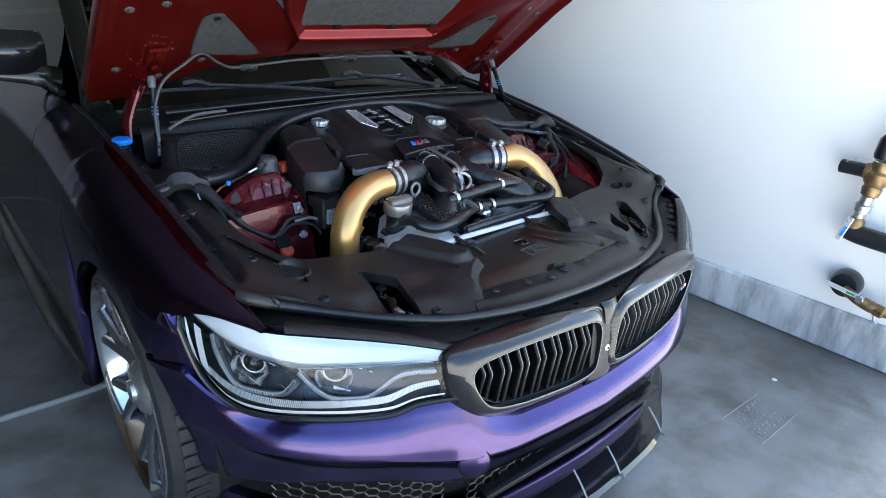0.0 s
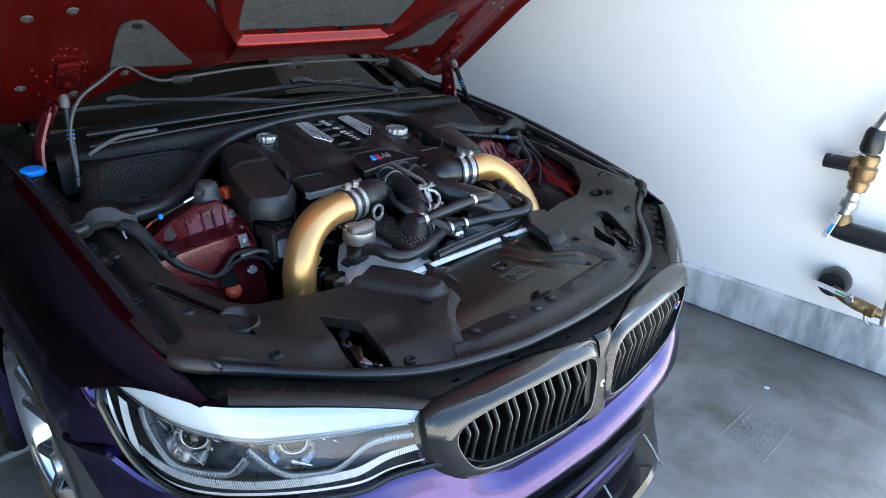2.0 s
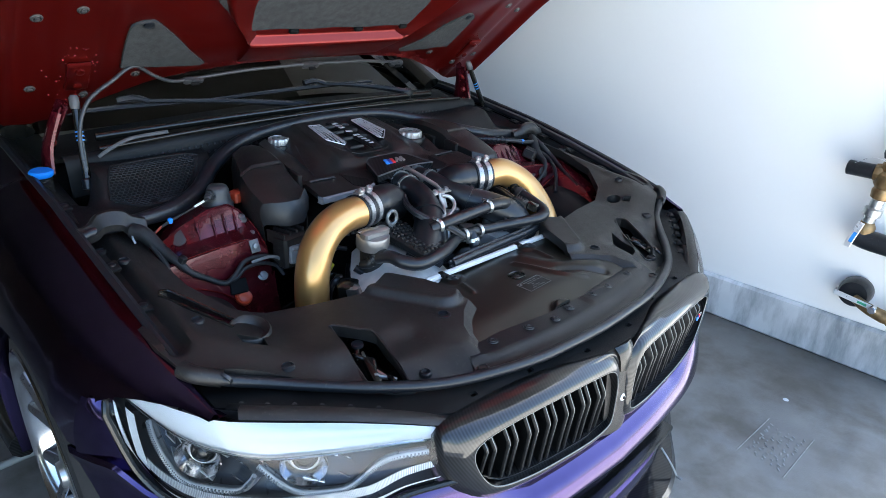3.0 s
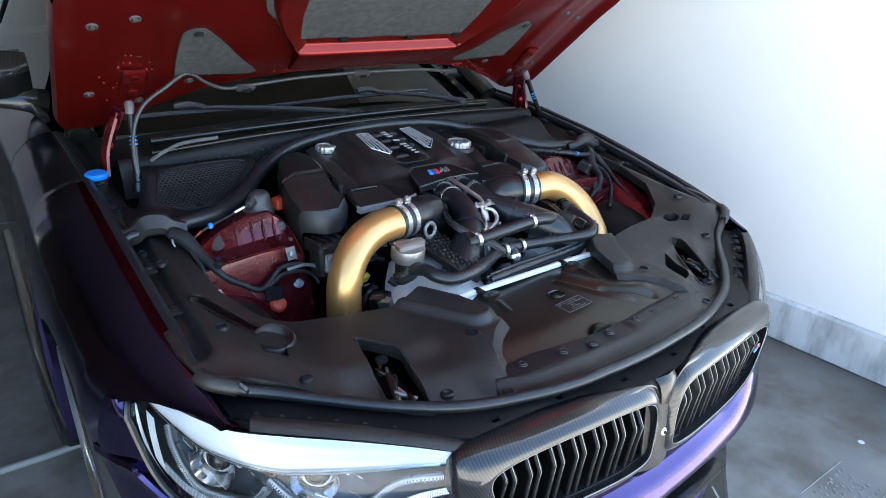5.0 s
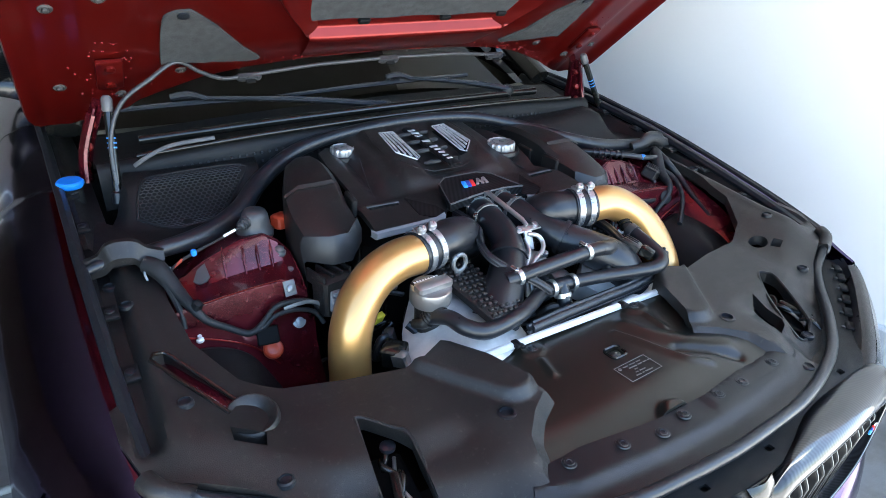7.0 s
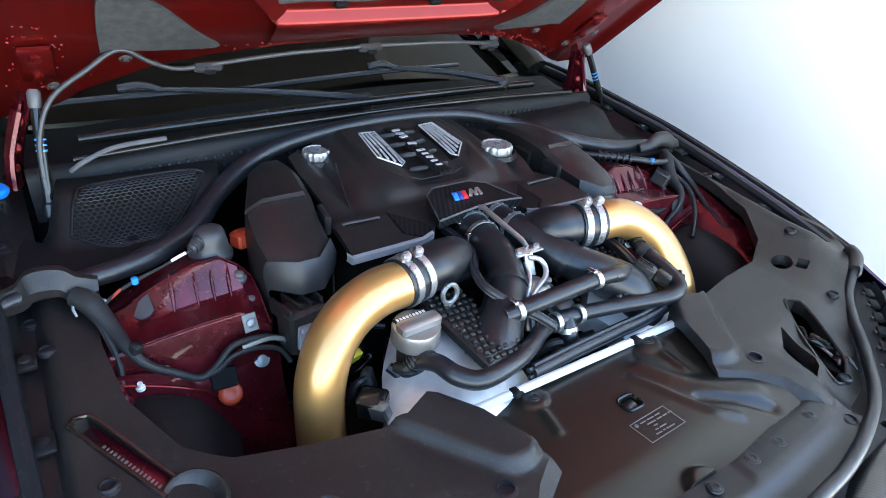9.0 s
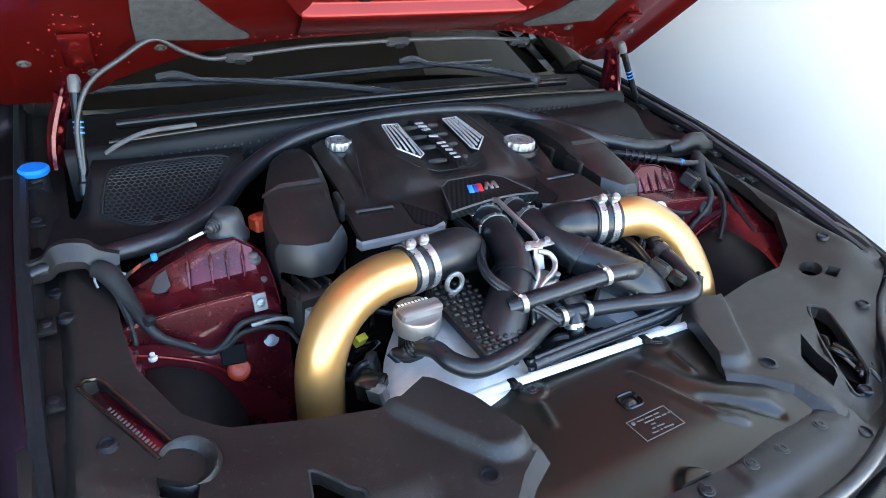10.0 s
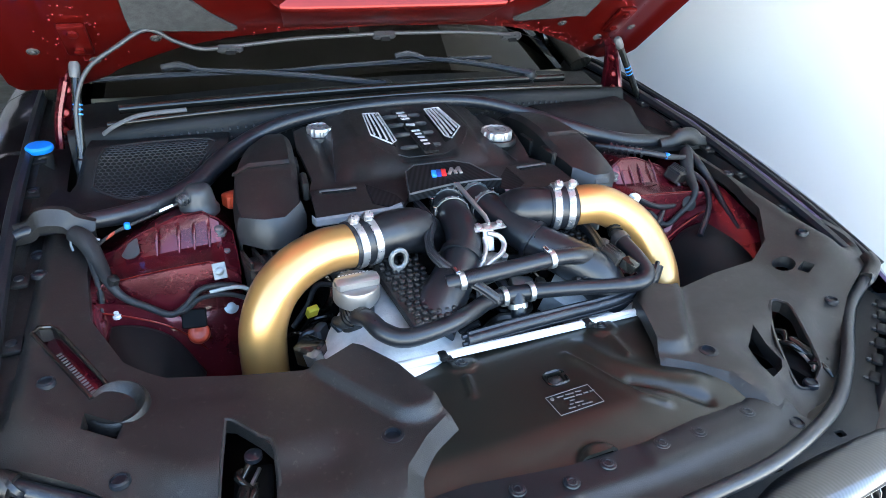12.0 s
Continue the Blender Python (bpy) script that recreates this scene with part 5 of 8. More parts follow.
PAD_EDGE = smooth_line([(-0.43, 1.03, 0), (-0.43, 0.8, 0), (-0.405, 0.56, 0), (-0.375, 0.465, 0), (-0.322, 0.390, 0), (-0.282, 0.355, 0), (-0.24, 0.344, 0), (-0.12, 0.342, 0), (0, 0.342, 0), (0.12, 0.342, 0), (0.24, 0.344, 0), (0.282, 0.355, 0), (0.322, 0.390, 0), (0.375, 0.465, 0), (0.405, 0.56, 0), (0.43, 0.8, 0), (0.43, 1.03, 0)], 6)
frame_rows = []
for e, h in ((0.165, -0.010), (0.15, -0.001), (0.12, 0.008), (0.08, 0.020), (0.050, 0.029), (0.042, 0.0305), (0.037, 0.029), (0.033, 0.024), (0.027, 0.008), (0.024, 0.004), (0.018, 0.0025), (-0.006, 0.0025)):
    row = []
    for i, q in enumerate(PAD_EDGE):
        d = (PAD_EDGE[min(i + 1, len(PAD_EDGE) - 1)] - PAD_EDGE[max(i - 1, 0)]).normalized()
        u, v = q.x - d.y * e * -1 * -1, q.y + d.x * e * -1
        row.append(bonnet_point(u, v, h + 0.012 * step(abs(u), 0.42, 0.62) + 0.02 * step(abs(u), 0.4, 0.8) * step(v, 0.4, 0.7)))
    frame_rows.append(row)
part("pad_frame", Geo().loft(frame_rows, 1, 1), RED, bonnet, "bevelled red frame round the pad", 50)
part("outer_skin", Geo().loft(skin_rows, 1, 1), PAINT, bonnet)
for sgn in (1, -1):
    part("folded_edge", Geo().loft([[Vector((sgn * abs(skin_rows[j][-1].x), *skin_rows[j][-1][1:])) for j in range(0, 141, 2)], [Vector((sgn * (abs(bonnet_rows[j][-1].x) + 0.004), *(skin_rows[j][-1].lerp(bonnet_rows[j][-1], 0.5))[1:])) for j in range(0, 141, 2)], [Vector((sgn * abs(bonnet_rows[j][-1].x), *bonnet_rows[j][-1][1:])) for j in range(0, 141, 2)]], 1, 2), RED, bonnet)
part("rear_edge", Geo().loft([skin_rows[0], bonnet_rows[0]], 1, 1), RED, bonnet)
pad = []
for j in range(25):
    v = 0.346 + 0.69 * j / 24
    w = ramp(v, PAD_W) - 0.006
    pad.append([bonnet_point(w * (-1 + 2 * i / 24), v, 0.008 + 0.020 * step(abs(w * (-1 + 2 * i / 24)), 0.3, 0.6) + 0.005 * math.cos(i / 24 * 2 * math.pi * 3) * 0.3) for i in range(25)])
part("insulation_pad", Geo().loft(pad, 1, 1, 0.006), FELT, bonnet, "grey felt insulation pad")
for u in (-0.13, 0.08, 0.24):
    part("pad_tab", Geo().box(bonnet_point(u, 0.340 if abs(u) < 0.2 else 0.346, 0.010), (0.026, 0.014, 0.012), Euler((radians(-39), 0, 0)).to_matrix(), 0.002), VOID, bonnet)
for s in (-1, 1):
    tri = [(s * u, v) for u, v in [(0.335, 0.192), (0.36, 0.183), (0.52, 0.200), (0.541, 0.212), (0.544, 0.345), (0.53, 0.376), (0.505, 0.386), (0.478, 0.370), (0.345, 0.212)]]
    g = Geo().sheet(tri, lambda u, v: 0, 0.006, (), 0.02, 3)
    g.v = [tuple(bonnet_point(u, v, bonnet_h(u, v) + 0.007 + z)) for u, v, z in g.v]
    part("side_pad", g, FELT, bonnet, "triangular grey felt pad")
    part("pad_clip", Geo().lathe(bonnet_point(s * 0.508, 0.372, bonnet_h(0.508, 0.372) + 0.006), HN, [(0.012, 0), (0.011, 0.004), (0.004, 0.005)], 14), RUBBER, bonnet)
    for u, v in ((0.648, 0.43), (0.727, 0.397), (0.729, 0.135), (0.622, 0.120), (0.497, 0.156), (0.70, 0.66), (0.60, 0.62)):
        p = bonnet_point(s * u, v, bonnet_h(u, v))
        part("bolt", Geo().lathe(p - HN * 0.002, HN, [(0.0125, 0), (0.012, 0.003), (0.009, 0.005), (0.0055, 0.004), (0.005, 0.007), (0.003, 0.008)], 18), HOOD_BOLT, bonnet, "grey trim bolt")
# beads of sealant along the rear edge
rng = random.Random(4)
beads = Geo()
for k in range(210):
    u = rng.choice((rng.uniform(-0.45, 0.62), rng.uniform(-0.25, 0.1), rng.uniform(0.3, 0.62)))
    v = bonnet_rear(abs(u)) + abs(rng.gauss(0.012, 0.014))
    r = rng.uniform(0.0012, 0.0028)
    beads.lathe(bonnet_point(u, v, bonnet_h(u, v) - 0.0005), HN, [(r, 0), (r * 0.8, r * 0.7), (r * 0.3, r)], 6)
for s in (-1, 1):
    for k in range(60):
        u, v = s * rng.gauss(0.64, 0.03), rng.uniform(0.06, 0.3)
        r = rng.uniform(0.0012, 0.0026)
        beads.lathe(bonnet_point(u, v, bonnet_h(u, v) - 0.0005), HN, [(r, 0), (r * 0.8, r * 0.7), (r * 0.3, r)], 6)
tagged(part("sealant", beads, RED_BEAD, bonnet, "glossy sealant beads"), kind="stuff")

# washer hose and jets along the rear edge
WIPER_HOSE = material("dark_satin_hose", (0.035, 0.036, 0.038), 0.3, 0.0, 0.15, 40.0)
hose_line = [bonnet_point(u, bonnet_rear(abs(u)) - 0.004, 0.006) for u in (-0.35, -0.2, -0.1, 0, 0.1, 0.2, 0.35)]
part("washer_hose", Geo().tube([(-0.672, 0.252, 0.875), (-0.672, 0.268, 0.93), (-0.662, 0.285, 1.0), (-0.63, 0.295, 1.06), (-0.57, 0.30, 1.10), (-0.51, 0.318, 1.128), (-0.46, 0.336, 1.100), (-0.41, 0.352, 1.080)] + hose_line, 0.0048, 10, 5), WIPER_HOSE, bonnet, "dark grey washer hose")
for u in (-0.35, 0.0, 0.35):
    p = bonnet_point(u, bonnet_rear(abs(u)) - 0.008, 0.008)
    j = part("washer_jet", Geo().box(p, (0.056, 0.018, 0.018), Euler((radians(-35), 0, 0)).to_matrix(), 0.005), WIPER_HOSE, bonnet)
    part("jet_slot", Geo().box(p + HN * 0.011 - Vector((0, 0.004, 0)), (0.022, 0.006, 0.008), Euler((radians(-35), 0, 0)).to_matrix(), 0.001), VOID, j)
# gas struts and hinges
for s, top, foot in ((-1, (-0.656, 0.312, 1.053), (-0.676, 0.255, 0.872)), (1, (0.656, 0.312, 1.052), (0.785, 0.335, 0.862))):
    a, b = Vector(top), Vector(foot)
    st = part("gas_strut", Geo().cyl(a, a.lerp(b, 0.93 if s < 0 else 0.80), 0.0088), PLASTIC_GLOSS, car, "black gas strut with a thin steel rod")
    part("rod", Geo().cyl(a.lerp(b, 0.78), b, 0.0045), CHROME, st)
    part("ball_socket", Geo().lathe(a - (b - a).normalized() * 0.01, b - a, [(0.007, -0.010), (0.011, -0.004), (0.011, 0.018), (0.008, 0.024)], 14), GREY_PLASTIC, st)
    part("foot", Geo().lathe(b, a - b, [(0.012, -0.008), (0.012, 0.014), (0.007, 0.02)], 12), RUBBER, st)
    for k in range(3):
        part("blue_mark", Geo().band(a.lerp(b, 0.34 + 0.05 * k), b - a, 0.0089, 0.003, 0.0003), BLUE_PAINT, st)
    hg = part("hinge", Geo().tube([(s * 0.665, 0.375, 1.05), (s * 0.69, 0.40, 0.99), (s * 0.71, 0.43, 0.92), (s * 0.715, 0.445, 0.87)], 0.010, 8, 4, True, 2.2), RED_DARK, car, "red bonnet hinge")
    part("hinge_link", Geo().tube([(s * 0.685, 0.36, 1.03), (s * 0.715, 0.37, 0.95), (s * 0.725, 0.36, 0.885)], 0.0075, 8, 3, True, 1.8), RED_DARK, hg)
    part("hinge_web", Geo().loft([[(s * 0.672, 0.366, 1.045), (s * 0.676, 0.352, 1.04)], [(s * 0.700, 0.40, 0.97), (s * 0.712, 0.372, 0.955)], [(s * 0.712, 0.43, 0.90), (s * 0.722, 0.372, 0.905)]], 2, 3, 0.004), RED_DARK, hg)
    for q in ((0.690, 0.385, 1.005), (0.705, 0.395, 0.955), (0.716, 0.40, 0.915)):
        part("hinge_pin", Geo().lathe((s * q[0], q[1] - 0.01, q[2]), (s * -0.5, -0.85, 0.2), [(0.010, 0), (0.010, 0.006), (0.006, 0.009)], 10), RED, hg)
    part("hinge_plate", Geo().box(bonnet_point(s * 0.64, 0.2, bonnet_h(0.64, 0.2) + 0.006), (0.05, 0.10, 0.012), Euler((radians(-39), 0, 0)).to_matrix(), 0.003), RED, hg)
    for dv in (-0.03, 0.03):
        part("hinge_bolt", Geo().lathe(bonnet_point(s * 0.64, 0.2 + dv, bonnet_h(0.64, 0.2) + 0.011), HN, [(0.010, 0), (0.010, 0.006), (0.005, 0.008)], 8), RED, hg)

# ---- cowl, wipers ----
cowl_rows = []
for x in [-0.70 + 0.05 * k for k in range(29)]:
    b = 0.03 * (x / 0.7) ** 2
    cowl_rows.append([(x, 0.285 + b, 0.86 - b), (x, 0.288 + b, 0.935 - b), (x, 0.300 + b, 0.955 - b), (x, 0.315 + b, 0.957 - b), (x, 0.35 + b, 0.942 - b), (x, 0.42 + b, 0.945 - b), (x, 0.50 + b, 0.965 - b)])
cowl = part("cowl", Geo().loft(cowl_rows, 3, 1), PLASTIC_MATT, car, "black plastic cowl below the windscreen")
part("cowl_lip", Geo().tube([(x, 0.298 + 0.03 * (x / 0.7) ** 2, 0.962 - 0.03 * (x / 0.7) ** 2) for x in (-0.62, -0.5, -0.3, 0, 0.3, 0.5, 0.62)], 0.0065, 10, 5), PLASTIC_GLOSS, cowl)
part("cowl_rail", Geo().tube([(x, 0.385 + 0.04 * (x / 0.7) ** 2, 0.962 - 0.02 * (x / 0.7) ** 2) for x in (-0.6, -0.3, 0, 0.3, 0.55)], 0.011, 10, 5), PLASTIC_GLOSS, cowl)
slots = Geo()
for k in range(64):
    x = -0.60 + 1.1 * k / 64
    for z in (0.905, 0.925):
        slots.box((x, 0.284 + 0.03 * (x / 0.7) ** 2, z - 0.03 * (x / 0.7) ** 2), (0.005, 0.004, 0.006), edge=0.001)
tagged(part("cowl_grid", slots, DARK_GREY, cowl), kind="stuff")
part("cowl_grab", Geo().tube([(-0.63, 0.30, 0.925), (-0.60, 0.29, 0.945), (-0.55, 0.29, 0.962), (-0.46, 0.295, 0.965)], 0.003, 8, 4, True, 1.6), GREY_PLASTIC, cowl)


WIPER = material("satin_black_wiper", (0.030, 0.034, 0.043), 0.22, 0.0, 0.1, 30.0, coat=0.6)


def wiper(pivot, elbow, mid, tip0, tip1):
    w = part("wiper", Geo().tube([pivot, Vector(pivot).lerp(Vector(elbow), 0.5) + Vector((0, 0, 0.006)), elbow], [0.017, 0.014, 0.010], 10, 4, True, 0.6), WIPER, car, "black windscreen wiper arm and blade")
    part("wiper_hook", Geo().tube([elbow, Vector(elbow).lerp(Vector(mid), 0.5) + Vector((0, 0, 0.008)), mid], [0.010, 0.015, 0.014], 10, 4, True, 0.7), WIPER, w)
    part("blade", Geo().tube([tip0, Vector(tip0).lerp(Vector(tip1), 0.5) + Vector((0, 0, 0.004)), tip1], [0.008, 0.010, 0.008], 8, 6, True, 0.8), WIPER, w)
    part("pivot_nut", Geo().lathe(pivot, (0, -0.4, 1), [(0.02, -0.02), (0.02, 0.0), (0.012, 0.01)], 14), PLASTIC, w)
    return w


wiper((0.44, 0.405, 0.968), (0.16, 0.508, 1.006), (0.085, 0.522, 1.012), (-0.255, 0.508, 0.992), (0.387, 0.551, 0.990))
wiper((0.02, 0.40, 0.966), (-0.42, 0.512, 1.006), (-0.50, 0.530, 1.012), (-0.72, 0.56, 0.985), (-0.285, 0.515, 0.992))

# ---- rear of the bay ----
MESH_GREY = material("satin_black_mesh", (0.014, 0.0145, 0.016), 0.38, 0.0, 0.1, 30.0)
REAR_SEAL = [(-0.785, 0.0, 0.832), (-0.745, 0.01, 0.846), (-0.66, 0.025, 0.845), (-0.56, 0.06, 0.842), (-0.47, 0.12, 0.855), (-0.40, 0.19, 0.885), (-0.30, 0.245, 0.920), (-0.18, 0.265, 0.940), (0, 0.272, 0.950), (0.18, 0.255, 0.945), (0.30, 0.215, 0.922), (0.42, 0.15, 0.885), (0.55, 0.105, 0.853), (0.68, 0.09, 0.842), (0.75, 0.085, 0.838)]
part("rear_seal", Geo().tube(REAR_SEAL, [0.006, 0.011, 0.015, 0.019, 0.021, 0.020, 0.017, 0.015, 0.015, 0.015, 0.016, 0.019, 0.019, 0.016, 0.013], 14, 6), RUBBER, car, "thick black rubber seal arching over the engine")
# folded lips of the cowl in front of the seal's ends
upper = [(-0.790, 0.022, 0.848), (-0.775, 0.02, 0.850), (-0.742, 0.018, 0.858), (-0.725, 0.014, 0.877), (-0.703, 0.012, 0.881), (-0.680, 0.010, 0.876), (-0.666, 0.008, 0.863), (-0.638, 0.008, 0.849)]
lower = [(-0.790, 0.006, 0.838), (-0.776, 0.004, 0.838), (-0.739, 0.002, 0.842), (-0.722, -0.002, 0.856), (-0.703, -0.003, 0.857), (-0.686, -0.003, 0.852), (-0.672, -0.003, 0.835), (-0.640, -0.001, 0.838)]
g = Geo().loft([[(x, y + 0.03, z - 0.010) for x, y, z in upper], [(x, y + 0.004, z + 0.001) for x, y, z in upper], upper, lower, [(x, y + 0.004, z - 0.012) for x, y, z in lower]], 3, 1, 0.004)
part("seal_bracket", g, PLASTIC, car, angle=28)
g = Geo().tube([(0.765, 0.045, 0.842), (0.745, 0.05, 0.848), (0.725, 0.055, 0.862), (0.695, 0.06, 0.862), (0.675, 0.062, 0.848), (0.64, 0.068, 0.842)], [0.010, 0.011, 0.012, 0.012, 0.011, 0.009], 12, 5, True, 1.7)
part("seal_bracket", g, PLASTIC, car)


def rear_panel_z(x, y):
    return 0.835 + 0.075 * step(y, 0.14, 0.25) * (1 - step(x, 0.655, 0.70)) + 0.006 * step(x, 0.58, 0.7)


for s in (-1, 1):
    out = [(s * x, y) for x, y in [(0.795, 0.03), (0.70, 0.04), (0.56, 0.075), (0.45, 0.15), (0.39, 0.22), (0.38, 0.29), (0.655, 0.30), (0.665, 0.25), (0.70, 0.20), (0.735, 0.25), (0.745, 0.36), (0.79, 0.37)]]
    rp = part("rear_panel", Geo().sheet(out, lambda x, y: rear_panel_z(abs(x), y), 0.01, (), 0.018), PLASTIC_MATT, car, "black plastic panel at the rear of the bay")
    if s < 0:
        mesh_out = [(-0.655, 0.172), (-0.60, 0.142), (-0.52, 0.135), (-0.44, 0.205), (-0.425, 0.248), (-0.60, 0.252), (-0.635, 0.225)]
        g = Geo()

        def in_mesh(x, y):
            hit = False
            for k, (ax, ay) in enumerate(mesh_out):
                bx, by = mesh_out[k - 1]
                if (ay > y) != (by > y) and x < (bx - ax) * (y - ay) / (by - ay) + ax:
                    hit = not hit
            return hit

        for i in range(26):
            for j in range(26):
                x, y = -0.67 + 0.0105 * i + (0.00525 if j % 2 else 0), 0.130 + 0.0052 * j
                if in_mesh(x, y):
                    ring = [(x + 0.0056 * math.cos(radians(a)), y + 0.0036 * math.sin(radians(a))) for a in range(30, 391, 60)]
                    g.tube([(*q, rear_panel_z(abs(q[0]), q[1]) + 0.0016) for q in ring], 0.0011, 4, 1, False)
        rim_pts = mesh_out + mesh_out[:1]
        part("mesh_rim", Geo().tube([(*q, rear_panel_z(abs(q[0]), q[1]) + 0.001) for q in rim_pts], 0.003, 8, 4), PLASTIC_MATT, rp)
        mb = Geo().sheet(mesh_out, lambda x, y: rear_panel_z(abs(x), y) + 0.0006, 0.001, (), 0.02)
        part("mesh_back", mb, VOID, rp)
        tagged(part("mesh_grille", g, MESH_GREY, rp, "black honeycomb mesh grille"), kind="stuff")
wf = part("washer_filler", Geo().cyl((-0.754, 0.316, 0.80), (-0.754, 0.316, 0.892), 0.021), PLASTIC, car)
part("washer_cap", Geo().lathe((-0.754, 0.314, 0.897), (0, -0.1, 1), [(0.023, 0), (0.026, 0.004), (0.026, 0.010), (0.022, 0.014), (0.008, 0.015)], 28, 0.02, 10), BLUE, wf, "bright blue washer cap")
part("strut_cup", Geo().lathe((0.785, 0.335, 0.845), (0, 0, 1), [(0.022, 0), (0.04, 0.012), (0.041, 0.022), (0.036, 0.02), (0.02, 0.008)], 20), PLASTIC_GLOSS, car)

# ---- red strut towers and inner wings ----
for s in (-1, 1):
    rows = []
    for x, zr, zs, zf in ((0.675, 0.782, 0.776, 0.772), (0.612, 0.800, 0.784, 0.782), (0.576, 0.820, 0.789, 0.786), (0.540, 0.834, 0.792, 0.789), (0.506, 0.847, 0.795, 0.791), (0.461, 0.851, 0.797, 0.792), (0.436, 0.832, 0.800, 0.779), (0.414, 0.806, 0.790, 0.757)):
        rows.append([(s * x, y, z) for y, z in ((0.10, zr - 0.02), (0.03, zr - 0.004), (-0.010, zr), (-0.014, zr - 0.003), (-0.042, zs + 0.002), (-0.048, zs), (-0.096, zf), (-0.100, zf - 0.004), (-0.112, 0.70))])
    rows.append([(s * 0.405, y, z) for y, z in ((0.10, 0.70), (0.03, 0.72), (-0.010, 0.725), (-0.014, 0.725), (-0.042, 0.72), (-0.048, 0.72), (-0.09, 0.70), (-0.095, 0.70), (-0.105, 0.66))])
    tower = part("strut_tower", Geo().loft(rows, 1, 1), RED_DARK, car, "dark red painted strut tower", 24)
    part("tower_rim", Geo().tube([(s * x, y, z) for x, y, z in ((0.60, -0.011, 0.808), (0.576, -0.011, 0.821), (0.54, -0.011, 0.835), (0.506, -0.011, 0.848), (0.461, -0.012, 0.852), (0.436, -0.012, 0.833), (0.4145, -0.014, 0.806), (0.413, -0.048, 0.790), (0.413, -0.096, 0.757))], 0.0016, 6, 1), RED_DARK, tower)
    # thin line of brighter red painted as the highlight along the fold
    part("fold_highlight", Geo().tube([(s * x, -0.0985, z) for x, z in ((0.612, 0.7815), (0.576, 0.7855), (0.54, 0.7885), (0.506, 0.7905), (0.461, 0.7915))], 0.0011, 6, 1), RED, tower)
    for x in (0.545, 0.508, 0.482, 0.456):
        part("tower_rib", Geo().tube([(s * (x - 0.004), -0.012, 0.842), (s * (x - 0.001), -0.030, 0.822), (s * (x + 0.002), -0.050, 0.794)], [0.0012, 0.0035, 0.0014], 8, 4), RED_DARK, tower)
    part("tower_bolt", Geo().lathe((s * 0.437, -0.026, 0.812), (0, -0.3, 1), [(0.0125, -0.004), (0.0125, 0.002), (0.0085, 0.003), (0.0085, 0.0115), (0.006, 0.013)], 24), STEEL_DULL, tower, "zinc bolt")
    part("tower_bolt", Geo().lathe((s * 0.438, -0.110, 0.700), (0, -0.85, 0.5), [(0.013, 0), (0.013, 0.002), (0.008, 0.003), (0.008, 0.008), (0.004, 0.009)], 24), STEEL_DULL, tower, "zinc bolt")
    part("tower_stud", Geo().lathe((s * 0.430, -0.062, 0.790), (0, -0.3, 1), [(0.006, -0.002), (0.006, 0.002), (0.003, 0.003)], 12), STEEL_DULL, tower)
    w = 0.0 if s < 0 else 0.038
    wing = Geo().loft([[(s * (0.67 + w), 0.12, 0.80), (s * (0.672 + w), -0.1, 0.775), (s * (0.66 + w), -0.3, 0.70), (s * 0.60, -0.42, 0.68)], [(s * 0.63, 0.12, 0.70), (s * 0.63, -0.1, 0.70), (s * 0.61, -0.3, 0.63), (s * 0.56, -0.42, 0.6)], [(s * 0.62, 0.12, 0.4), (s * 0.62, -0.1, 0.4), (s * 0.60, -0.3, 0.4), (s * 0.56, -0.42, 0.4)]], 4, 4)
    part("inner_wing", wing, RED_DARK, tower)
    front_rows = (((0.675, -0.108, 0.735), (0.62, -0.110, 0.728), (0.56, -0.112, 0.712), (0.50, -0.112, 0.700), (0.405, -0.106, 0.700)), ((0.675, -0.116, 0.735), (0.62, -0.118, 0.728), (0.56, -0.123, 0.704), (0.50, -0.126, 0.655), (0.405, -0.118, 0.62)), ((0.675, -0.135, 0.45), (0.62, -0.14, 0.45), (0.56, -0.15, 0.45), (0.49, -0.15, 0.45), (0.385, -0.14, 0.45)))
    front = Geo().loft([[(s * x, y, z) for x, y, z in r] for r in front_rows], 4, 4)
    part("front_panel", front, RED_DARK, tower)
    part("panel_lip", Geo().tube([(s * x, y - 0.002, z) for x, y, z in ((0.665, -0.116, 0.738), (0.642, -0.116, 0.735), (0.602, -0.121, 0.722), (0.559, -0.126, 0.703), (0.524, -0.127, 0.676), (0.489, -0.131, 0.634))], 0.0018, 6, 3), RED, tower)
    arch = [(0.6 + (x - 0.6) * (1.0 if s < 0 or x < 0.6 else 1.9), y, z) for x, y, z in ((0.643, -0.130, 0.710), (0.613, -0.135, 0.713), (0.579, -0.140, 0.704), (0.545, -0.145, 0.682), (0.521, -0.150, 0.646), (0.498, -0.160, 0.60))]
    liner = Geo().loft([[(s * x, y + 0.012, z - 0.004) for x, y, z in arch]] + [[(s * (0.60 + (x - 0.60) * (1 - 0.12 * k)), y - 0.055 * k, z - 0.004 * k * k) for x, y, z in arch] for k in (0, 0.12, 1, 2, 3, 4)], 4, 3)
    part("splash_liner", liner, PLASTIC_MATT, tower, "black moulded splash liner", 50)
part("drain_plug", Geo().lathe((-0.499, -0.128, 0.667), (0, -0.72, 0.7), [(0.019, 0), (0.019, 0.007), (0.0165, 0.010), (0.012, 0.007), (0.009, 0.007), (0.005, 0.009)], 28), ORANGE, car, "orange plastic plug")
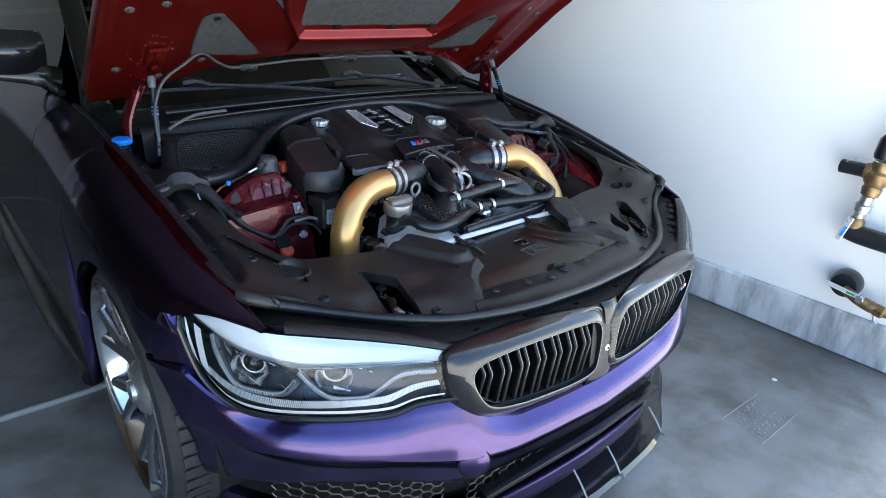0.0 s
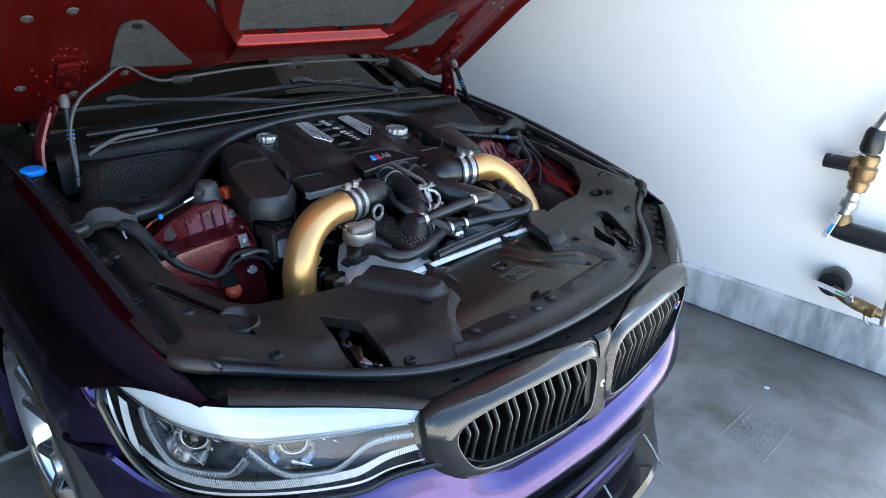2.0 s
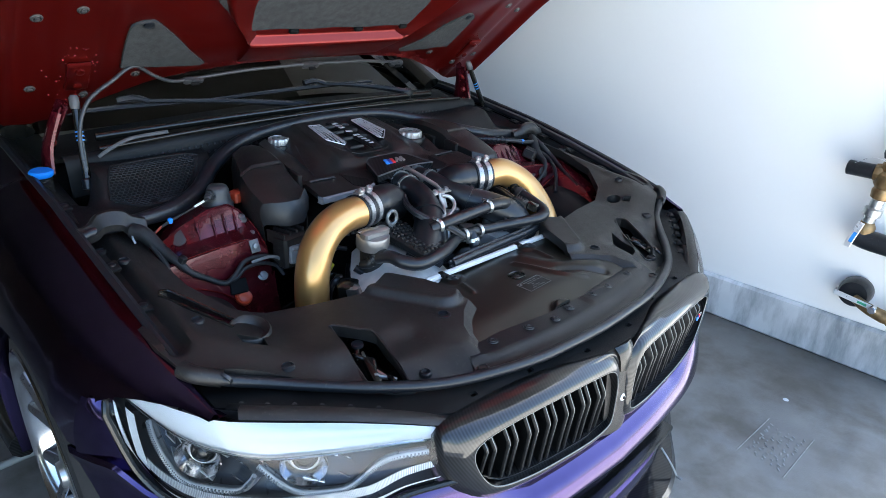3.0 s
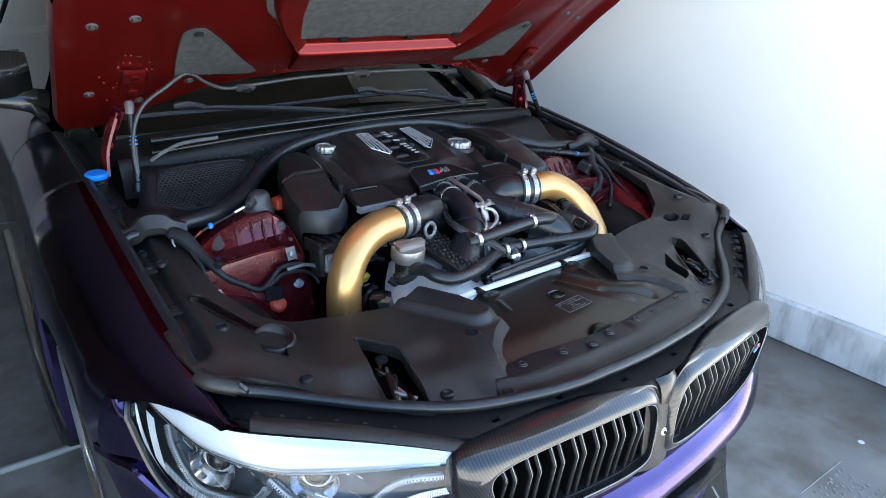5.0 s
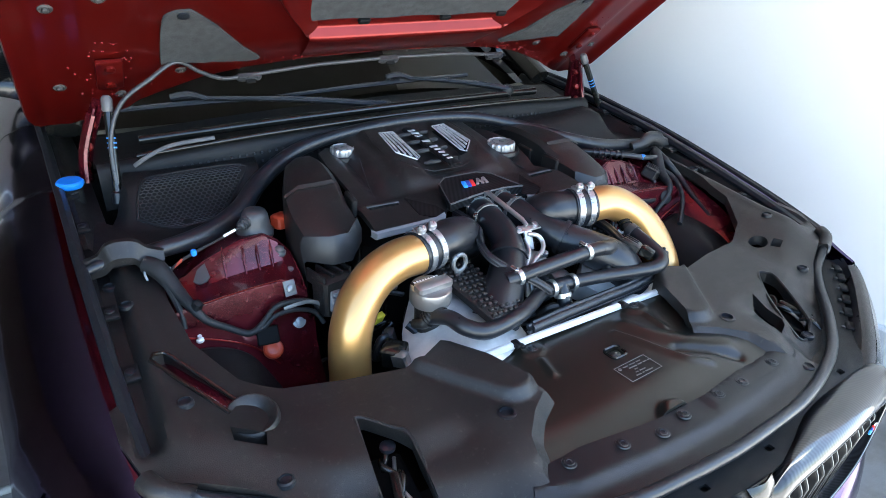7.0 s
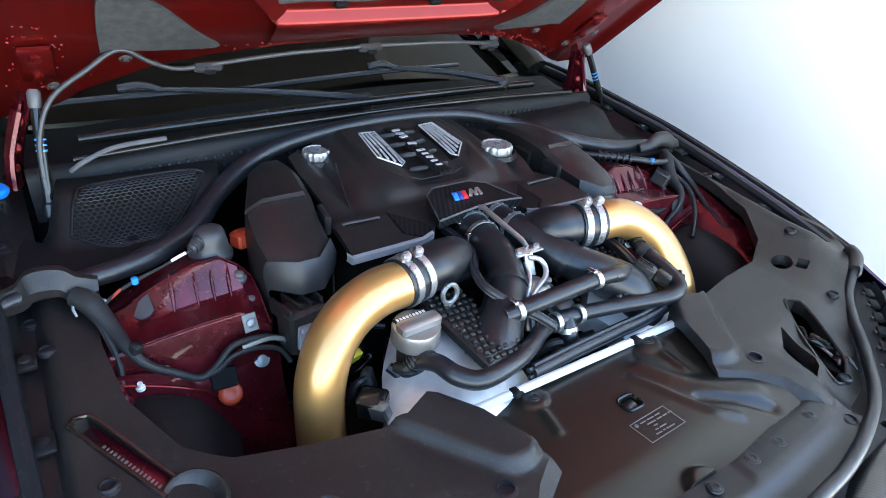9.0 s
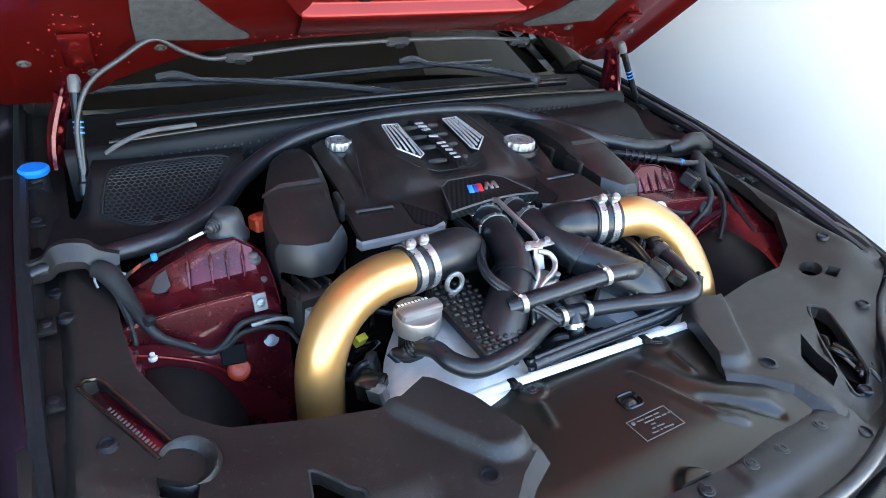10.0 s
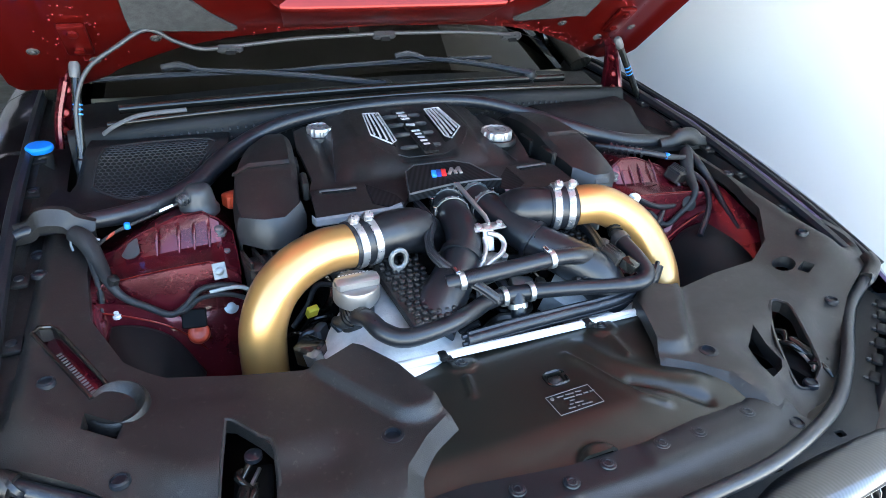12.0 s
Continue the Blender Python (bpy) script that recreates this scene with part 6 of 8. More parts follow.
part("drain_plug", Geo().lathe((0.499, -0.128, 0.667), (0, -0.75, 0.66), [(0.021, 0), (0.021, 0.008), (0.018, 0.011), (0.013, 0.008), (0.006, 0.010)], 24), ORANGE, car, "orange plastic plug")
part("plug_pad", Geo().box((-0.503, -0.118, 0.694), (0.042, 0.010, 0.034), Euler((-0.5, 0.08, 0)).to_matrix()), VOID, car)
gd = part("gas_damper_cap", Geo().lathe((-0.464, 0.030, 0.845), (0.05, -0.10, 1), [(0.036, -0.008), (0.036, 0.000), (0.034, 0.003), (0.031, 0.006), (0.028, 0.020), (0.025, 0.034), (0.021, 0.042), (0.013, 0.045), (0.004, 0.046)], 30), DARK_GREY, car, "dark grey rubber damper boot", 50)
part("boot_nozzle", Geo().tube([(-0.480, 0.018, 0.872), (-0.492, 0.008, 0.871), (-0.500, 0.001, 0.868)], [0.012, 0.010, 0.007], 14, 4), DARK_GREY, gd)
for k in range(3):
    part("nozzle_ring", Geo().band((-0.487 - 0.004 * k, 0.012 - 0.004 * k, 0.8715 - 0.001 * k), (-0.75, -0.6, -0.2), 0.0115 - 0.001 * k, 0.0022, 0.0010, 16), DARK_GREY, gd)
part("plug_lead", Geo().tube([(-0.500, 0.001, 0.868), (-0.545, 0.0, 0.852), (-0.587, 0.0, 0.838), (-0.62, -0.004, 0.825), (-0.645, -0.012, 0.81)], [0.0025, 0.0022, 0.0034, 0.0024, 0.0040], 8, 5), TAPE, gd)
part("lead_sleeve", Geo().tube([(-0.508, 0.001, 0.866), (-0.532, 0.0, 0.858)], 0.0028, 8, 1), WHITE_PLASTIC, gd)
part("lead_sleeve", Geo().tube([(-0.61, -0.002, 0.830), (-0.628, -0.006, 0.820)], 0.0028, 8, 1), ORANGE, gd)
part("blue_clip", Geo().box((-0.589, 0.0, 0.838), (0.010, 0.010, 0.013), edge=0.002), BLUE, gd)
part("red_connector", Geo().box((-0.402, 0.06, 0.84), (0.035, 0.03, 0.03), Euler((0, 0, 0.4)).to_matrix()), ORANGE, car, "orange plastic connector")
for s in (-1, 1):
    q = 0.0 if s < 0 else 0.012
    hs = part("wiring_harness", Geo().tube([(s * x, y - 0.006 + q, z) for x, y, z in ((0.672, 0.0, 0.838), (0.655, -0.02, 0.831), (0.636, -0.06, 0.802), (0.622, -0.10, 0.785), (0.604, -0.115, 0.761), (0.572, -0.120, 0.738), (0.538, -0.125, 0.718), (0.512, -0.122, 0.729), (0.484, -0.118, 0.753), (0.443, -0.115, 0.753), (0.408, -0.115, 0.738), (0.392, -0.125, 0.71))], [0.016, 0.017, 0.0125, 0.009, 0.007, 0.0062, 0.0062, 0.0055, 0.0052, 0.005, 0.005, 0.005], 12, 6), TAPE, car, "taped black wiring loom")
    part("branch", Geo().tube([(s * x, y - 0.006 + q, z) for x, y, z in ((0.545, -0.126, 0.719), (0.513, -0.126, 0.722), (0.487, -0.126, 0.740), (0.446, -0.121, 0.738), (0.412, -0.121, 0.722), (0.398, -0.131, 0.698))], 0.0045, 8, 5), TAPE, hs)
    part("branch", Geo().tube([(s * x, y + q, z) for x, y, z in ((0.650, -0.05, 0.815), (0.642, -0.085, 0.785), (0.640, -0.105, 0.755), (0.645, -0.12, 0.72))], [0.008, 0.006, 0.005, 0.005], 8, 5), TAPE, hs)
part("strap_clip", Geo().box((-0.615, -0.112, 0.790), (0.016, 0.016, 0.018), Euler((0.4, 0.2, 0.6)).to_matrix(), 0.003), PLASTIC_MATT, car, "black loom clip")
right_plug = part("connector_block", Geo().box((0.606, -0.041, 0.805), (0.045, 0.04, 0.03), Euler((0.3, 0.2, 0.4)).to_matrix()), PLASTIC, car, "black plug connector block")
for k in range(5):
    part("connector_rib", Geo().box((0.590 + 0.008 * k, -0.052 + 0.005 * k, 0.820), (0.003, 0.034, 0.006), Euler((0.3, 0.2, 0.4)).to_matrix(), 0.001), RUBBER, right_plug)
part("pale_clip", Geo().box((0.420, -0.128, 0.802), (0.026, 0.02, 0.022), Euler((0.3, 0.2, 0.4)).to_matrix()), WHITE_PLASTIC, car, "white plastic clip")
part("harness_tube", Geo().tube([(0.45, 0.075, 0.858), (0.49, 0.04, 0.858), (0.55, 0.0, 0.852), (0.60, -0.018, 0.842)], 0.0075, 10, 5), RUBBER, car)
part("blue_clip", Geo().box((0.592, -0.015, 0.845), (0.012, 0.014, 0.014), edge=0.002), BLUE, car)

# gutters between the inner wings and the painted fenders
for s in (-1, 1):
    rows = [[(s * (gap_x(y) - 0.075), y, gap_z(y) - 0.055), (s * (gap_x(y) - 0.05), y, gap_z(y) - 0.045), (s * (gap_x(y) - 0.03), y, gap_z(y) - 0.02), (s * (gap_x(y) - 0.006), y, gap_z(y) - 0.026)] for y in (0.09, 0.2, 0.3, 0.4, 0.5, 0.62, 0.75)]
    gt = part("gutter", Geo().loft(rows, 2, 2), PLASTIC, car, "black plastic gutter")
    part("gutter_seal", Geo().tube([(s * (gap_x(y) - 0.008), y, gap_z(y) - 0.008) for y in (-0.43, -0.3, -0.1, 0.1, 0.3, 0.5, 0.68)], 0.0125, 8, 5), RUBBER, gt)

# plug leads and fixings in the far corner
fl = part("far_loom", Geo().tube([(0.69, 0.03, 0.84), (0.682, -0.02, 0.825), (0.690, -0.07, 0.79), (0.682, -0.13, 0.755), (0.672, -0.20, 0.72)], [0.011, 0.010, 0.008, 0.006, 0.005], 10, 5), RUBBER, car, "taped black wiring loom")
for run in ([(0.606, -0.05, 0.79), (0.60, -0.075, 0.765), (0.56, -0.10, 0.755), (0.50, -0.11, 0.765), (0.445, -0.115, 0.79)], [(0.615, -0.03, 0.815), (0.645, -0.04, 0.81), (0.66, -0.08, 0.79), (0.64, -0.13, 0.755), (0.58, -0.18, 0.71)], [(0.60, -0.018, 0.842), (0.64, -0.02, 0.838), (0.67, 0.0, 0.835)], [(0.54, -0.09, 0.757), (0.51, -0.12, 0.735), (0.47, -0.13, 0.725)]):
    part("lead", Geo().tube(run, 0.0065, 9, 5), RUBBER, fl)
for k in range(6):
    part("boot_rib", Geo().band((0.475 + 0.012 * k, 0.052 - 0.009 * k, 0.858 - 0.001 * k), (0.8, -0.6, -0.05), 0.0105, 0.005), RUBBER, fl)
part("round_plug", Geo().lathe((0.599, -0.108, 0.757), (-0.1, -0.9, 0.45), [(0.018, -0.002), (0.018, 0.002), (0.015, 0.003)], 20), PLASTIC_MATT, car, "dark round body plug")
part("square_plug", Geo().box((0.515, -0.112, 0.712), (0.03, 0.006, 0.035), Euler((-0.4, 0, 0)).to_matrix()), VOID, car)
for x, y, z in ((0.62, -0.055, 0.765), (0.455, -0.10, 0.73), (0.49, -0.10, 0.70)):
    part("clip_tab", Geo().box((x, y, z), (0.009, 0.008, 0.011), edge=0.002), WHITE_PLASTIC, car)
part("clip_tab", Geo().lathe((-0.621, -0.120, 0.724), (0, -0.2, 1), [(0.007, 0), (0.007, 0.004), (0.004, 0.006), (0.004, 0.012)], 10), WHITE_PLASTIC, car, "white plastic stud")
# clips and screws along the gutters
for s in (-1, 1):
    for y in (-0.36, -0.24, -0.10, 0.02, 0.16, 0.30):
        zz = gap_z(y) - 0.012
        cb = part("edge_clip", Geo().box((s * (gap_x(y) - 0.03), y, zz - 0.006), (0.026, 0.034, 0.008), Euler((0.18, 0, 0)).to_matrix(), 0.003), PLASTIC_MATT, car)
        part("clip_screw", Geo().lathe((s * (gap_x(y) - 0.03), y, zz - 0.003), (0, -0.1, 1), [(0.008, 0), (0.0075, 0.003), (0.005, 0.004)], 12), RUBBER, cb)
# loom anchors and tabs on the near tower
nb = part("bolt_tab", Geo().box((-0.448, -0.105, 0.774), (0.023, 0.003, 0.030), Euler((-0.35, 0, 0.1)).to_matrix(), 0.0014), STEEL_DULL, car, "zinc bolt tab")
part("tab_bolt", Geo().lathe((-0.448, -0.107, 0.774), (0, -0.93, 0.35), [(0.007, 0), (0.007, 0.006), (0.004, 0.0075)], 12), STEEL_DULL, nb)
part("arm", Geo().tube([(-0.470, -0.128, 0.747), (-0.425, -0.126, 0.748), (-0.400, -0.130, 0.737), (-0.388, -0.135, 0.715)], 0.0020, 8, 3, True, 2.0), STEEL_DULL, nb)
part("loom_bracket", Geo().tube([(-0.676, -0.030, 0.817), (-0.6775, -0.022, 0.832), (-0.660, -0.020, 0.838), (-0.634, -0.018, 0.826)], 0.0012, 6, 3, True, 2.0), STEEL_DULL, car, "bent steel loom bracket")
part("tower_tab", Geo().loft([[(-0.604, -0.040, 0.800), (-0.596, -0.046, 0.795), (-0.582, -0.046, 0.797), (-0.574, -0.040, 0.802)], [(-0.592, -0.022, 0.812), (-0.588, -0.022, 0.815), (-0.582, -0.020, 0.818), (-0.576, -0.018, 0.820)]], 2, 2, 0.004), DARK_GREY, car, "grey rubber tab")

# black lines added on the far fender to darken its wall-reflecting crown
for dx, dz, r in ((0.018, 0.001, 0.006), (0.040, -0.004, 0.004)):
    part("fender_dark_line", Geo().tube([(gap_x(y) + dx, y, gap_z(y) + dz) for y in (-0.45, -0.3, -0.1, 0.1, 0.3, 0.5, 0.66)], r, 8, 5), RUBBER, car)

# ---- engine ----
# lighter grey puts the light on the cover's front face into colour
LIP_GREY = material("lit_edge_grey", (0.20, 0.203, 0.21), 0.40, 0, 0.15, 30.0)
PLUG_GREY = material("pale_grey_plug", (0.20, 0.205, 0.22), 0.38, 0, 0.15, 40.0)
DUCT_GREY = material("dark_duct_plastic", (0.022, 0.0222, 0.023), 0.42, 0, 0.2, 30.0, 0.15, 900.0)


def cover_z(x, y):
    z = ramp(y, [(-0.125, 0.848), (-0.09, 0.855), (0.0, 0.868), (0.05, 0.895), (0.12, 0.916), (0.26, 0.938)])
    side = step(abs(x), 0.155, 0.20)
    z -= side * 0.014 * step(y, -0.05, 0.05)
    z += 0.010 * (1 - step(abs(x), 0.12, 0.14)) * step(y, 0.0, 0.03)      # raised centre
    z -= 0.012 * math.exp(-((abs(x) - 0.2) / 0.012) ** 2) * step(y, 0.0, 0.06)
    z -= 0.012 * (1 - step(abs(x), 0.055, 0.07)) * step(y, 0.02, 0.04) * (1 - step(y, 0.235, 0.25))
    return z


cover_out = [(-0.270, -0.118), (-0.19, -0.117), (-0.105, -0.108), (-0.088, -0.085), (-0.062, -0.075), (0.062, -0.075), (0.10, -0.088), (0.125, -0.108), (0.20, -0.112), (0.272, -0.112), (0.268, 0.0), (0.235, 0.02), (0.245, 0.14), (0.21, 0.235), (0.14, 0.27), (-0.14, 0.27), (-0.215, 0.245), (-0.250, 0.22), (-0.258, 0.14), (-0.250, 0.03), (-0.262, 0.0)]
cover = part("engine_cover", Geo().sheet(cover_out, cover_z, 0.010, (), 0.0095), COVER, car, "satin black engine cover with carbon inlays and a striped badge", 60)
for s in (-1, 1):
    # raised front panel with a finger slot; front lip painted lighter as if lit
    pan = [(s * x, y) for x, y in [(0.264, -0.030), (0.248, -0.015), (0.178, -0.013), (0.157, -0.030), (0.162, -0.095), (0.135, -0.117), (0.20, -0.119), (0.272, -0.121)]]
    fp = part("front_panel", Geo().sheet(pan, lambda x, y: cover_z(x, y) + 0.005, 0.010, (), 0.012), COVER, cover, "smooth black front panel", 40)
    part("front_lip", Geo().loft([[(s * x, y + yo, cover_z(x, y) + dz) for x, y in ((0.277, -0.112), (0.274, -0.124), (0.20, -0.1225), (0.135, -0.1205), (0.110, -0.111))] for yo, dz in ((0.003, 0.0062), (-0.001, 0.0045), (-0.001, -0.004), (0.004, -0.007))], 1, 1, 0.003), LIP_GREY, fp, "front lip in grey lightened to look lit")
    # finger slot: grey bar painted as its highlight, black bar as its shade
    part("slot_highlight", Geo().box((s * 0.212, -0.030, cover_z(0.2, -0.03) + 0.0065), (0.072, 0.007, 0.004), Euler((0.15, 0, s * 0.05)).to_matrix(), 0.002), GREY_PLASTIC, fp)
    part("slot_shade", Geo().box((s * 0.212, -0.037, cover_z(0.2, -0.037) + 0.0055), (0.066, 0.006, 0.002), Euler((0.15, 0, s * 0.05)).to_matrix(), 0.001), VOID, fp)
    inlay = [(s * x, y) for x, y in [(0.156, -0.022), (0.132, -0.05), (0.110, -0.075), (0.102, -0.103), (0.128, -0.115), (0.160, -0.097)]]
    part("carbon_inlay", Geo().sheet(inlay, lambda x, y: cover_z(x, y) + 0.0055, 0.008, (), 0.02), CARBON_MATT, cover, "carbon fibre inlay")
    part("cover_crease", Geo().tube([(s * x, y, cover_z(x, y) + 0.0004) for x, y in ((0.118, 0.245), (0.126, 0.19), (0.128, 0.13), (0.108, 0.088), (0.085, 0.052), (0.04, 0.046), (0.0, 0.046))], 0.0013, 6, 1), COVER, cover)
    part("cover_fold", Geo().tube([(s * x, y, cover_z(x, y) + 0.0004) for x, y in ((0.178, 0.150), (0.188, 0.11), (0.195, 0.07), (0.200, 0.045), (0.205, 0.02))], 0.0012, 6, 1), DARK_GREY, cover)
    oc = (-0.193, 0.213, 0.898) if s < 0 else (0.188, 0.098, 0.888)
    r = 0.0275 if s < 0 else 0.034
    cap = part("filler_cap", Geo().lathe(oc, (0, -0.05, 1), [(r * 0.9, 0), (r, 0.002), (r, 0.022), (r * 0.985, 0.027), (r * 0.93, 0.029), (r * 0.88, 0.0285), (r * 0.86, 0.0275), (r * 0.3, 0.0280), (r * 0.1, 0.0280)], 84, 0.06, 14), ALU, cover, "machined aluminium filler cap")
    part("cap_ring", Geo().band((oc[0], oc[1], oc[2] + 0.0282), (0, -0.05, 1), r * 0.62, 0.0008, 0.0006, 36), STEEL_DULL, cap)
    part("cap_mark", Geo().tube([(oc[0] - r * 0.16, oc[1] - r * 0.12, oc[2] + 0.0285), (oc[0], oc[1] + r * 0.22, oc[2] + 0.0285), (oc[0] + r * 0.16, oc[1] - r * 0.12, oc[2] + 0.0285), (oc[0] - r * 0.16, oc[1] - r * 0.12, oc[2] + 0.0285)], 0.0009, 5, 1), GREY_PLASTIC, cap)
    part("cap_well", Geo().lathe((oc[0], oc[1], oc[2] + 0.012), (0, -0.08, 1), [(r * 1.18, -0.02), (r * 1.2, 0.0), (r * 1.27, 0.003), (r * 1.36, 0.001), (r * 1.42, -0.008)], 36, caps=False), COVER, cover)


def plate_z(x, y):
    return ramp(y, [(-0.11, 0.869), (-0.065, 0.881), (0.01, 0.899)])


g = Geo().sheet([(-0.092, -0.104), (-0.055, -0.098), (0.0, -0.090), (0.06, -0.088), (0.108, -0.094), (0.066, -0.028), (0.036, -0.012), (-0.05, -0.012), (-0.074, -0.03)], plate_z, 0.016, (), 0.02)
plate = part("badge_plate", g, CARBON_MATT, cover, "carbon fibre badge plate")
part("plate_edge", Geo().tube([(*q, plate_z(*q) + 0.0005) for q in [(-0.092, -0.104), (-0.055, -0.098), (0.0, -0.090), (0.06, -0.088), (0.108, -0.094)]], 0.0022, 6, 2), GREY_PLASTIC, plate)
part("plate_edge", Geo().tube([(*q, plate_z(*q) + 0.0005) for q in [(0.108, -0.094), (0.066, -0.028), (0.036, -0.012), (-0.05, -0.012), (-0.074, -0.03), (-0.092, -0.104)]], 0.0016, 6, 1), DARK_GREY, plate)
for n, m in enumerate((BLUE_PAINT, NAVY_PAINT, RED_BADGE)):
    part("badge_bar", Geo().box((-0.022 + 0.0105 * n, -0.052, 0.8865), (0.0098, 0.024, 0.0035), Euler((0.23, 0, -0.25)).to_matrix(), 0.001), m, plate)
for dx, turn, w in ((0.0145, -0.5, 0.007), (0.0215, 0.35, 0.0055), (0.027, -0.5, 0.0055), (0.0345, 0.0, 0.007)):
    part("badge_shape", Geo().box((dx, -0.0500, 0.887), (w, 0.023, 0.0035), Euler((0.23, 0, turn - 0.1)).to_matrix(), 0.001), STEEL, plate, "silver badge shape")
# ribbed intake emblems
def emblem_z(y):
    return ramp(y, [(0.05, 0.908), (0.12, 0.929), (0.26, 0.951)])


for s in (-1, 1):
    quad = [(s * x, y) for x, y in ((0.056, 0.216), (0.092, 0.219), (0.103, 0.113), (0.068, 0.074), (0.056, 0.084))]
    emblem = part("rib_emblem", Geo().tube([(*q, emblem_z(q[1])) for q in quad + quad[:1]], 0.0018, 6, 1), ALU_BRIGHT, cover, "silver ribbed emblem")
    part("emblem_bed", Geo().sheet(quad, lambda x, y: cover_z(x, y) + 0.001, 0.004, (), 0.02), VOID, emblem)
    for k in range(4):
        x0, x1 = 0.0625 + 0.0082 * k, 0.0635 + 0.0105 * k
        y1 = 0.083 + max(0, x1 - 0.067) * 1.02
        pts = [(s * (x0 + (x1 - x0) * i / 4), 0.212 + (y1 - 0.212) * i / 4) for i in range(5)]
        part("rib", Geo().tube([(*q, emblem_z(q[1])) for q in (pts[0], pts[2], pts[4])], 0.0022, 6, 1, True, 1.2), ALU_BRIGHT, emblem)
spine = part("carbon_spine", Geo().box((-0.003, 0.125, 0.925), (0.030, 0.235, 0.008), Euler((0.115, 0, 0)).to_matrix(), 0.002), CARBON_MATT, cover)
for k, (w, d, turn) in enumerate(((0.016, 0.010, 0.1), (0.016, 0.012, -0.2), (0.016, 0.011, 0.2), (0, 0, 0), (0.016, 0.012, -0.2), (0, 0, 0), (0.016, 0.010, 0.1), (0.012, 0.009, 0.0), (0.012, 0.010, -0.25), (0.012, 0.009, 0.15), (0.011, 0.008, 0.0))):
    if w:
        part("emblem_bar", Geo().box((-0.003, 0.217 - 0.0178 * k, 0.9397 - 0.00207 * k), (w * 1.25, d * 0.85, 0.003), Euler((0.115, 0, turn)).to_matrix(), 0.001), ALU_BRIGHT, spine)
for k in range(4):
    for s in (-1, 1):
        q = (-0.003 + s * 0.031, 0.205 - 0.046 * k)
        part("cover_strut", Geo().tube([(q[0] + s * 0.013, q[1] + 0.010, cover_z(0.06, q[1]) + 0.001), (q[0], q[1], cover_z(0, q[1]) + 0.008), (-0.003 + s * 0.012, q[1] - 0.006, cover_z(0, q[1]) + 0.010)], [0.004, 0.0055, 0.004], 8, 3), DARK_GREY, cover)

for s in (-1, 1):
    rows = []
    for y, xl, xr, zt in ((0.262, 0.315, 0.272, 0.895), (0.20, 0.345, 0.268, 0.922), (0.12, 0.375, 0.270, 0.926), (0.05, 0.398, 0.276, 0.914), (0.035, 0.402, 0.277, 0.906), (-0.015, 0.408, 0.285, 0.888)):
        rows.append([(s * xl, y, 0.72), (s * xl, y, zt - 0.055), (s * (xl - 0.008), y, zt - 0.016), (s * (xl - 0.034), y, zt), (s * (xr + 0.012), y, zt), (s * xr, y, zt - 0.010), (s * (xr - 0.004), y, 0.74)])
    brow = [(0.402, -0.060, 0.838), (0.398, -0.068, 0.852), (0.360, -0.103, 0.857), (0.326, -0.103, 0.857), (0.292, -0.068, 0.868)]
    lip_edge = [(0.405, -0.066, 0.826), (0.401, -0.076, 0.836), (0.361, -0.114, 0.834), (0.324, -0.114, 0.834), (0.286, -0.076, 0.848)]
    low_lip = [(0.404, -0.066, 0.800), (0.399, -0.075, 0.808), (0.361, -0.113, 0.807), (0.325, -0.113, 0.807), (0.287, -0.075, 0.822)]
    rows.append([(s * 0.402, -0.06, 0.72)] + [(s * x, y, z) for x, y, z in brow] + [(s * 0.290, -0.060, 0.74)])
    rows.append([(s * 0.400, -0.07, 0.72)] + [(s * x * 0.997, y + 0.004, z - 0.004) for x, y, z in lip_edge] + [(s * 0.288, -0.072, 0.74)])
    ab = part("air_duct", Geo().loft(rows, 1, 2), COVER, car, "black moulded intake air duct", 34)
    part("duct_lip", Geo().loft([[(s * x, y, z + 0.002) for x, y, z in brow], [(s * x, y, z) for x, y, z in lip_edge], [(s * x, y, z) for x, y, z in low_lip], [(s * x * 0.98, y + 0.03, z - 0.006) for x, y, z in low_lip]], 1, 1, 0.004), DUCT_GREY, ab, "dark grey plastic lip", 46)
    part("duct_step", Geo().loft([[(s * 0.396, 0.042, 0.898), (s * 0.365, 0.042, 0.9145), (s * 0.290, 0.042, 0.9145)], [(s * 0.398, 0.036, 0.894), (s * 0.368, 0.036, 0.9085), (s * 0.290, 0.036, 0.9085)]], 1, 1, 0.003), PLASTIC, ab)
    for y in (0.22, 0.10, 0.0):
        part("duct_rib", Geo().box((s * 0.270, y, 0.872), (0.012, 0.05, 0.04), Euler((0.1, 0, s * 0.08)).to_matrix(), 0.004), COVER, ab)
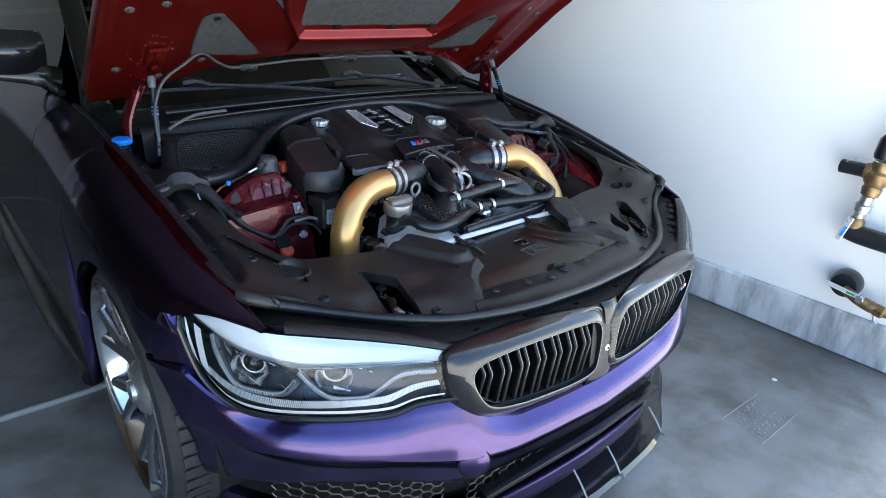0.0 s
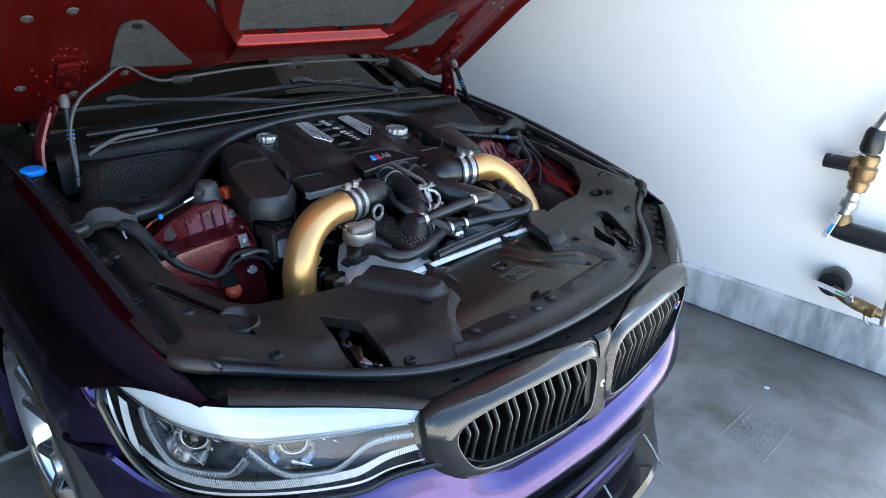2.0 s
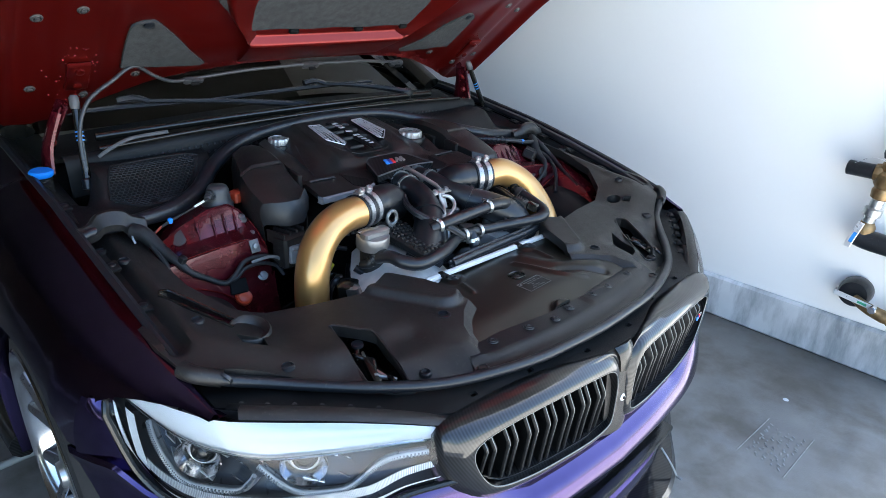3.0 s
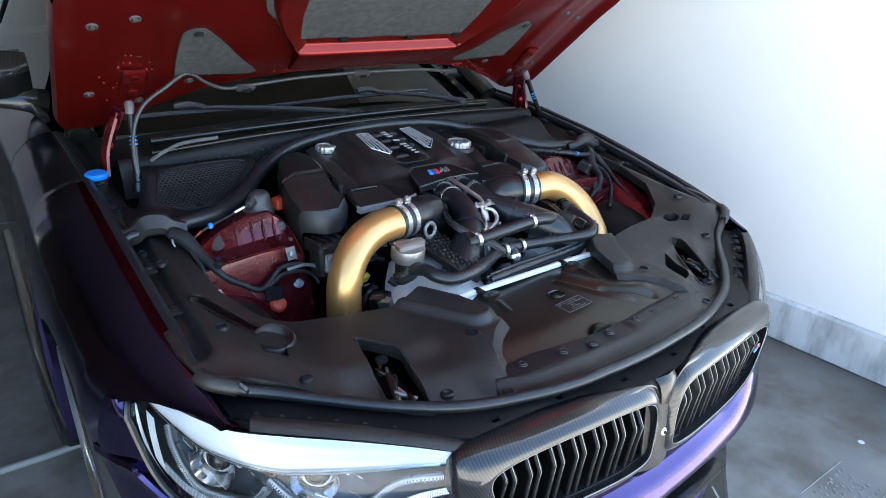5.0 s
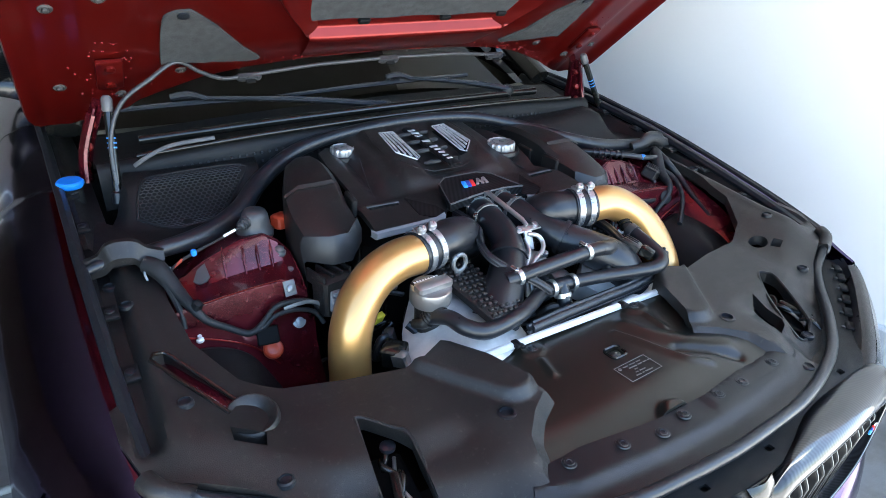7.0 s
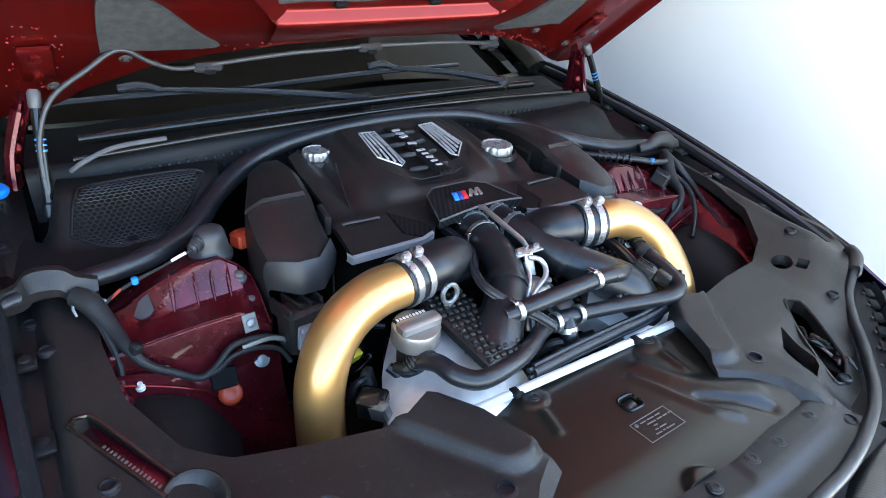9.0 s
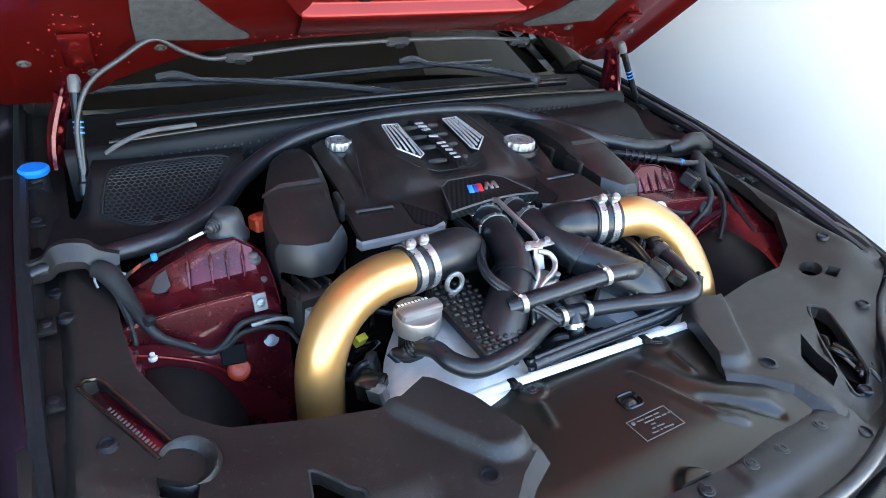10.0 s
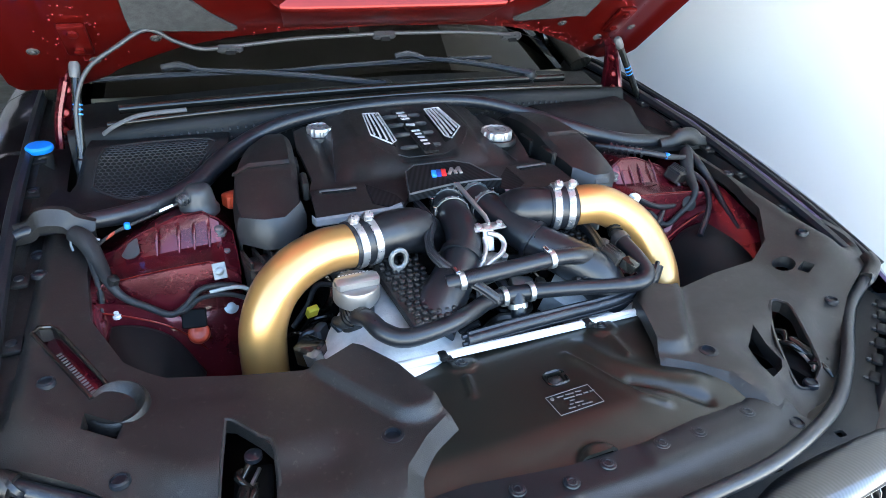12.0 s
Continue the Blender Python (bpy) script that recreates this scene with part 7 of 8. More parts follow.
for s in (-1, 1):
    run = [(-0.235, -0.212, 0.838), (-0.28, -0.218, 0.838), (-0.33, -0.230, 0.824), (-0.37, -0.246, 0.795), (-0.393, -0.258, 0.752), (-0.401, -0.262, 0.70), (-0.401, -0.262, 0.60)] if s < 0 else [(0.205, -0.208, 0.847), (0.26, -0.215, 0.846), (0.312, -0.228, 0.820), (0.348, -0.248, 0.785), (0.368, -0.275, 0.74), (0.369, -0.305, 0.69), (0.366, -0.325, 0.60)]
    gp = part("charge_pipe", Geo().tube(run, 0.0385, 36, 8), GOLD, car, "gold painted alloy charge pipe")
    d = Vector((s * -0.085, 0.025, 0))
    ox, cz = (0.0, 0.838) if s < 0 else (-0.035, 0.847)
    cp = part("coupler", Geo().tube([(s * (0.24 + ox), -0.211, cz), (s * (0.19 + ox), -0.199, cz)], 0.0415, 30, 1), RUBBER, car, "black silicone coupler with steel clamps")
    for x, y in ((0.228 + ox, -0.2085), (0.202 + ox, -0.2025)):
        part("clamp", Geo().band((s * x, y, cz), d, 0.0425, 0.013, 0.0012, 36), CLAMP, cp, "polished band clamp")
        part("clamp_bolt", Geo().lathe((s * x, y - 0.006, cz + 0.046), (0.1, -0.5, 0.8), [(0.004, -0.006), (0.004, 0.002), (0.0085, 0.003), (0.009, 0.007), (0.007, 0.011), (0.003, 0.012)], 18), CLAMP, cp, "pale domed clamp bolt")
        part("clamp_saddle", Geo().box((s * x, y, cz + 0.044), (0.014, 0.024, 0.008), edge=0.002), CLAMP, cp)
    part("boost_duct", Geo().tube([(s * (0.195 + ox), -0.2, cz), (s * (0.175 + ox), -0.195, cz), (s * (0.150 + ox), -0.187, cz - 0.001), (s * 0.105, -0.168, cz - 0.012), (s * 0.06, -0.13, cz - 0.05)], [0.038, 0.039, 0.042, 0.042, 0.036], 26, 5, True), HOSE, car, "black moulded boost duct")
A_RUN = [(-0.002, -0.06, 0.834), (-0.010, -0.10, 0.835), (-0.017, -0.14, 0.834), (-0.021, -0.19, 0.826), (-0.034, -0.235, 0.806), (-0.068, -0.275, 0.782), (-0.105, -0.31, 0.758), (-0.14, -0.34, 0.73)]
B_RUN = [(0.045, -0.055, 0.838), (0.049, -0.10, 0.839), (0.060, -0.15, 0.834), (0.080, -0.20, 0.820), (0.108, -0.245, 0.804), (0.15, -0.288, 0.785), (0.195, -0.32, 0.757), (0.225, -0.335, 0.70)]
pa = part("throttle_pipe", Geo().tube(A_RUN, [0.032, 0.032, 0.031, 0.031, 0.033, 0.037, 0.042, 0.046], 28, 6), HOSE, car, "black moulded throttle pipe")
pb = part("throttle_pipe", Geo().tube(B_RUN, [0.032, 0.032, 0.031, 0.031, 0.034, 0.038, 0.042, 0.046], 28, 6), HOSE, car, "black moulded throttle pipe")
for p, c, c2, d in ((pa, (-0.009, -0.093, 0.835), (-0.017, -0.136, 0.8345), (-0.16, -1, -0.02)), (pb, (0.0485, -0.093, 0.839), (0.0565, -0.136, 0.836), (0.18, -1, -0.05))):
    for q in (c, c2):
        part("hose_clamp", Geo().band(q, d, 0.0335, 0.009, 0.0012, 36), STEEL_DULL, p, "polished hose clamp")
        side = -1 if p is pa else 1
        part("clamp_nut", Geo().cyl((q[0] + side * 0.036, q[1] - 0.006, q[2] + 0.004), (q[0] + side * 0.036, q[1] - 0.006, q[2] + 0.022), 0.005), CHROME, p)
        part("clamp_tab", Geo().box((q[0] + side * 0.034, q[1], q[2] + 0.008), (0.006, 0.010, 0.014), edge=0.002), CHROME, p)
        for k in range(7):
            t = radians(25 + 130 * k / 6)
            part("clamp_rivet", Geo().lathe((q[0] + 0.0345 * math.cos(t), q[1], q[2] + 0.0345 * math.sin(t)), (math.cos(t), 0, math.sin(t)), [(0.0022, 0), (0.0018, 0.0015)], 8), STEEL_DULL, p)
part("collar", Geo().band((-0.044, -0.247, 0.799), (-0.6, -0.75, -0.42), 0.0365, 0.012, 0.003, 30), HOSE, pa)
part("collar", Geo().band((0.104, -0.24, 0.806), (0.6, -0.95, -0.35), 0.0355, 0.010, 0.003, 30), HOSE, pb)
br = part("support_bracket", Geo().tube([(0.006, -0.080, 0.868), (0.010, -0.098, 0.876), (0.021, -0.205, 0.850), (0.022, -0.218, 0.842)], 0.0027, 8, 1, True, 2.2), ALU, car, "bent aluminium support bracket")
part("bracket_plate", Geo().box((0.020, -0.222, 0.838), (0.068, 0.020, 0.004), Euler((0.25, 0.06, 0.12)).to_matrix(), 0.0015), ALU, br)
for q in ((-0.003, -0.225, 0.841), (0.043, -0.218, 0.838)):
    part("bracket_bolt", Geo().lathe(q, (0, -0.25, 1), [(0.0085, -0.001), (0.0085, 0.001), (0.006, 0.0015), (0.006, 0.006), (0.003, 0.007)], 10), CLAMP, br)
part("bracket_fold", Geo().box((0.012, -0.240, 0.820), (0.022, 0.006, 0.04), Euler((-0.5, 0.2, 0.1)).to_matrix(), 0.0015), ALU, br)
part("bracket_tube", Geo().tube([(0.012, -0.236, 0.832), (0.030, -0.244, 0.828), (0.036, -0.256, 0.816), (0.022, -0.272, 0.806), (-0.014, -0.288, 0.796), (-0.028, -0.30, 0.78), (-0.032, -0.32, 0.73)], 0.005, 10, 5), ALU, br)
part("bracket_tube", Geo().tube([(0.004, -0.238, 0.826), (0.002, -0.252, 0.812), (-0.012, -0.272, 0.80), (-0.026, -0.285, 0.78), (-0.03, -0.30, 0.73)], 0.005, 10, 5), ALU, br)
part("casting", Geo().box((0.004, -0.262, 0.775), (0.07, 0.05, 0.04), Euler((0.3, 0, 0.3)).to_matrix(), 0.01), ALU, br)
for q in ((-0.018, -0.268, 0.797), (0.028, -0.272, 0.796)):
    part("casting_bolt", Geo().lathe(q, (0, -0.3, 1), [(0.008, 0), (0.008, 0.008), (0.005, 0.010)], 6), STEEL_DULL, br)

rc = part("coolant_cap", Geo().lathe((-0.245, -0.278, 0.772), (0, -0.10, 1), [(0.030, 0), (0.037, 0.003), (0.0385, 0.006), (0.0385, 0.030), (0.0370, 0.0335), (0.034, 0.035), (0.010, 0.0355)], 48), CAP_METAL, car, "satin aluminium coolant cap")
part("cap_grip", Geo().box((-0.245, -0.289, 0.812), (0.072, 0.026, 0.018), Euler((0.10, 0, 0.06)).to_matrix(), 0.007), CAP_METAL, rc)
part("cap_band", Geo().box((-0.244, -0.264, 0.8075), (0.062, 0.016, 0.003), Euler((0.10, 0, 0.05)).to_matrix(), 0.001), VOID, rc)
for k in range(9):
    part("cap_lettering_bar", Geo().box((-0.268 + 0.006 * k, -0.2625 + 0.0003 * k, 0.8095), (0.0042, 0.0062, 0.001), Euler((0.10, 0, 0.05)).to_matrix(), 0.0003), ALU_WHITE, rc)
part("neck", Geo().cyl((-0.245, -0.276, 0.70), (-0.245, -0.278, 0.775), 0.029), PLASTIC, rc)
tank = part("header_tank", Geo().loft([[(-0.31, -0.35, 0.645), (-0.265, -0.26, 0.66), (-0.20, -0.19, 0.685)], [(-0.25, -0.385, 0.668), (-0.215, -0.30, 0.692), (-0.175, -0.21, 0.71)], [(-0.195, -0.395, 0.655), (-0.175, -0.35, 0.680), (-0.155, -0.28, 0.700)], [(-0.10, -0.385, 0.635), (-0.10, -0.36, 0.645), (-0.10, -0.31, 0.66)]], 4, 4, 0.05), TANK_ALU, car, "cast aluminium intercooler tank")
tank2 = part("header_tank", Geo().loft([[(0.30, -0.355, 0.70), (0.25, -0.28, 0.73), (0.20, -0.22, 0.745)], [(0.24, -0.385, 0.70), (0.20, -0.32, 0.73), (0.165, -0.25, 0.75)], [(0.14, -0.39, 0.69), (0.13, -0.35, 0.71), (0.10, -0.31, 0.73)]], 4, 4, 0.05), TANK_ALU, car, "cast aluminium intercooler tank")
for s, tk in ((-1, tank), (1, tank2)):
    rot = Euler((0.16, s * -0.10, s * -0.13)).to_matrix()
    c = Vector((s * (0.148 if s < 0 else 0.19), -0.293 if s < 0 else -0.265, 0.771))
    fp = part("knobbed_plate", Geo().box(c, (0.085, 0.175, 0.02), rot), PLASTIC, tk, "black plate with rows of raised knobs")
    for i in range(6):
        for j in range(12):
            part("knob", Geo().box(c + rot @ Vector((-0.035 + 0.0135 * i + (0.0045 if j % 2 else 0), -0.079 + 0.0142 * j, 0.011)), (0.0098, 0.0088, 0.010), rot, 0.0022), PLASTIC, fp)
eye = part("lifting_eye", Geo().tube([(-0.160 + 0.014 * math.cos(radians(a)), -0.245, 0.815 + 0.017 * math.sin(radians(a))) for a in range(-240, 121, 20)], 0.0045, 8, 2), STEEL_DULL, car, "steel lifting eye")
part("eye_stem", Geo().box((-0.163, -0.246, 0.785), (0.018, 0.006, 0.03), edge=0.002), STEEL_DULL, eye)

lower = part("coolant_hose", Geo().tube([(-0.262, -0.298, 0.752), (-0.243, -0.335, 0.768), (-0.228, -0.37, 0.762), (-0.195, -0.390, 0.755), (-0.127, -0.383, 0.757), (-0.075, -0.362, 0.758), (-0.03, -0.338, 0.757), (0.026, -0.330, 0.756), (0.113, -0.345, 0.756), (0.20, -0.368, 0.757), (0.25, -0.378, 0.760), (0.274, -0.366, 0.767), (0.278, -0.33, 0.780), (0.276, -0.285, 0.793)], [0.012, 0.0145, 0.0155, 0.0155, 0.0145, 0.0145, 0.0145, 0.0145, 0.0135, 0.0135, 0.0150, 0.0160, 0.0155, 0.0150], 18, 6), HOSE, car, "black coolant hose with spring clamps")
for x, y in ((0.0, -0.333), (0.052, -0.334)):
    part("spring_clamp", Geo().band((x, y, 0.7565), (1, -0.05, 0), 0.016, 0.009), STEEL, lower)
part("tee_leg", Geo().tube([(0.026, -0.331, 0.756), (0.025, -0.345, 0.735), (0.024, -0.36, 0.69)], 0.0145, 14, 3), HOSE, lower)
part("tee_clamp", Geo().band((0.0255, -0.340, 0.738), (0, -0.4, -1), 0.016, 0.009), STEEL, lower)
part("elbow", Geo().tube([(-0.285, -0.285, 0.742), (-0.272, -0.302, 0.748), (-0.255, -0.305, 0.765), (-0.245, -0.325, 0.768)], [0.008, 0.012, 0.012, 0.014], 12, 4), PLASTIC, lower)
for k in range(4):
    part("elbow_rib", Geo().band((-0.268 + 0.004 * k, -0.303, 0.752 + 0.004 * k), (0.5, -0.3, 0.6), 0.0135, 0.003), PLASTIC, lower)
conv_pts = [(-0.10, -0.315, 0.792), (-0.075, -0.318, 0.795), (0.01, -0.321, 0.802), (0.094, -0.323, 0.808), (0.135, -0.325, 0.808)]
conv = part("breather_hose", Geo().tube(conv_pts, 0.0148, 18, 4), HOSE, car, "ribbed breather hose with worm clamps")
part("ribs", (lambda g: [g.band(Vector((-0.064, -0.3185, 0.796)).lerp(Vector((0.084, -0.3225, 0.807)), k / 62), (1, -0.02, 0.07), 0.0148, 0.0013, 0.0004, 18) for k in range(63)] and g)(Geo()), HOSE, conv)
for p in ((-0.075, -0.318, 0.795), (0.094, -0.323, 0.808)):
    part("worm_clamp", Geo().band(p, (1, -0.02, 0.07), 0.0162, 0.010, 0.0012), STEEL, conv)
    part("worm_screw", Geo().cyl(Vector(p) + Vector((-0.006, -0.004, 0.017)), Vector(p) + Vector((-0.006, 0.014, 0.017)), 0.004), CHROME, conv)
part("hose_tip", Geo().tube([(0.13, -0.325, 0.808), (0.16, -0.322, 0.802), (0.19, -0.30, 0.785), (0.21, -0.26, 0.76)], [0.015, 0.016, 0.02, 0.024], 16, 5), HOSE, conv)


def ribbed(name, pts, r, label):
    h = part(name, Geo().tube(pts, r * 0.8, 12, 6), RUBBER, car, label)
    for k in range(5):
        a = 2 * math.pi * k / 5
        part("wire", Geo().tube([Vector(q) + Vector((math.cos(a) * r * 0.75, math.sin(a) * r * 0.3, math.sin(a) * r * 0.75)) for q in pts], r * 0.36, 7, 6), RUBBER, h)
    return h


ribbed("wiring_loom", [(-0.072, -0.09, 0.845), (-0.072, -0.13, 0.846), (-0.074, -0.18, 0.842), (-0.098, -0.225, 0.832), (-0.102, -0.265, 0.82), (-0.075, -0.305, 0.80), (-0.045, -0.335, 0.785), (-0.02, -0.352, 0.765)], 0.008, "black ribbed wiring loom")
ribbed("wiring_loom", [(0.115, -0.062, 0.845), (0.140, -0.115, 0.832), (0.175, -0.150, 0.815), (0.215, -0.180, 0.806), (0.232, -0.205, 0.804), (0.228, -0.255, 0.803), (0.212, -0.312, 0.798)], 0.010, "black ribbed wiring loom")
ribbed("wiring_loom", [(-0.09, -0.385, 0.722), (0.0, -0.380, 0.724), (0.10, -0.375, 0.724), (0.20, -0.372, 0.726), (0.29, -0.358, 0.735), (0.33, -0.33, 0.75)], 0.013, "black ribbed wiring loom")
part("hose_collar", Geo().band((0.276, -0.279, 0.7945), (0.05, 0.9, 0.2), 0.0165, 0.016, 0.0012), DARK_GREY, lower)
elbow = part("quick_coupling", Geo().tube([(0.276, -0.275, 0.795), (0.279, -0.258, 0.800), (0.284, -0.244, 0.806), (0.290, -0.225, 0.803), (0.295, -0.205, 0.800)], [0.011, 0.012, 0.0125, 0.010, 0.007], 12, 4), PLASTIC, car, "black plastic quick coupling")
for k in range(3):
    part("coupling_ring", Geo().band((0.279 + 0.003 * k, -0.258 + 0.008 * k, 0.800 + 0.003 * k), (0.3, 0.85, 0.3), 0.0135, 0.004), PLASTIC_GLOSS, elbow)
part("vacuum_pipe", Geo().tube([(0.295, -0.205, 0.802), (0.297, -0.188, 0.806), (0.280, -0.180, 0.808), (0.256, -0.183, 0.804), (0.225, -0.195, 0.797), (0.19, -0.209, 0.79)], 0.0055, 10, 5), HOSE, elbow)
part("blue_mark", Geo().band((0.270, -0.180, 0.807), (-0.9, -0.1, -0.1), 0.006, 0.006, 0.0006), BLUE_PAINT, elbow)
valve = part("connector_block", Geo().box((0.226, -0.322, 0.790), (0.030, 0.040, 0.026), Euler((0.3, 0.1, 0.45)).to_matrix(), 0.003), PLASTIC, car, "black plug connector block")
part("connector_cap", Geo().box((0.246, -0.350, 0.782), (0.026, 0.030, 0.022), Euler((0.3, 0.1, 0.45)).to_matrix(), 0.003), PLASTIC_GLOSS, valve)
for k in range(3):
    part("connector_rib", Geo().box((0.218 + 0.008 * k, -0.326 + 0.004 * k, 0.804), (0.003, 0.030, 0.003), Euler((0.3, 0.1, 0.45)).to_matrix(), 0.001), RUBBER, valve)

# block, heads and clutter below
part("engine_block", Geo().box((0, 0.10, 0.67), (0.5, 0.26, 0.26), edge=0.03), VOID, car, "near-black engine block")
part("control_unit", Geo().box((-0.368, -0.122, 0.752), (0.07, 0.05, 0.08), Euler((0, 0, 0.2)).to_matrix(), 0.006), PLASTIC, car, "black plastic connector body")
cu = part("control_unit", Geo().box((-0.370, -0.148, 0.748), (0.038, 0.012, 0.044), Euler((-0.2, 0.1, 0.2)).to_matrix(), 0.004), PLUG_GREY, car, "pale grey plug connector")
part("plug_collar", Geo().box((-0.372, -0.153, 0.764), (0.026, 0.012, 0.012), Euler((-0.2, 0.1, 0.2)).to_matrix(), 0.003), PLUG_GREY, cu)
part("plug_latch", Geo().lathe((-0.362, -0.155, 0.741), (-0.1, -0.9, 0.3), [(0.008, 0), (0.008, 0.003), (0.004, 0.004)], 16), DARK_GREY, cu)
for k in range(4):
    part("unit_fin", Geo().box((-0.340 - 0.020 * k, -0.100 - 0.006 * k, 0.785), (0.005, 0.06, 0.03), Euler((0, 0, 0.2)).to_matrix(), 0.001), PLASTIC, cu)
part("yellow_tag", Geo().box((-0.305, -0.185, 0.705), (0.02, 0.012, 0.022), Euler((0.5, 0, 0.3)).to_matrix(), 0.001), YELLOW, car, "yellow paper tag")
rng = random.Random(11)
for k in range(46):
    x = rng.choice((-1, 1)) * rng.uniform(0.02, 0.33)
    y = rng.uniform(-0.36, -0.10)
    z = rng.uniform(0.60, 0.73)
    p = Vector((x, y, z))
    pts = [p]
    for j in range(3):
        p = p + Vector((rng.uniform(-0.05, 0.05), rng.uniform(-0.04, 0.04), rng.uniform(-0.04, 0.03)))
        pts.append(p)
    part("engine_lead", Geo().tube(pts, rng.uniform(0.004, 0.010), 8, 5), rng.choice((RUBBER, PLASTIC, HOSE, PLASTIC_GLOSS)), car)
for k in range(34):
    x = rng.choice((-1, 1)) * rng.uniform(0.05, 0.36)
    y = rng.uniform(-0.34, -0.06)
    z = rng.uniform(0.62, 0.745)
    sz = [rng.uniform(0.015, 0.045) for _ in range(3)]
    part("engine_fitting", Geo().box((x, y, z), sz, Euler((rng.uniform(-0.4, 0.4), rng.uniform(-0.4, 0.4), rng.uniform(-1, 1))).to_matrix()), rng.choice((PLASTIC, PLASTIC_GLOSS, DARK_GREY, GREY_PLASTIC, STEEL_DULL, ALU)), car)
for k in range(22):
    x = rng.uniform(-0.24, 0.24)
    part("bolt", Geo().lathe((x, rng.uniform(-0.15, -0.10), rng.uniform(0.76, 0.80)), (0, -0.5, 1), [(0.007, 0), (0.007, 0.006), (0.004, 0.008)], 8), rng.choice((STEEL, STEEL_DULL, ALU)), car)
for k in range(7):
    x = -0.23 + 0.022 * k
    part("injector_rail", Geo().tube([(x, -0.10, 0.80), (x + 0.006, -0.135, 0.79), (x + 0.003, -0.15, 0.755)], 0.007, 8, 3), rng.choice((PLASTIC, GREY_PLASTIC)), car)
    part("injector_rail", Geo().tube([(-x, -0.10, 0.80), (-x + 0.006, -0.135, 0.79), (-x + 0.003, -0.15, 0.755)], 0.007, 8, 3), rng.choice((PLASTIC, GREY_PLASTIC)), car)

# ---- things of the garage ----
WX = WALL_X
# water pipe with brass valve on the wall
def fitting(name, label, cat):
    return thing(name, label, cat)


wp = fitting("water_main", "brass water shut-off assembly with black pipe lagging on the wall", "plumbing")
bx = WX - 0.06
part("regulator", Geo().lathe((bx, -0.905, 0.775), (0, 0.1, -1), [(0.03, -0.045), (0.035, -0.03), (0.03, -0.01), (0.04, 0.0), (0.04, 0.035), (0.03, 0.05), (0.034, 0.06), (0.03, 0.085), (0.022, 0.09)], 24), BRASS, wp)
part("bell", Geo().lathe((bx, -0.905, 0.83), (0, 0, 1), [(0.032, 0), (0.036, 0.015), (0.03, 0.07), (0.02, 0.085)], 22), RUBBER, wp)
part("side_lagging", Geo().cyl((bx, -0.775, 0.775), (bx, -0.86, 0.775), 0.026), RUBBER, wp)
part("side_nut", Geo().lathe((bx, -0.86, 0.775), (0, -1, 0), [(0.03, 0), (0.032, 0.01), (0.026, 0.03)], 8), BRASS, wp)
part("tag_wire", Geo().tube([(bx - 0.03, -0.80, 0.80), (bx - 0.04, -0.85, 0.83), (bx - 0.03, -0.90, 0.82)], 0.0015, 6, 4), ALU_BRIGHT, wp)
part("union", Geo().lathe((bx, -0.895, 0.685), (0, 0.12, -1), [(0.022, 0), (0.022, 0.03), (0.03, 0.035), (0.03, 0.06), (0.02, 0.065), (0.02, 0.10)], 10), STEEL, wp)
part("ball_valve", Geo().lathe((bx, -0.885, 0.60), (0, 0.1, -1), [(0.02, 0), (0.03, 0.015), (0.03, 0.05), (0.02, 0.06)], 14), BRASS, wp)
part("valve_handle", Geo().box((bx - 0.04, -0.862, 0.555), (0.006, 0.022, 0.10), Euler((0.25, 0, 0)).to_matrix(), 0.002), ALU_BRIGHT, wp)
part("handle_text_bar", Geo().box((bx - 0.0435, -0.862, 0.545), (0.001, 0.012, 0.04), Euler((0.25, 0, 0)).to_matrix(), 0.0003), BLUE_PAINT, wp)
part("lagging", Geo().tube([(bx, -0.86, 0.545), (bx, -0.90, 0.535), (bx, -1.0, 0.53), (bx, -1.2, 0.525)], 0.036, 18, 4), RUBBER, wp)
part("upper_pipe", Geo().tube([(bx, -0.905, 0.90), (bx, -0.93, 0.96), (bx + 0.03, -0.96, 1.0), (bx + 0.06, -0.98, 1.01)], 0.02, 14, 4), STEEL, wp)
part("riser", Geo().tube([(bx + 0.02, -1.09, 0.50), (bx + 0.02, -1.095, 0.3), (bx + 0.02, -1.1, 0.22)], 0.014, 12, 3), STEEL, wp)
dv = fitting("drain_valve", "brass drain valve with a lever and black foam collar", "plumbing")
part("foam_collar", Geo().lathe((WX + 0.02, -0.905, 0.315), (-1, 0, 0), [(0.052, 0), (0.056, 0.01), (0.054, 0.05), (0.046, 0.065), (0.03, 0.066)], 26), RUBBER, dv)
part("valve_body", Geo().tube([(WX - 0.06, -0.915, 0.31), (WX - 0.075, -0.96, 0.295), (WX - 0.075, -1.02, 0.28), (WX - 0.07, -1.09, 0.27)], [0.016, 0.02, 0.024, 0.016], 14, 5), BRASS, dv)
part("lever", Geo().box((WX - 0.10, -0.925, 0.318), (0.006, 0.14, 0.018), Euler((0.18, 0, 0.1)).to_matrix(), 0.003), ALU_BRIGHT, dv)
part("lever_text_bar", Geo().box((WX - 0.1035, -0.95, 0.315), (0.001, 0.03, 0.008), Euler((0.18, 0, 0.1)).to_matrix(), 0.0003), material("green_print", (0.05, 0.35, 0.2), 0.5), dv)
part("lever_nut", Geo().cyl((WX - 0.09, -0.985, 0.305), (WX - 0.115, -0.985, 0.305), 0.014, 8), CHROME, dv)
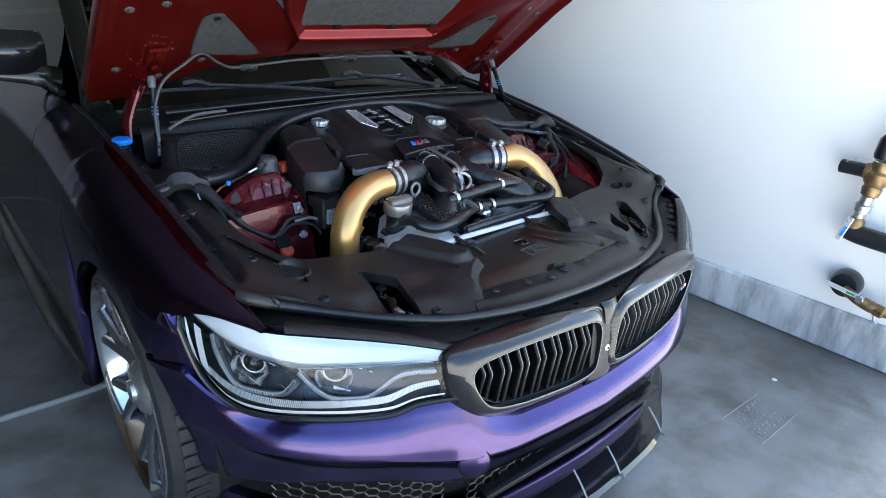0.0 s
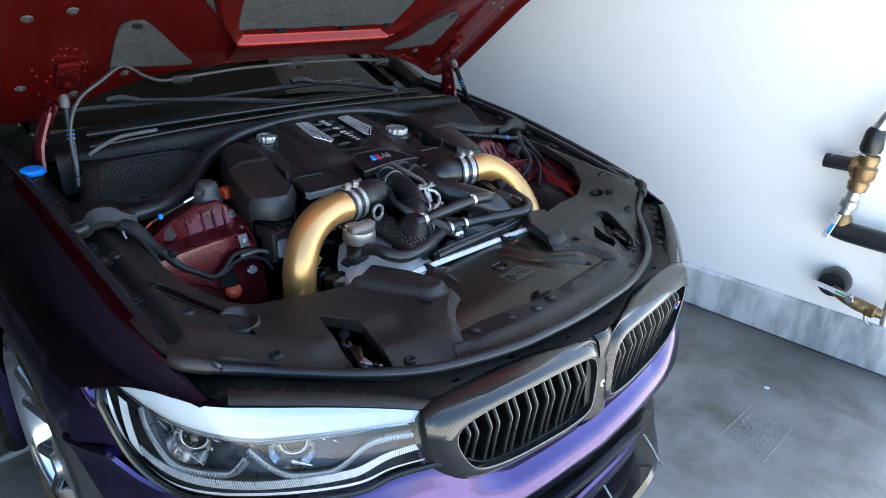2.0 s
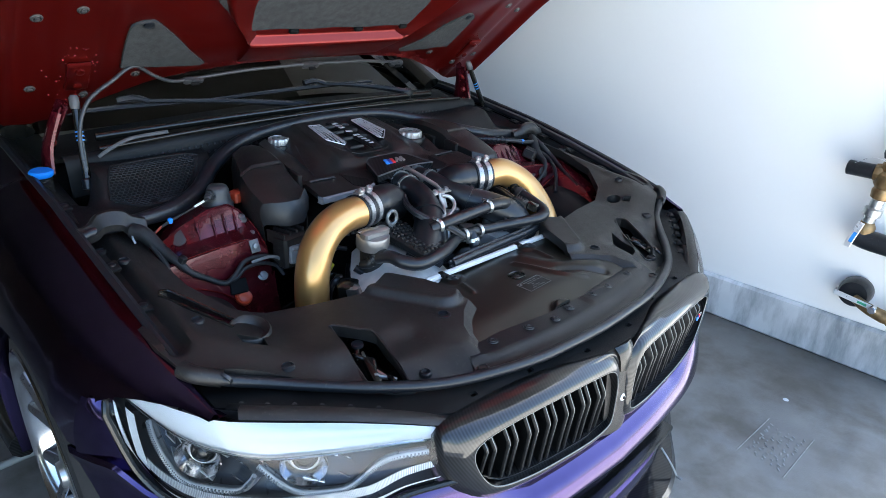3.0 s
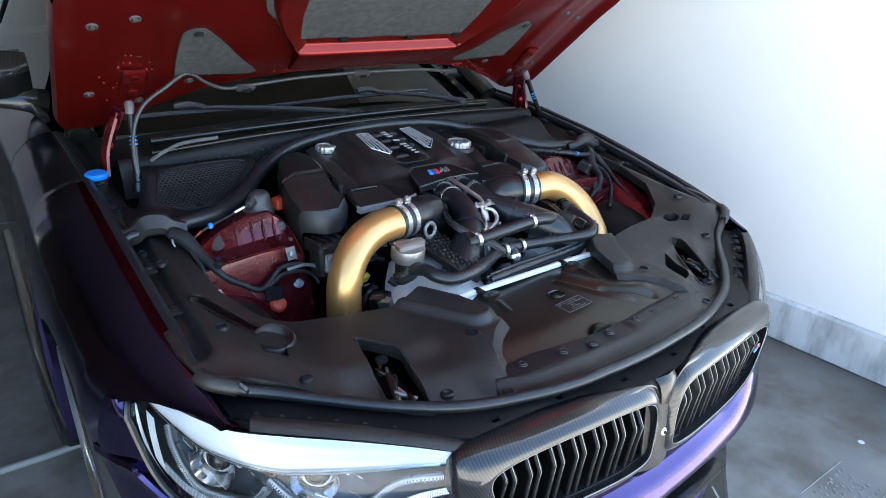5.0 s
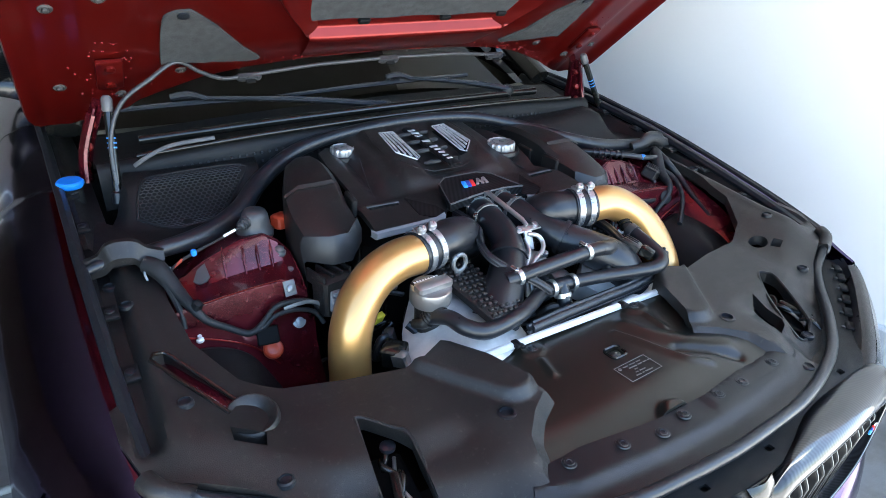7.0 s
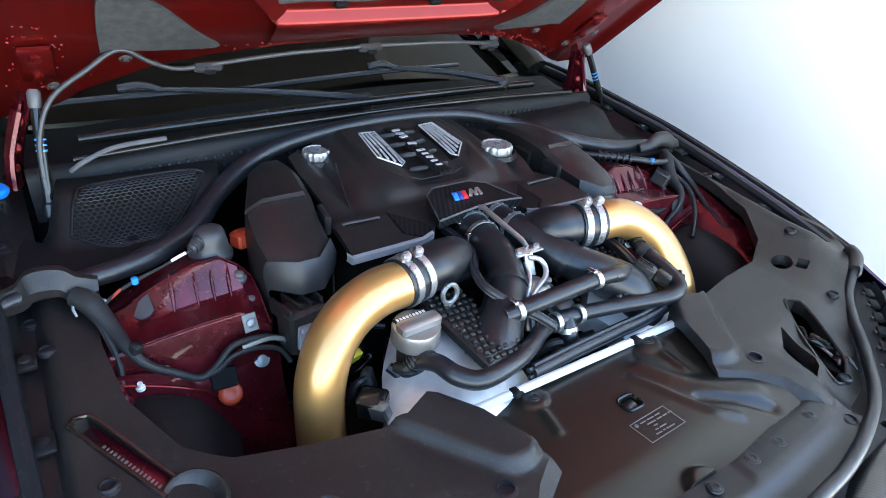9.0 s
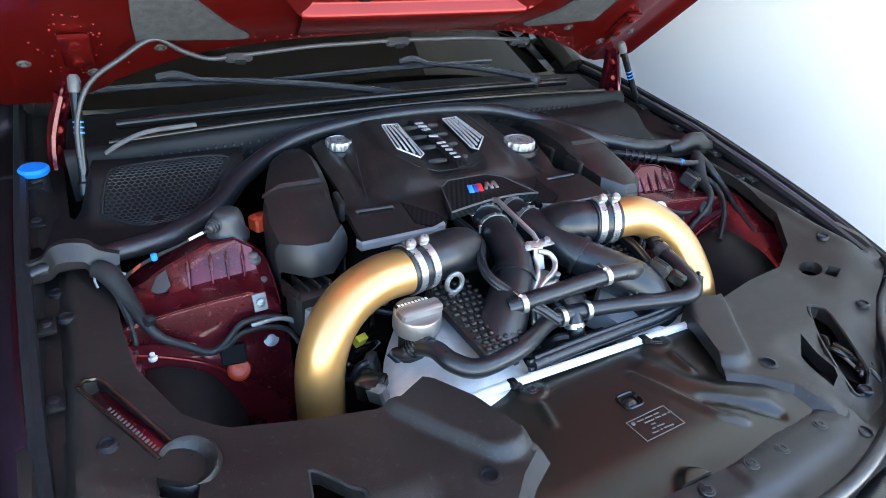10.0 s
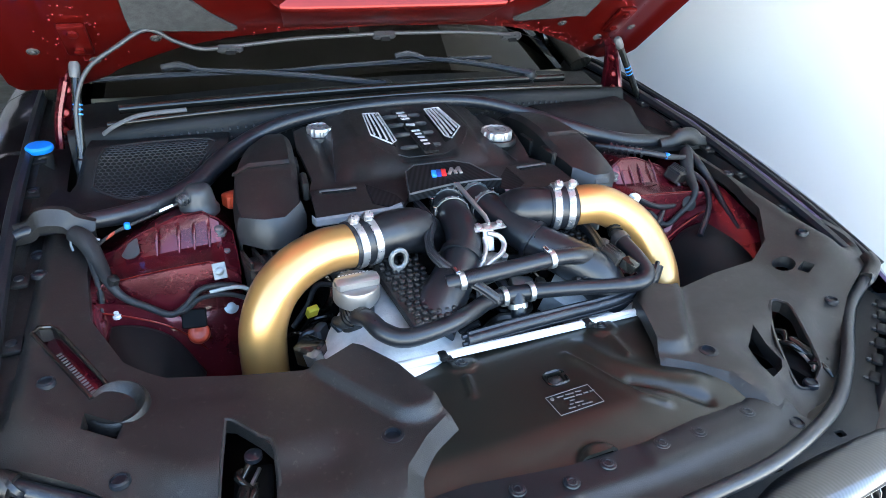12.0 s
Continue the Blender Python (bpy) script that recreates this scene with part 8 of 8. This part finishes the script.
part("hex_union", Geo().lathe((WX - 0.073, -1.03, 0.277), (0, -1, -0.15), [(0.02, 0), (0.026, 0.008), (0.026, 0.035), (0.02, 0.04)], 6), BRASS, dv)
part("bleed", Geo().tube([(WX - 0.075, -1.04, 0.29), (WX - 0.085, -1.045, 0.24), (WX - 0.085, -1.06, 0.225)], 0.005, 8, 3), STEEL, dv)
# cord on the floor beyond the wheel
hose = solid("floor_hose", Geo().tube([(-3.4, 0.62, 0.011), (-2.4, 0.57, 0.011), (-1.7, 0.555, 0.011), (-1.18, 0.548, 0.011), (-0.9, 0.548, 0.011), (-0.5, 0.60, 0.011), (0.2, 0.7, 0.011)], 0.011, 10, 8), material("pale_hose", (0.33, 0.34, 0.32), 0.55), "pale grey hose lying across the concrete floor", "hose")
joint = solid("slab_joint", Geo().box((-1.4, 2.95, 0.001), (6, 0.012, 0.004), edge=0.001), material("joint_filler", (0.42, 0.42, 0.40), 0.8), "pale joint in the concrete floor", "joint", "structure")
MARK = material("white_scuffs", (0.35, 0.345, 0.33), 0.8, 0, 0.3, 60.0)
scuffs = thing("floor_scuffs", "pale scuff marks scraped into the concrete floor", "scuff mark")
rng = random.Random(2)
SCUFF = [(0.733, -0.867, 0.0015), (0.97, -0.875, 0.0015), (0.713, -1.014, 0.0015), (0.969, -1.017, 0.0015)]
SC = [Vector(q) for q in SCUFF]
for k in range(7):
    a, b = SC[0].lerp(SC[2], k / 6), SC[1].lerp(SC[3], k / 6)
    if k in (0, 6):
        part("scuff_line", Geo().tube([a, b], 0.0016, 5, 1, True), MARK, scuffs)
    else:
        for j in range(12):
            p = a.lerp(b, 0.10 + 0.07 * j) + Vector((rng.uniform(-0.006, 0.006), rng.uniform(-0.006, 0.006), 0))
            part("scuff", Geo().box(p, (rng.uniform(0.006, 0.016), rng.uniform(0.003, 0.006), 0.002), Euler((0, 0, rng.uniform(0.2, 1.2))).to_matrix(), 0.0005), MARK, scuffs)
solid("paint_drop", Geo().lathe((1.127, -0.872, 0), (0, 0, 1), [(0.010, 0), (0.009, 0.0015), (0.004, 0.002)], 14), WHITE_PLASTIC, "small white paint drop on the concrete floor", "paint drop")
